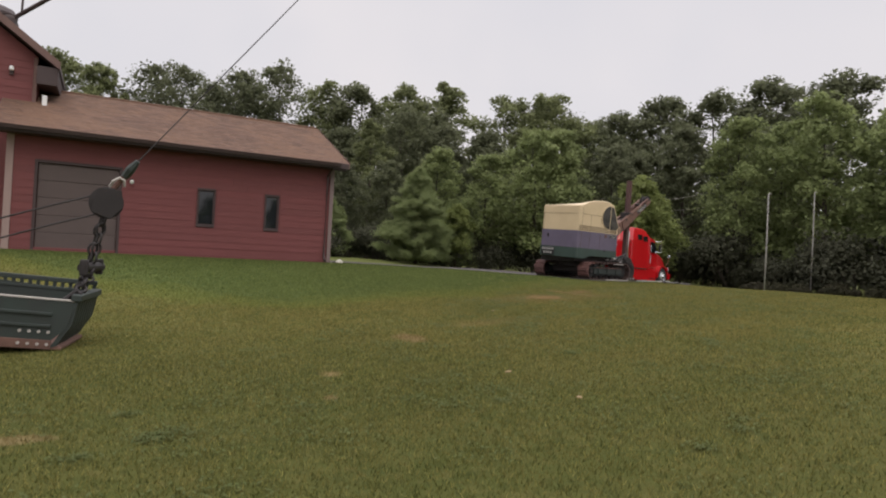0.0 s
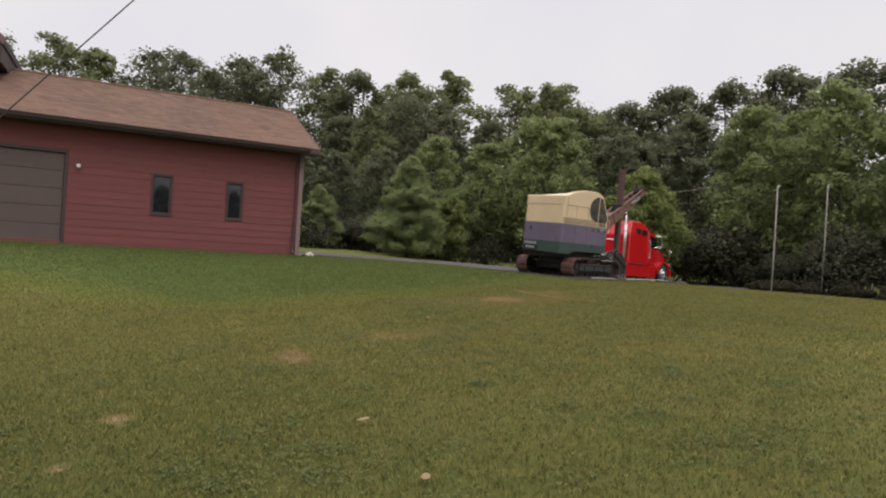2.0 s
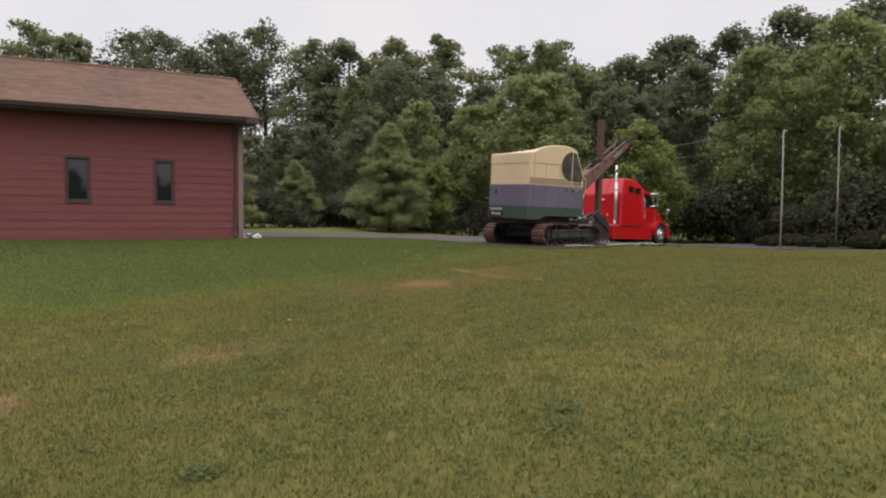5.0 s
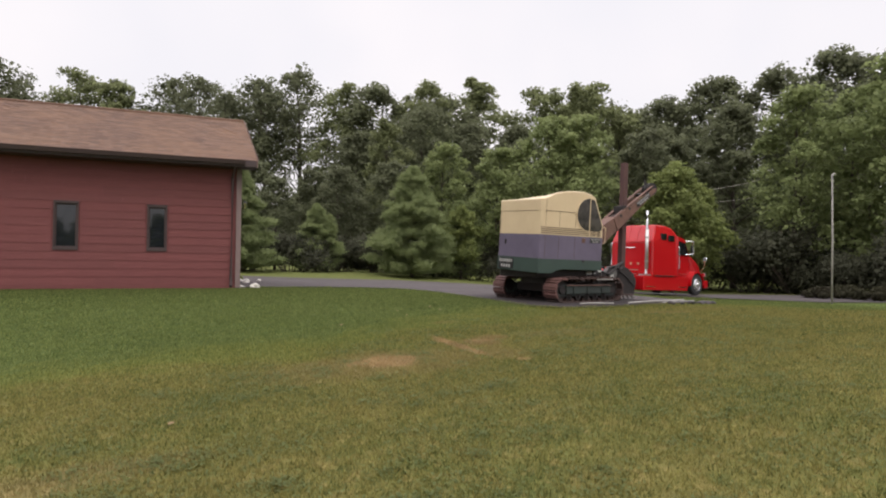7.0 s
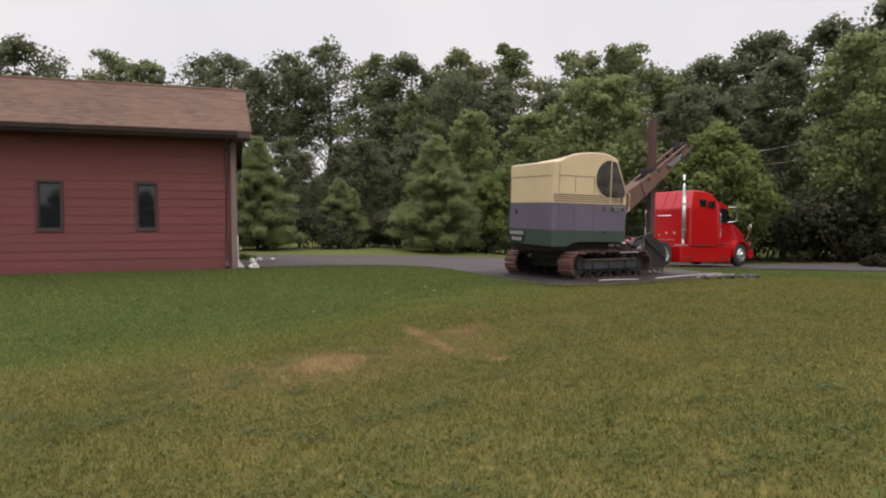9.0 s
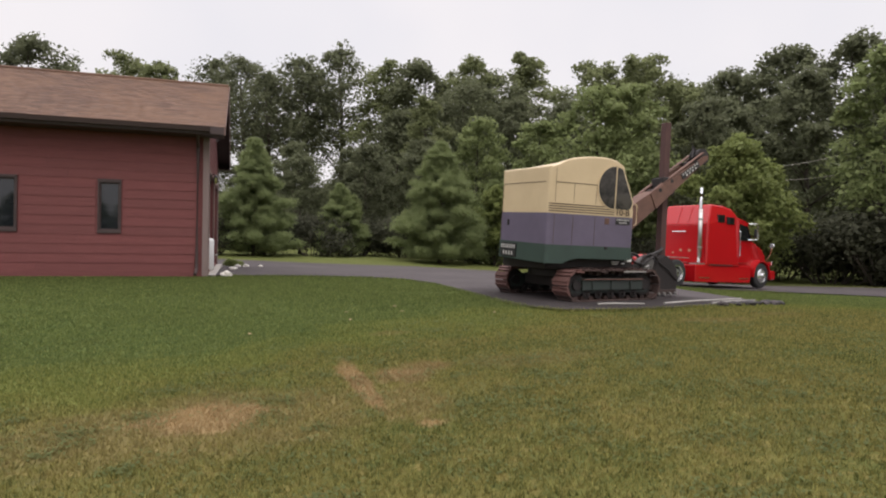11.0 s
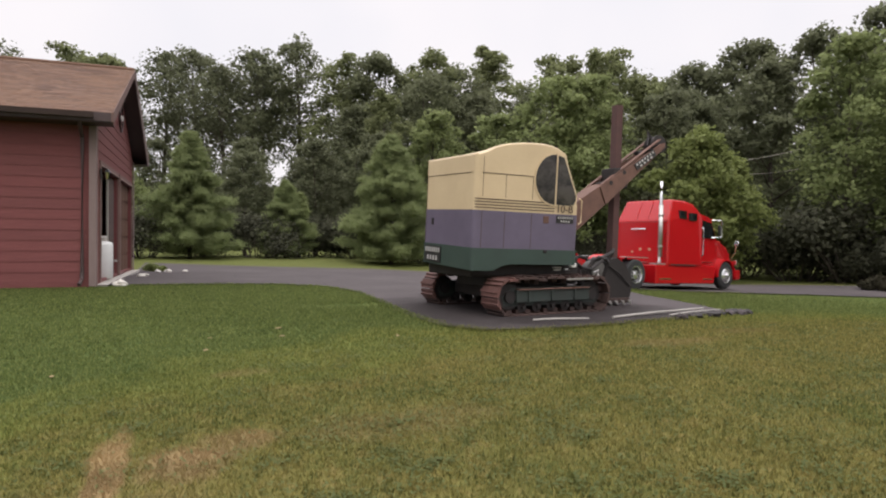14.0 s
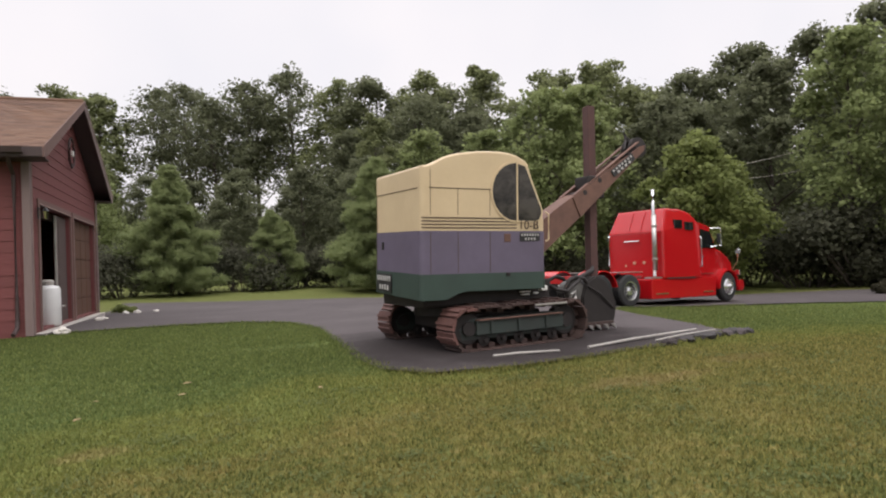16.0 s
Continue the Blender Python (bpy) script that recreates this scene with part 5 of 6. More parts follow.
# creases and joints of the sleeper's roof cap
part("cap_seam", box(bmesh.new(), (-3.728, -1.14, 2.425), (-3.700, 0.98, 2.437), 0.003), M_REDD, sleeper, "joint below the roof cap")
part("roof_joint", box(bmesh.new(), (-2.62, -1.085, 3.238), (-2.05, -1.055, 3.262), 0.004, pose(-0.30, 0, -0.475, 0, 7.6, 0)), M_CHROME, sleeper, "bright roof joint strip")
for y in (-0.32, 0.18):
    part("cap_rib", box(bmesh.new(), (-0.012, y - 0.008, -0.36), (0.006, y + 0.008, 0.36), 0.003, pose(-3.545, 0, 2.86, 0, 24.5, 0)), M_REDD, sleeper, "pressed rib in the roof cap")
# side glass, doors, bars
for x0, x1, z0, z1 in ((-3.06, -2.64, 2.56, 2.86), (-2.48, -2.02, 2.52, 2.80)):
    part("sleeper_window", box(bmesh.new(), (x0, -1.222, z0), (x1, -1.10, z1), 0.012), M_DARKGLASS, sleeper)
bm = bmesh.new()
extrude(bm, [(-1.50, 1.92), (-0.62, 1.92), (-0.92, 2.50), (-1.50, 2.58)], -1.118, -1.06, "y")
part("door_glass", bm, M_DARKGLASS, cab)
bm = bmesh.new()
extrude(bm, [(-1.50, 1.92), (-0.62, 1.92), (-0.92, 2.50), (-1.50, 2.58)], 1.06, 1.118, "y")
part("door_glass", bm, M_DARKGLASS, cab)
part("windscreen", box(bmesh.new(), (-0.01, -0.92, -0.36), (0.02, 0.92, 0.36), 0.01, pose(-0.62, 0, 2.26, 0, -32, 0)), M_DARKGLASS, cab)
part("visor", box(bmesh.new(), (-0.98, -1.0, 2.62), (-0.70, 1.0, 2.68), 0.02), M_RED, cab)
part("door_handle", box(bmesh.new(), (-1.45, -1.13, 1.60), (-1.30, -1.10, 1.64), 0.006), M_BLACK, cab)
part("grab_rail", tube(bmesh.new(), [(-1.66, -1.22, 1.25), (-1.66, -1.27, 1.3), (-1.66, -1.27, 2.25), (-1.66, -1.22, 2.3)], 0.02, 6), M_CHROME, cab)
part("grab_rail", tube(bmesh.new(), [(-3.74, 1.02, 1.3), (-3.80, 1.02, 1.35), (-3.80, 1.02, 2.35), (-3.74, 1.02, 2.4)], 0.025, 6), M_CHROME, sleeper)
part("grab_rail", tube(bmesh.new(), [(-3.74, -0.30, 2.16), (-3.79, -0.30, 2.16), (-3.79, 0.35, 2.16), (-3.74, 0.35, 2.16)], 0.022, 6), M_CHROME, sleeper)
for y in (-0.45, -0.05):
    part("marker_lamp", rod(bmesh.new(), (-3.72, y, 1.42), (-3.75, y, 1.42), 0.055, seg=16), M_AMBER, sleeper)
part("marker_lamp", rod(bmesh.new(), (-3.72, 0.32, 1.32), (-3.75, 0.32, 1.32), 0.035, seg=16), M_AMBER, sleeper)
for x0, x1 in ((-1.50, -0.90), (-4.1, -3.45)):
    part("trim_strip", box(bmesh.new(), (x0, -1.200, 0.36), (x1, -1.175, 0.395), 0.004), M_CHROME, truck)
part("trim_strip", box(bmesh.new(), (-1.5, -1.13, 1.0), (-0.75, -1.10, 1.02), 0.004), M_CHROME, truck)
part("step", box(bmesh.new(), (-4.25, -1.15, 0.86), (-3.70, -0.85, 0.93), 0.01), M_BRIGHT, truck)
stack = part("exhaust_stack", tube(bmesh.new(), [(-3.92, -1.02, 0.95), (-3.90, -1.02, 3.40), (-3.89, -1.02, 3.66), (-3.91, -1.02, 3.84)], [0.062, 0.062, 0.058, 0.056], 14), M_CHROME, truck, "tall chrome exhaust stack", True)
part("heat_shield", tube(bmesh.new(), [(-3.93, -1.05, 1.15), (-3.93, -1.05, 3.0)], 0.078, 16), M_BRIGHT, stack, "perforated bright steel shield", True)
for z in (1.5, 2.6):
    part("clamp", tube(bmesh.new(), [(-3.93, -1.05, z), (-3.93, -1.05, z + 0.05)], 0.097, 16), M_BRIGHT, stack)
for s in (-1, 1):
    mir = part("mirror", box(bmesh.new(), (-0.71, s * 1.30 - 0.04, 2.06), (-0.63, s * 1.30 + 0.06, 2.42), 0.025), M_BLACK, truck, "dark door mirror on a chrome arm")
    part("mirror_arm", tube(bmesh.new(), [(-0.85, s * 1.08, 2.62), (-0.62, s * 1.34, 2.62), (-0.60, s * 1.36, 2.0), (-0.9, s * 1.1, 1.95)], 0.018, 6), M_CHROME, mir)
    hm = part("hood_mirror", wheelish(bmesh.new(), (0.72, s * 1.18, 1.78), (-1, 0, 0.1), [(0.02, -0.08), (0.09, -0.03), (0.10, 0.02), (0.09, 0.03)], 16), M_CHROME, truck, "round chrome hood mirror")
    part("mirror_stalk", tube(bmesh.new(), [(0.62, s * 0.98, 1.12), (0.70, s * 1.14, 1.4), (0.72, s * 1.18, 1.70)], 0.02, 6), M_CHROME, hm)
part("antenna", tube(bmesh.new(), [(-1.3, -1.15, 2.6), (-1.32, -1.17, 3.1)], 0.006, 4), M_BLACK, truck)


# ---- woods ----
def leaf_cloud(rng, centres, radii, per, size, squash=0.95, long=1.5, droop=0.2):
    """Leaves round clump centres: each a bent four-sided blade of its own."""
    n = len(centres) * per
    c = np.repeat(np.asarray(centres), per, 0)
    r = np.repeat(np.asarray(radii), per)[:, None]
    d = rng.normal(size=(n, 3))
    d /= np.linalg.norm(d, axis=1, keepdims=True)
    d[:, 2] = np.where(d[:, 2] < -0.55, -d[:, 2], d[:, 2])
    p = c + d * r * (rng.random((n, 1)) ** 0.5) * 1.30 * [1, 1, squash]
    u = rng.normal(size=(n, 3))
    u[:, 2] = u[:, 2] * 0.5 - droop
    u /= np.linalg.norm(u, axis=1, keepdims=True)
    w = np.cross(u, rng.normal(size=(n, 3)) * 0.6 + d)
    w /= np.linalg.norm(w, axis=1, keepdims=True) + 1e-9
    s = size * (0.6 + 0.8 * rng.random((n, 1)))
    w = np.where((np.cross(u, w) * d).sum(1, keepdims=True) < 0, w, -w)
    v = np.stack([p - u * s * long / 2, p + w * s / 2, p + u * s * long / 2, p - w * s / 2], 1).reshape(-1, 3)
    f = np.arange(4 * n).reshape(-1, 4)
    bulge = d + [0, 0, 0.3] + rng.normal(size=(n, 3)) * 0.3
    bulge /= np.linalg.norm(bulge, axis=1, keepdims=True)
    return v, f, np.repeat(bulge, 4, 0)


def cloud_mesh(name, v, f, material, normals=None):
    me = bpy.data.meshes.new(name)
    me.vertices.add(len(v))
    me.vertices.foreach_set("co", v.astype(np.float32).ravel())
    me.loops.add(f.size)
    me.loops.foreach_set("vertex_index", f.astype(np.int32).ravel())
    me.polygons.add(len(f))
    me.polygons.foreach_set("loop_start", np.arange(0, f.size, f.shape[1], dtype=np.int32))
    me.polygons.foreach_set("loop_total", np.full(len(f), f.shape[1], dtype=np.int32))
    me.update()
    me.validate()
    if normals is not None:
        me.polygons.foreach_set("use_smooth", [True] * len(me.polygons))
        me.normals_split_custom_set_from_vertices([tuple(q) for q in normals])
    me.materials.append(material)
    return me


def broad_tree(seed, h, spread_r, base, per, leaf, material, lobes, label, lean=0.0, trunk_r=None, gaps=0.0):
    """A trunk that forks into limbs, each limb carrying a billowing lobe made of clumps of leaves."""
    rng = np.random.default_rng(seed)
    root = thing("tree", Matrix(), label, "tree", "trees of the wood edge")
    tr = trunk_r or h * 0.014
    bm = bmesh.new()
    top = Vector((lean * h, 0.06 * h * (rng.random() - 0.5), h * 0.90))
    foot = Vector((0, 0, -0.3))
    spine = [foot + (top - foot) * t + Vector((math.sin(t * 5 + seed) * 0.02 * h, math.cos(t * 4 + seed) * 0.02 * h, 0)) * t for t in np.linspace(0, 1, 7)]
    tube(bm, spine, [tr * (1.25 - 1.12 * t) for t in np.linspace(0, 1, 7)], 8)
    centres, radii = [], []
    crown_h = h * (1 - base)
    for k in range(lobes):
        u = min(1.0, ((k + 0.6 * rng.random()) / (lobes - 1)) ** 0.9)
        env = math.sqrt(max(0.02, 1 - ((u - 0.40) / 0.66) ** 2))
        lr = spread_r * (0.50 - 0.17 * u) * (0.75 + 0.5 * rng.random())
        ang = k * 2.399 + rng.random() * 0.8
        out = max(0.0, spread_r * env - lr * 0.75) * (0.45 + 0.6 * rng.random())
        z = base * h + lr * 0.5 + u * (crown_h - lr * 1.35)
        q = Vector((lean * z + math.cos(ang) * out, math.sin(ang) * out, z))
        t = max(0.06, min(0.95, (q.z - 0.10 * h) / (0.93 * h)))
        p0 = spine[int(t * 6)].lerp(spine[int(t * 6) + 1], t * 6 - int(t * 6))
        mid = p0.lerp(q, 0.5) + Vector((0, 0, -0.01 * h + 0.03 * h * rng.random()))
        r0 = max(0.03, tr * (1 - t) * 0.55)
        tube(bm, [p0, mid, q], [r0, r0 * 0.6, r0 * 0.25], 5)
        for c in range(20):
            if rng.random() < gaps:
                continue
            d = rng.normal(size=3)
            d /= np.linalg.norm(d)
            if d[2] < -0.5:
                d[2] *= -1
            d = Vector(d * [1, 1, 0.82]) * lr * (0.35 + 0.62 * rng.random())
            if c % 5 == 0:
                tube(bm, [q, q + d * 0.9], [r0 * 0.3, 0.012], 4)
            centres.append(tuple(q + d))
            radii.append(lr * (0.24 + 0.30 * rng.random()))
    part("trunk", bm, M_BARK, root, smooth_faces=True)
    v, f, nrm = leaf_cloud(rng, centres, radii, per, leaf, 0.85)
    crown = new("crown", cloud_mesh("crown", v, f, material, nrm))
    crown.parent = root
    return root


def pine_tree(seed, h, spread_r, label):
    rng = np.random.default_rng(seed)
    root = thing("pine_tree", Matrix(), label, "pine tree", "young pines by the drive")
    bm = bmesh.new()
    tube(bm, [(0, 0, -0.2), (0.05, 0, h * 0.5), (0, 0.04, h * 0.98)], [h * 0.018, h * 0.011, 0.015], 8)
    vs, fs, count = [], [], 0
    z = 0.25
    while z < h * 0.97:
        t = z / h
        reach = spread_r * (1 - t) ** 0.8 * (0.9 + 0.25 * rng.random())
        n_b = 7 + int(rng.random() * 3)
        for b in range(n_b):
            a = 6.283 * (b + rng.random() * 0.7) / n_b
            rr = reach * (0.6 + 0.6 * rng.random())
            tip = np.array([math.cos(a) * rr, math.sin(a) * rr, z + rr * (0.30 - 0.15 * (1 - t)) + 0.1])
            tube(bm, [(0, 0, z), tuple(tip * [0.5, 0.5, 0] + [0, 0, z + rr * 0.02]), tuple(tip)], [0.02, 0.012, 0.004], 4)
            # needle sprays along the branch
            m = int(140 * (0.4 + rr))
            s = 0.25 + 0.78 * rng.random((m, 1)) ** 0.6
            p = np.array([0, 0, z]) * (1 - s) + tip * s + rng.normal(size=(m, 3)) * (0.085 + 0.05 * rr) * [1, 1, 0.6]
            for q in range(4):
                u = rng.normal(size=(m, 3)) * 0.7 + (tip - [0, 0, z]) / max(rr, 0.2) * 0.8 + [0, 0, 0.25]
                u /= np.linalg.norm(u, axis=1, keepdims=True)
                w = np.cross(u, rng.normal(size=(m, 3)))
                w /= np.linalg.norm(w, axis=1, keepdims=True) + 1e-9
                ln = 0.17 + 0.09 * rng.random((m, 1))
                vs.append(np.stack([p - w * 0.020, p + w * 0.020, p + u * ln], 1).reshape(-1, 3))
        z += 0.40 * (1.15 - 0.4 * t)
    v = np.concatenate(vs)
    part("trunk", bm, M_BARK, root, smooth_faces=True)
    crown = new("crown", cloud_mesh("crown", v, np.arange(len(v)).reshape(-1, 3), M_NEEDLE))
    crown.parent = root
    return root


def bush(seed, r, h, material, leaf, label):
    rng = np.random.default_rng(seed)
    root = thing("shrub", Matrix(), label, "shrub", "undergrowth of the wood edge")
    bm = bmesh.new()
    cs, rs = [], []
    for k in range(16):
        a, rr = rng.random() * 6.283, r * math.sqrt(rng.random())
        p = (math.cos(a) * rr, math.sin(a) * rr, h * (0.25 + 0.65 * rng.random()) * (1 - 0.4 * (rr / r) ** 2))
        tube(bm, [(p[0] * 0.3, p[1] * 0.3, -0.1), (p[0] * 0.7, p[1] * 0.7, p[2] * 0.6), p], [0.03, 0.02, 0.006], 4)
        cs.append(p)
        rs.append(0.22 * (r + h) * (0.6 + 0.6 * rng.random()))
    part("stem", bm, M_BARK, root)
    v, f, nrm = leaf_cloud(rng, cs, rs, 460, leaf, 0.8)
    v[:, 2] = np.maximum(v[:, 2], 0.0)
    cr = new("crown", cloud_mesh("crown", v, f, material, nrm))
    cr.parent = root
    return root


def set_down(ob, x, y, turn, size=1.0, copy=True, dz=0.0):
    m = pose(x, y, ground_z(x, y) + dz, 0, 0, turn) @ Matrix.Diagonal((size, size, size, 1))
    if copy:
        c = copy_thing(ob, m)
        c.matrix_basis = m
        return c
    ob.matrix_basis = m
    return ob


FAR = "tall leafy broad-leaved tree in the wood behind the drive"
kinds = [
    broad_tree(11, 25, 6.2, 0.22, 30, 0.28, M_LEAF, 21, FAR, gaps=0.16),
    broad_tree(12, 26, 7.4, 0.24, 30, 0.30, M_LEAFD, 22, FAR, gaps=0.06),
    broad_tree(13, 25, 4.7, 0.26, 30, 0.27, M_LEAF, 23, "tall slender open-crowned tree in the wood", gaps=0.18),
    broad_tree(14, 23, 6.8, 0.16, 32, 0.30, M_LEAFD, 22, "dense dark-leaved tree in the wood", gaps=0.06),
    broad_tree(15, 26, 6.2, 0.42, 24, 0.26, M_LEAFD, 20, "tall open-crowned tree with bare lower trunk", gaps=0.34),
]
near_kinds = [
    broad_tree(21, 13, 4.0, 0.06, 36, 0.18, M_LEAFM, 22, "olive green tree at the edge of the wood", gaps=0.22),
    broad_tree(22, 8, 2.9, 0.06, 42, 0.15, M_LEAFL, 18, "light green young tree by the drive, reused in the added unseen row", gaps=0.06),
    broad_tree(23, 15, 3.9, 0.08, 36, 0.19, M_LEAFM, 22, "mid-green leafy tree at the edge of the wood", gaps=0.22),
    broad_tree(24, 15, 4.2, 0.05, 34, 0.20, M_LEAFD, 22, "dark leafy tree standing in the shade of the wood", gaps=0.12),
]
# the tops that stand out on the skyline, then the rank and file behind and between
rng = np.random.default_rng(5)
PLACES = [
    (4, 7.9, 102, 1.02), (4, 18.5, 93, 0.98), (4, 24.5, 94, 1.06), (4, 15.2, 90, 0.86), (4, 20.6, 97, 0.96), (1, 33, 84, 0.95), (0, 38.5, 82, 1.0), (2, 49.9, 88, 1.14), (0, 30, 88, 0.98), (1, 42.5, 84, 0.94),
    (0, 54.9, 78.9, 1.03), (0, 60.8, 77.6, 1.06), (3, 70.2, 71.0, 1.05), (1, 66.8, 85.5, 1.09), (3, 76.7, 69.7, 1.19), (1, 81.9, 64.4, 1.09), (3, 83.9, 56.5, 1.24),
    (1, 86.6, 48.6, 1.09), (3, 89.2, 39.3, 1.01), (1, 90.5, 30.1, 0.96), (3, 93.2, 20.8, 1.03), (1, 94.5, 10.3, 0.96), (0, -3, 104, 1.05), (1, -14, 100, 1.02), (0, -24, 104, 1.05), (2, 1.5, 99, 0.98),
    (4, 12.2, 96, 0.98), (3, 41, 74, 0.80), (1, 76.0, 82.9, 1.01), (3, 47, 72, 0.80), (1, 36, 74, 0.78), (3, 29.5, 80, 0.74), (3, 23, 75, 0.48),
    (1, 8.5, 80, 0.44), (3, 17, 76, 0.50), (3, 12.5, 78, 0.46), (0, 2, 84, 0.62), (3, -6, 82, 0.64), (2, 30, 70, 0.66), (0, 65.4, 75.0, 0.93), (1, -34, 100, 0.98), (3, -44, 96, 0.9),
    (3, 20, 50.5, 0.34), (3, 15.6, 51.5, 0.30), (3, 24.4, 51.5, 0.38),
]
used = set()
for k, x, y, s in PLACES:
    set_down(kinds[k], x, y, float(rng.random() * 360), s, copy=k in used)
    used.add(k)
NEAR = [
    (1, 36.6, 33.8, 0.98), (1, 39.0, 34.5, 0.85), (0, 33.0, 41.5, 0.93), (0, 35.6, 42.4, 0.97), (0, 30.0, 44, 0.74), (2, 27, 47, 0.66), (3, 40.5, 41, 0.78),
    (3, 44, 42.5, 0.82), (2, 45.0, 32.2, 0.88), (2, 47.5, 27.0, 0.95), (2, 50, 32, 0.90), (2, 51, 24, 0.88), (0, 48.5, 21.0, 1.04), (2, 52, 17.5, 0.94), (0, 50, 13.5, 1.05), (2, 53, 9, 0.95),
    (0, 8, 52, 0.55), (2, 3, 54, 0.60), (0, -4, 53, 0.6), (1, 26.5, 42.5, 0.60), (2, 18.4, 46.5, 0.26),
    (3, 48.6, 40.5, 0.95), (3, 53, 37, 1.0),
]
used = set()
for k, x, y, s in NEAR:
    set_down(near_kinds[k], x, y, float(rng.random() * 360), s, copy=k in used)
    used.add(k)

# unseen row behind the camera, added to darken the lower window reflections
for i, x in enumerate(range(-26, 40, 3)):
    set_down(near_kinds[1], x, -44 - 2 * math.sin(i * 1.7), i * 63.0, 0.84 + 0.10 * math.sin(i * 2.3))
# the depth of the wood beyond the last single trees
wr = np.random.default_rng(9)
n_w = 80000
az = np.radians(wr.uniform(-48, 98, n_w))
rad = np.interp(np.degrees(az), [-48, 20, 40, 60, 98], [118, 112, 112, 100, 92]) + wr.uniform(0, 9, n_w)
low = 0.25 * np.exp(-((np.degrees(az) - 3.0) / 5.0) ** 4)          # the wood is thin where the crowns stand open
wz = wr.random(n_w) ** 0.8 * (13.5 + 2 * np.sin(az * 17) + 1.5 * np.sin(az * 41)) * (1 - low)
wp = np.stack([12 + rad * np.sin(az), 8 + rad * np.cos(az), wz - 0.8], 1)
wd = wr.normal(size=(n_w, 3))
wd /= np.linalg.norm(wd, axis=1, keepdims=True)
we = np.cross(wd, wr.normal(size=(n_w, 3)))
we /= np.linalg.norm(we, axis=1, keepdims=True)
wv = np.stack([wp - wd * 0.75, wp + we * 0.5, wp + wd * 0.75, wp - we * 0.5], 1).reshape(-1, 3)
tagged(new("far_woods", cloud_mesh("far_woods", wv, np.arange(4 * n_w).reshape(-1, 4), M_LEAFD)), "dark depth of leafy woodland behind the nearer trees", "woodland", kind="stuff")

PINE = "soft green young white pine on the far lawn"
p1 = pine_tree(31, 7.3, 2.5, PINE)
p2 = pine_tree(32, 7.3, 2.9, PINE)
set_down(p1, 12.4, 45.0, 30, 0.92, copy=False)
set_down(p2, 22.7, 41.6, 80, 0.95, copy=False)
set_down(p1, 26.8, 43.5, 200, 0.72)
set_down(p2, 17.6, 46.5, 300, 0.62)
set_down(p1, 6.2, 47.0, 130, 0.8)

b1 = bush(41, 1.8, 1.9, M_SHADELEAF, 0.078, "dense dark undergrowth shrub below the trees")
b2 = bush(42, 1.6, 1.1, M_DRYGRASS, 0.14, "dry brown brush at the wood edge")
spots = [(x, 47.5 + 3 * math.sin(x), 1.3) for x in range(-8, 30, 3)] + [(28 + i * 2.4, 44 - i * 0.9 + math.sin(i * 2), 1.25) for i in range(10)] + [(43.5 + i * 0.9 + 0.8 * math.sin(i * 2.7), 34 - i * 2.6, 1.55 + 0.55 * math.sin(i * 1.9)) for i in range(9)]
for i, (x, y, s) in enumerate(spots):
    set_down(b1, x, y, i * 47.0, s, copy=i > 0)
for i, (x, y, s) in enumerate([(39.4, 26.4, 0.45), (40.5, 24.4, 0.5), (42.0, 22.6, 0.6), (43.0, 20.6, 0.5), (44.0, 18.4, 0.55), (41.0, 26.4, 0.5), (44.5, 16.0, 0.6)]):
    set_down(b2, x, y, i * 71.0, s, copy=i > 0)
b3 = bush(43, 1.5, 1.2, M_LEAFL, 0.12, "small yellow-green shrub by the garage corner")
set_down(b3, 11.5, 34.6, 10, 0.24, copy=False)


def mast(x, y, h, lean, label):
    ob = thing("pole", pose(x, y, ground_z(x, y), 0, lean, 0), label, "pole", "pale poles before the wood")
    part("shaft", tube(bmesh.new(), [(0, 0, -0.2), (0.03, 0, h * 0.5), (0, 0, h)], [0.050, 0.043, 0.034], 8), M_PALEBARK, ob, smooth_faces=True)
    bm = bmesh.new()
    tube(bm, [(0, 0, h - 0.1), (0.16, 0.05, h + 0.06), (0.34, 0.08, h + 0.03)], 0.03, 6)
    part("stub", bm, M_PALEBARK, ob)


mast(35.5, 22.9, 5.7, 0, "thin pale weathered pole standing before the trees")
mast(42.5, 24.6, 6.6, 0, "thin pale mottled pole standing before the trees")


for pa, pb in (((41.37, 36.65, 5.85), (50.14, 38.70, 7.54)), ((42.03, 36.11, 5.11), (50.45, 38.56, 6.32))):
    wire = thing("overhead_wire", Matrix(), "thin grey service wire strung between the trees", "wire", "service wires in the wood edge")
    pa, pb = Vector(pa), Vector(pb)
    part("strand", tube(bmesh.new(), [pa.lerp(pb, u) - Vector((0, 0, 0.5 * u * (1 - u))) for u in (0, 0.25, 0.5, 0.75, 1)], 0.014, 5), M_CONCRETE, wire)


# ---- dragline bucket standing on the lawn, with its chains and ropes ----
GB = -0.83
before = set(bpy.data.objects)
bucket = thing("dragline_bucket", pose(1.35, 9.0, GB + 0.05, 0, 4, -10), "green perforated dragline bucket resting on the lawn", "bucket")
part("floor", box(bmesh.new(), (-0.95, -0.55, 0.05), (0.85, 0.55, 0.09), 0.01), M_RUST, bucket, "worn rusty bucket floor")
bm = bmesh.new()
extrude(bm, [(-0.95, 0.06), (0.72, 0.06), (0.88, 0.25), (0.95, 0.66), (-0.95, 0.74)], 0.53, 0.57, "y")
part("side", bm, M_GREEND, bucket)
bm = bmesh.new()
box(bm, (-0.95, -0.57, 0.05), (0.74, -0.53, 0.16), 0.01)
part("lip", bm, M_RUST, bucket, "worn lip plate")
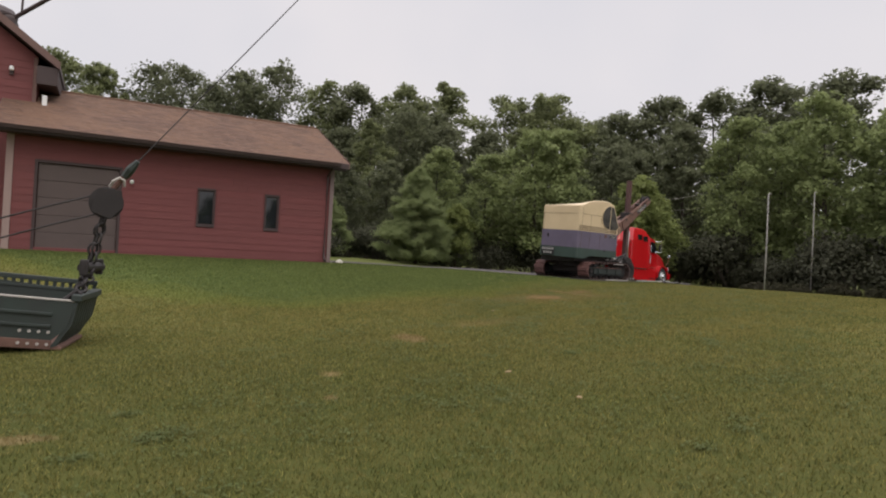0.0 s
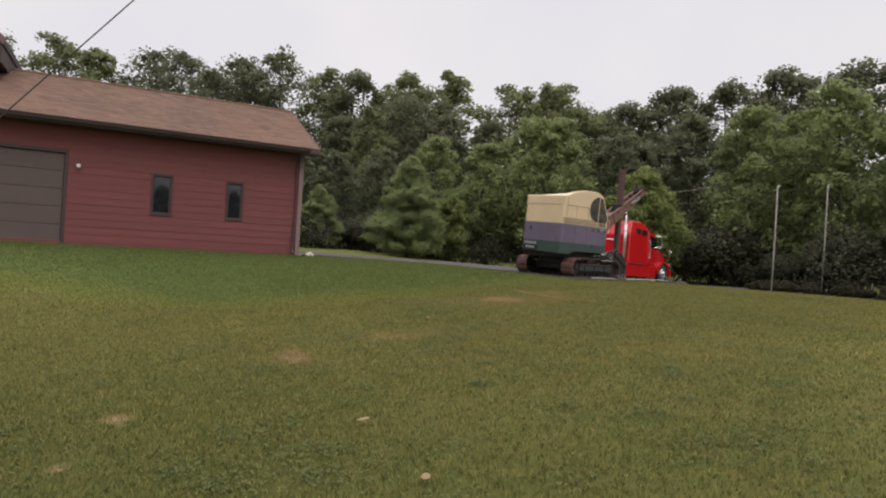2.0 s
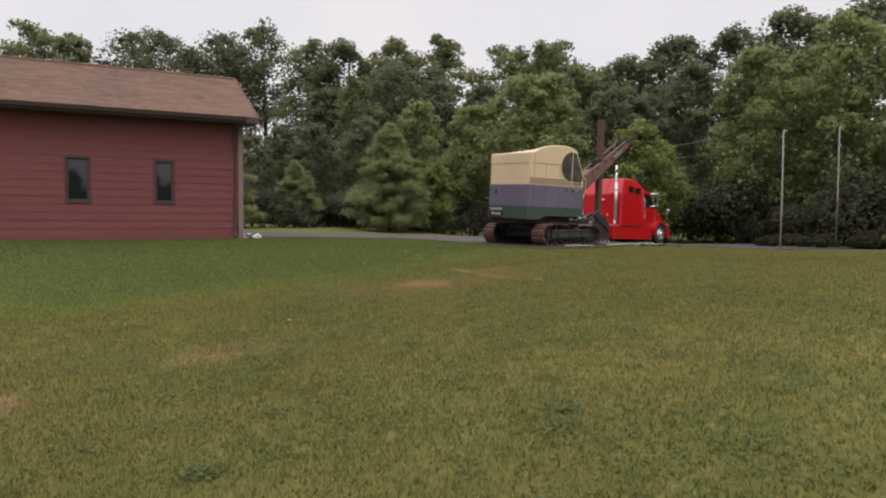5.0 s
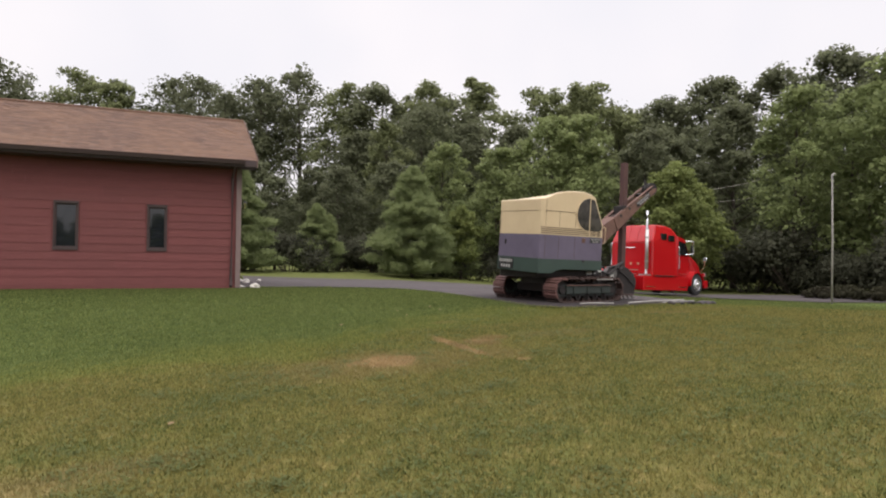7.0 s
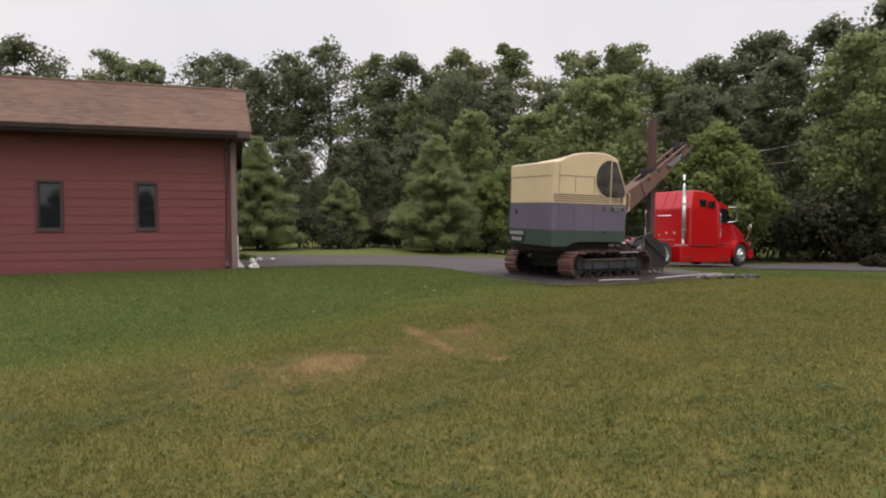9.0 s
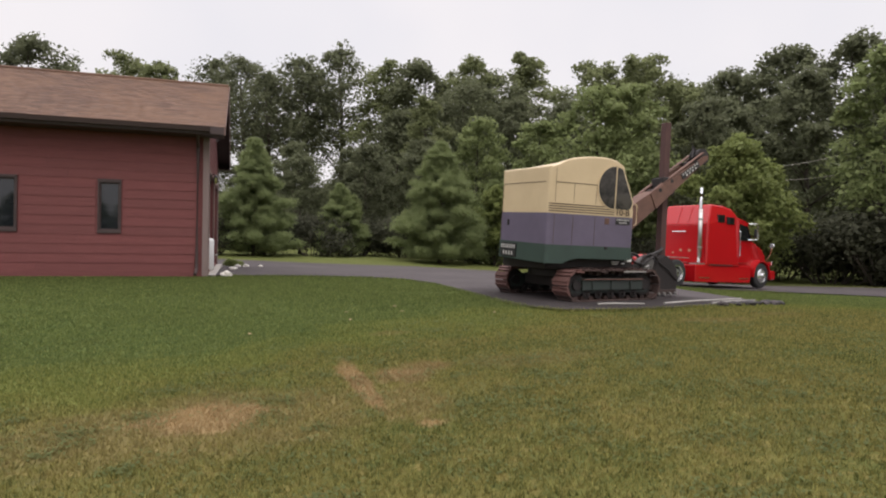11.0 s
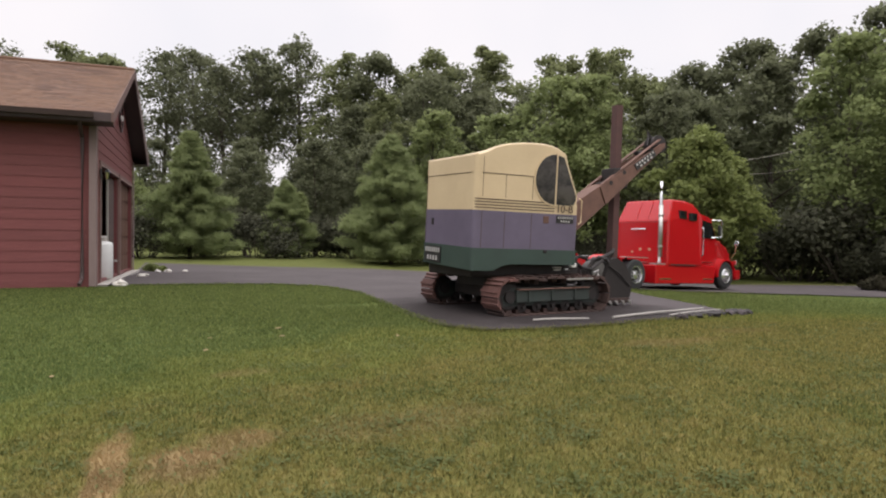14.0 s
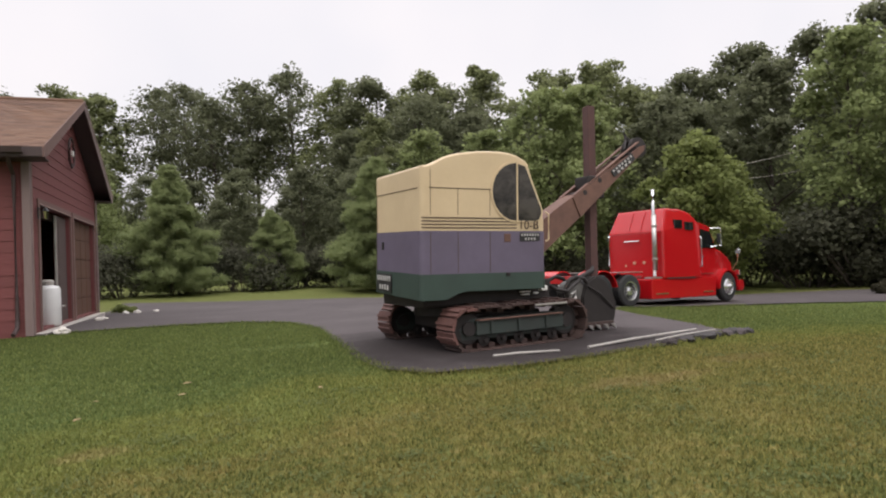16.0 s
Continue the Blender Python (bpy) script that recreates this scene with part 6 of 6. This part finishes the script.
# far side: a plate pierced by a row of holes along its top
part("rail", box(bmesh.new(), (-0.95, 0.52, 0.64), (0.92, 0.58, 0.68), 0.008), M_GREEND, bucket)
part("rail", box(bmesh.new(), (-0.95, 0.52, 0.74), (0.94, 0.58, 0.80), 0.008), M_GREEND, bucket)
for k in range(21):
    x = -0.93 + k * 0.092
    part("slat", box(bmesh.new(), (x - 0.019, 0.535, 0.678), (x + 0.019, 0.565, 0.742)), M_GREEND, bucket)
# near side: a plain plate with pressed ribs and pale strips along the top edge and a rib
bm = bmesh.new()
extrude(bm, [(-0.95, 0.16), (0.74, 0.16), (0.88, 0.30), (0.94, 0.60), (-0.95, 0.62)], -0.565, -0.535, "y")
part("side", bm, M_GREEND, bucket)
for z in (0.30, 0.44):
    part("pressed_rib", box(bmesh.new(), (-0.95, -0.59, z), (0.72, -0.563, z + 0.035), 0.008), M_GREEND, bucket)
part("worn_edge", box(bmesh.new(), (-0.95, -0.575, 0.615), (0.93, -0.53, 0.635), 0.004), M_CONCRETE, bucket)
part("worn_edge", box(bmesh.new(), (-0.95, -0.597, 0.27), (0.05, -0.566, 0.282), 0.003), M_CONCRETE, bucket)
# heel: upright ribs with gaps
for k in range(9):
    y = -0.52 + k * 0.13
    bm = bmesh.new()
    extrude(bm, [(0.70, 0.05), (0.80, 0.10), (0.93, 0.35), (0.97, 0.66), (0.92, 0.66), (0.88, 0.36), (0.76, 0.13)], y - 0.035, y + 0.035, "y")
    part("rib", bm, M_GREEND, bucket)
part("heel_rail", box(bmesh.new(), (0.89, -0.58, 0.62), (1.0, 0.58, 0.70), 0.015), M_GREEND, bucket)
# pale discs stand in for holes with the grass showing through
for z in (0.16, 0.30):
    for k in range(4):
        part("stud", rod(bmesh.new(), (0.42 + 0.095 * k, -0.56, z - 0.05), (0.42 + 0.095 * k, -0.585, z - 0.05), 0.017, seg=8), M_CONCRETE, bucket)
part("shackle", tube(bmesh.new(), [(0.80, -0.45, 0.62), (0.92, -0.45, 0.74), (0.98, -0.45, 0.66)], 0.03, 8), M_STEEL, bucket)


def chain(name, a, b, n, r, wire, label):
    a, b = Vector(a), Vector(b)
    root = thing(name, Matrix.Translation(a), label, "chain", "bucket chains")
    d = (b - a) / n
    q = d.to_track_quat("X", "Z").to_matrix().to_4x4()
    me = None
    for k in range(n):
        if me is None:
            bm = bmesh.new()
            pts = [Vector(((d.length * 0.62 - r * 0.2) * math.copysign(abs(math.cos(t)) ** 0.8, math.cos(t)), r * math.sin(t), 0)) for t in np.linspace(0, 2 * math.pi, 13)[:-1]]
            rows = []
            for i, p in enumerate(pts):
                t = (pts[(i + 1) % 12] - pts[i - 1]).normalized()
                s = t.cross(Vector((0, 0, 1)))
                rows.append([bm.verts.new(p + wire * (math.cos(u) * s + math.sin(u) * Vector((0, 0, 1)))) for u in np.linspace(0, 2 * math.pi, 7)[:-1]])
            for i in range(12):
                for j in range(6):
                    bm.faces.new((rows[i][j], rows[i][(j + 1) % 6], rows[(i + 1) % 12][(j + 1) % 6], rows[(i + 1) % 12][j]))
            me = bpy.data.meshes.new("link")
            bm.to_mesh(me)
            bm.free()
            me.materials.append(M_STEEL)
        lk = new("link", me)
        lk.parent = root
        lk.matrix_local = Matrix.Translation(d * (k + 0.5)) @ q @ Matrix.Rotation(radians(90 * (k % 2) + 20), 4, "X")


chain("chain", (2.24, 8.55, GB + 0.70), (2.37, 8.95, 0.10), 4, 0.055, 0.017, "rusty hoist chain from bucket to spreader")
chain("chain", (2.20, 9.35, GB + 0.70), (2.33, 9.05, 0.10), 4, 0.055, 0.017, "rusty hoist chain from bucket to spreader")
chain("chain", (2.36, 8.97, 0.20), (2.46, 8.98, 0.82), 5, 0.050, 0.016, "rusty chain from spreader to dump block")
chain("chain", (2.31, 9.03, 0.20), (2.44, 9.02, 0.80), 5, 0.050, 0.016, "rusty chain from spreader to dump block")
sp = thing("spreader", pose(2.35, 9.0, 0.15), "short rusty spreader bar between chains", "spreader bar")
part("bar", rod(bmesh.new(), (-0.10, -0.28, 0), (0.10, 0.28, 0), 0.06, seg=10), M_STEEL, sp)
for s in (-1, 1):
    part("lug", box(bmesh.new(), (s * 0.08 - 0.05, s * 0.24 - 0.05, -0.10), (s * 0.08 + 0.05, s * 0.24 + 0.05, 0.10), 0.02), M_STEEL, sp)
db = thing("dump_block", pose(2.47, 9.0, 0.97), "dark round dump sheave block hanging on chains", "pulley block")
part("sheave", wheelish(bmesh.new(), (0, -0.06, 0), (0, 1, 0), [(0.05, -0.02), (0.20, 0.0), (0.15, 0.06), (0.20, 0.12), (0.05, 0.14)], 28), M_STEEL, db)
for y in (-0.085, 0.085):
    bm = bmesh.new()
    extrude(bm, [(-0.17, -0.12), (0.05, -0.2), (0.19, -0.05), (0.17, 0.16), (-0.10, 0.18)], y - 0.01, y + 0.01, "y")
    part("cheek", bm, M_STEEL, db)
sk = thing("rope_socket", Matrix(), "worn wedge socket on the hoist rope", "rope socket")
part("link_plate", tube(bmesh.new(), [(2.52, 9.0, 1.14), (2.58, 9.0, 1.22), (2.66, 9.0, 1.32)], 0.035, 8), M_RUST, sk)
part("shackle", tube(bmesh.new(), [(2.50, 9.0, 1.18), (2.53, 8.95, 1.25), (2.60, 8.94, 1.30), (2.66, 8.96, 1.27), (2.66, 9.0, 1.20)], 0.018, 8), M_CONCRETE, sk, "pale worn shackle")
part("wedge", tube(bmesh.new(), [(2.66, 9.0, 1.32), (2.72, 8.96, 1.42), (2.80, 8.92, 1.53)], [0.050, 0.062, 0.035], 8), M_GREEND, sk)
drag = thing("drag_rope", Matrix(), "slack dark drag rope leading off from the dump block", "wire rope", "drag ropes")
part("strand", tube(bmesh.new(), [(2.34, 8.98, 1.06), (1.9, 9.0, 0.90), (1.35, 9.0, 0.69), (-3.0, 9.2, -0.6)], 0.012, 6), M_STEEL, drag)
drag = thing("drag_rope", Matrix(), "slack dark drag rope leading off from the dump block", "wire rope", "drag ropes")
part("strand", tube(bmesh.new(), [(2.42, 8.98, 0.84), (1.9, 9.0, 0.66), (1.35, 9.0, 0.45), (-2.0, 9.2, -0.75)], 0.012, 6), M_STEEL, drag)

# the whole rig scaled up and set further out to fit the camera's view
RIG = Matrix.Translation((-0.383, 0.054, -0.126)) @ Matrix.Scale(1.214, 4)
for ob in set(bpy.data.objects) - before:
    if ob.parent is None:
        ob.matrix_basis = RIG @ ob.matrix_basis
hoist = thing("hoist_rope", Matrix(), "taut dark wire hoist rope rising from the bucket", "wire rope")
part("strand", tube(bmesh.new(), [(3.02, 10.88, 1.73), (6.80, 11.43, 6.73), (16.9, 12.9, 20.0)], 0.010, 6), M_STEEL, hoist)

# ---- edging of the pad: pale poles and broken asphalt ----
for (xa, ya), (xb, yb), r in (((17.84, 16.44), (18.76, 16.36), 0.018), ((19.2, 16.36), (21.62, 17.08), 0.022), ((20.4, 16.5), (21.9, 16.98), 0.016)):
    ob = thing("edging_pole", pose(xa, ya, ground_z(xa, ya) + 0.035 + r, 0, 0, math.degrees(math.atan2(yb - ya, xb - xa))), "long pale weathered timber pole lying along the pad", "timber pole", "edging poles of the pad")
    ln = math.hypot(xb - xa, yb - ya)
    part("pole", tube(bmesh.new(), [(0, 0, 0), (ln * 0.4, 0.03, 0.005), (ln, 0, 0)], [r, r * 1.05, r * 0.8], 8), M_PALEBARK, ob)
chunk_rng = random.Random(8)
for k in range(26):
    x = 19.9 + 2.7 * chunk_rng.random() ** 0.7
    y = 16.34 + (x - 20.6) * 0.40 + 0.25 * (chunk_rng.random() - 0.5)
    r = 0.05 + 0.09 * chunk_rng.random()
    bm = bmesh.new()
    bmesh.ops.create_icosphere(bm, subdivisions=1, radius=r)
    for v in bm.verts:
        v.co *= 0.75 + 0.5 * chunk_rng.random()
        v.co.z *= 0.55
    ob = part("asphalt_chunk", bm, M_STEEL if k % 3 else M_ASPHALT)
    ob.matrix_world = pose(x, y, ground_z(x, y) + 0.045, 0, 0, k * 40)
    tagged(ob, "broken dark lump of asphalt at the edge of the pad", "asphalt lump", "broken edge of the pad")

# fallen leaves on the lawn
leaf_rng = random.Random(3)
for x, y in ((11.79, 15.37), (13.25, 15.86), (14.15, 16.30), (13.29, 16.61), (15.54, 15.76), (14.18, 16.94), (6.18, 4.0), (6.24, 5.16), (8.9, 9.6)):
    bm = bmesh.new()
    w = 0.035 + 0.02 * leaf_rng.random()
    ring = [bm.verts.new((w * u, w * v, 0.012 * leaf_rng.random())) for u, v in ((-1.2, 0), (-0.5, 0.6), (0.4, 0.5), (1.2, 0.05), (0.5, -0.55), (-0.5, -0.5))]
    mid = bm.verts.new((0, 0, 0.018))
    for a, b in zip(ring, ring[1:] + ring[:1]):
        bm.faces.new((mid, a, b))
    bmesh.ops.solidify(bm, geom=bm.faces[:], thickness=0.002)
    ob = part("fallen_leaf", bm, M_DEADLEAF)
    ob.matrix_world = pose(x, y, ground_z(x, y) + 0.035, 0, 0, 360 * leaf_rng.random())
    tagged(ob, "dry pale tan fallen leaf on the grass", "leaf", "fallen leaves on the lawn")

# ---- grass ----
def in_drive(px, py):
    inside = np.zeros(len(px), bool)
    pts = DRIVE
    for (xa, ya), (xb, yb) in zip(pts, pts[1:] + pts[:1]):
        hit = ((ya > py) != (yb > py)) & (px < (xb - xa) * (py - ya) / (yb - ya + 1e-12) + xa)
        inside ^= hit
    return inside


gr = np.random.default_rng(77)
gzx = np.linspace(-12, 48, 241)
gzy = np.linspace(-2, 30, 129)
GZ = np.array([[ground_z(x, y) + 0.03 * noise.noise((x * 0.35, y * 0.35, 0.0)) * (1 if y < 20 else 0) for x in gzx] for y in gzy])


def lawn(name, n, near, far, height, width, label):
    """Blades fanned out over the lawn to fit the camera's view, thinning out and widening with the distance from its
    path.
    """
    s = -0.12 + 1.12 * gr.random(n) ** 1.25 + gr.normal(size=n) * 0.07
    r = gr.uniform(near, far, n)
    az = np.radians(gr.uniform(-28, 70, n) + gr.normal(size=n) * 7)
    px, py = 2.3 + 12.3 * s + r * np.sin(az), -0.3 + 9.4 * s + r * np.cos(az)
    ok = (py < 29.5) & (px < 47) & ~in_drive(px + gr.normal(size=n) * 0.09, py + gr.normal(size=n) * 0.09) & ~((px > -0.4) & (px < 11.1) & (py > 24.85))
    px, py, r = px[ok], py[ok], r[ok]
    n = len(px)
    ix, iy = (px + 12) / 0.25, (py + 2) / 0.25
    i, j = np.clip(ix.astype(int), 0, 239), np.clip(iy.astype(int), 0, 127)
    fx, fy = ix - i, iy - j
    pz = GZ[j, i] * (1 - fx) * (1 - fy) + GZ[j, i + 1] * fx * (1 - fy) + GZ[j + 1, i] * (1 - fx) * fy + GZ[j + 1, i + 1] * fx * fy
    p = np.stack([px, py, pz - 0.004 + 0.03 * in_drive(px, py)], 1)
    a = gr.uniform(0, 2 * np.pi, n)
    side = np.stack([np.cos(a), np.sin(a), 0 * a], 1) * (width * (0.7 + 0.09 * r) * gr.uniform(0.6, 1.3, n))[:, None]
    h = height * gr.uniform(0.45, 1.25, n)
    b = gr.uniform(0, 2 * np.pi, n)
    lean = np.stack([np.cos(b), np.sin(b), 0 * b], 1) * (h * gr.uniform(0.1, 0.85, n))[:, None]
    tip = p + lean + np.stack([0 * h, 0 * h, h], 1)
    v = np.stack([p - side, p + side, tip], 1).reshape(-1, 3)
    me = cloud_mesh(name, v, np.arange(3 * n).reshape(-1, 3), M_BLADE)
    tagged(new(name, me), label, "grass", kind="stuff")


lawn("grass", 1450000, 2.2, 27, 0.036, 0.0040, "short mown grass blades with straw among them")



def ragged_edge(n):
    """Longer blades that lean over the rim of the asphalt."""
    pts = np.array(DRIVE)
    nxt = np.roll(pts, -1, 0)
    ln = np.hypot(*(nxt - pts).T)
    k = gr.choice(len(pts), n, p=ln / ln.sum())
    u = gr.random(n)[:, None]
    xy = pts[k] * (1 - u) + nxt[k] * u + gr.normal(size=(n, 2)) * 0.05
    ok = (xy[:, 0] > 9.0) & (xy[:, 0] < 30) & (xy[:, 1] < 26) & ~((xy[:, 0] < 11.2) & (xy[:, 1] > 24.6))
    xy = xy[ok]
    n = len(xy)
    z = np.array([ground_z(x, y) for x, y in xy])
    p = np.column_stack([xy, z])
    a = gr.uniform(0, 2 * np.pi, n)
    side = np.stack([np.cos(a), np.sin(a), 0 * a], 1) * gr.uniform(0.004, 0.010, n)[:, None]
    h = gr.uniform(0.035, 0.085, n)
    b = gr.uniform(0, 2 * np.pi, n)
    tip = p + np.stack([np.cos(b) * h * 0.6, np.sin(b) * h * 0.6, h], 1)
    v = np.stack([p - side, p + side, tip], 1).reshape(-1, 3)
    tagged(new("edge_grass", cloud_mesh("edge_grass", v, np.arange(3 * n).reshape(-1, 3), M_BLADE)), "longer grass fringing the asphalt edge", "grass", kind="stuff")


ragged_edge(45000)


def clover(n_clumps, per):
    """Low rosettes of clover and plantain that break up the sward."""
    s = gr.random(n_clumps * 3)
    r, az = gr.uniform(2.5, 15, n_clumps * 3), np.radians(gr.uniform(-22, 66, n_clumps * 3))
    cx, cy = 2.3 + 12.3 * s + r * np.sin(az), -0.3 + 9.4 * s + r * np.cos(az)
    ok = (cy < 0.7 * cx + 5.6) & (cy < 15.8)
    cx, cy = cx[ok][:n_clumps], cy[ok][:n_clumps]
    size = gr.uniform(0.06, 0.24, len(cx))
    x = np.repeat(cx, per) + gr.normal(size=len(cx) * per) * np.repeat(size, per)
    y = np.repeat(cy, per) + gr.normal(size=len(cx) * per) * np.repeat(size, per) * 0.8
    n = len(x)
    ix, iy = (x + 12) / 0.25, (y + 2) / 0.25
    i, j = np.clip(ix.astype(int), 0, 239), np.clip(iy.astype(int), 0, 127)
    p = np.stack([x, y, GZ[j, i] * 0.25 + GZ[j, i + 1] * 0.25 + GZ[j + 1, i] * 0.25 + GZ[j + 1, i + 1] * 0.25 + gr.uniform(0.006, 0.032, n)], 1)
    a = gr.uniform(0, 2 * np.pi, n)
    u = np.stack([np.cos(a), np.sin(a), gr.uniform(-0.3, 0.6, n)], 1) * gr.uniform(0.010, 0.021, n)[:, None]
    w = np.stack([-np.sin(a), np.cos(a), gr.uniform(-0.4, 0.4, n)], 1) * gr.uniform(0.006, 0.011, n)[:, None]
    v = np.stack([p - u, p + w, p + u, p - w], 1).reshape(-1, 3)
    me = cloud_mesh("clover", v, np.arange(4 * n).reshape(-1, 4), M_CLOVER)
    tagged(new("clover", me), "low clumps of blue-green clover in the mown lawn", "clover", kind="stuff")


clover(520, 90)

# ---- boards on the garage ----
rk = lambda z: max(0.0, (z - EAVE) / rise)
siding(front, "y", WY0, lambda z: WX0 + 0.16, lambda z: WX1 - 0.16, 3.62, WINS + [SIDE_DOOR], -1)
siding(gable, "x", WX1, lambda z: WY0 + max(0.16, rk(z + 0.25)), lambda z: WY1 - max(0.16, rk(z + 0.25)), 5.9, BAYS, 1)
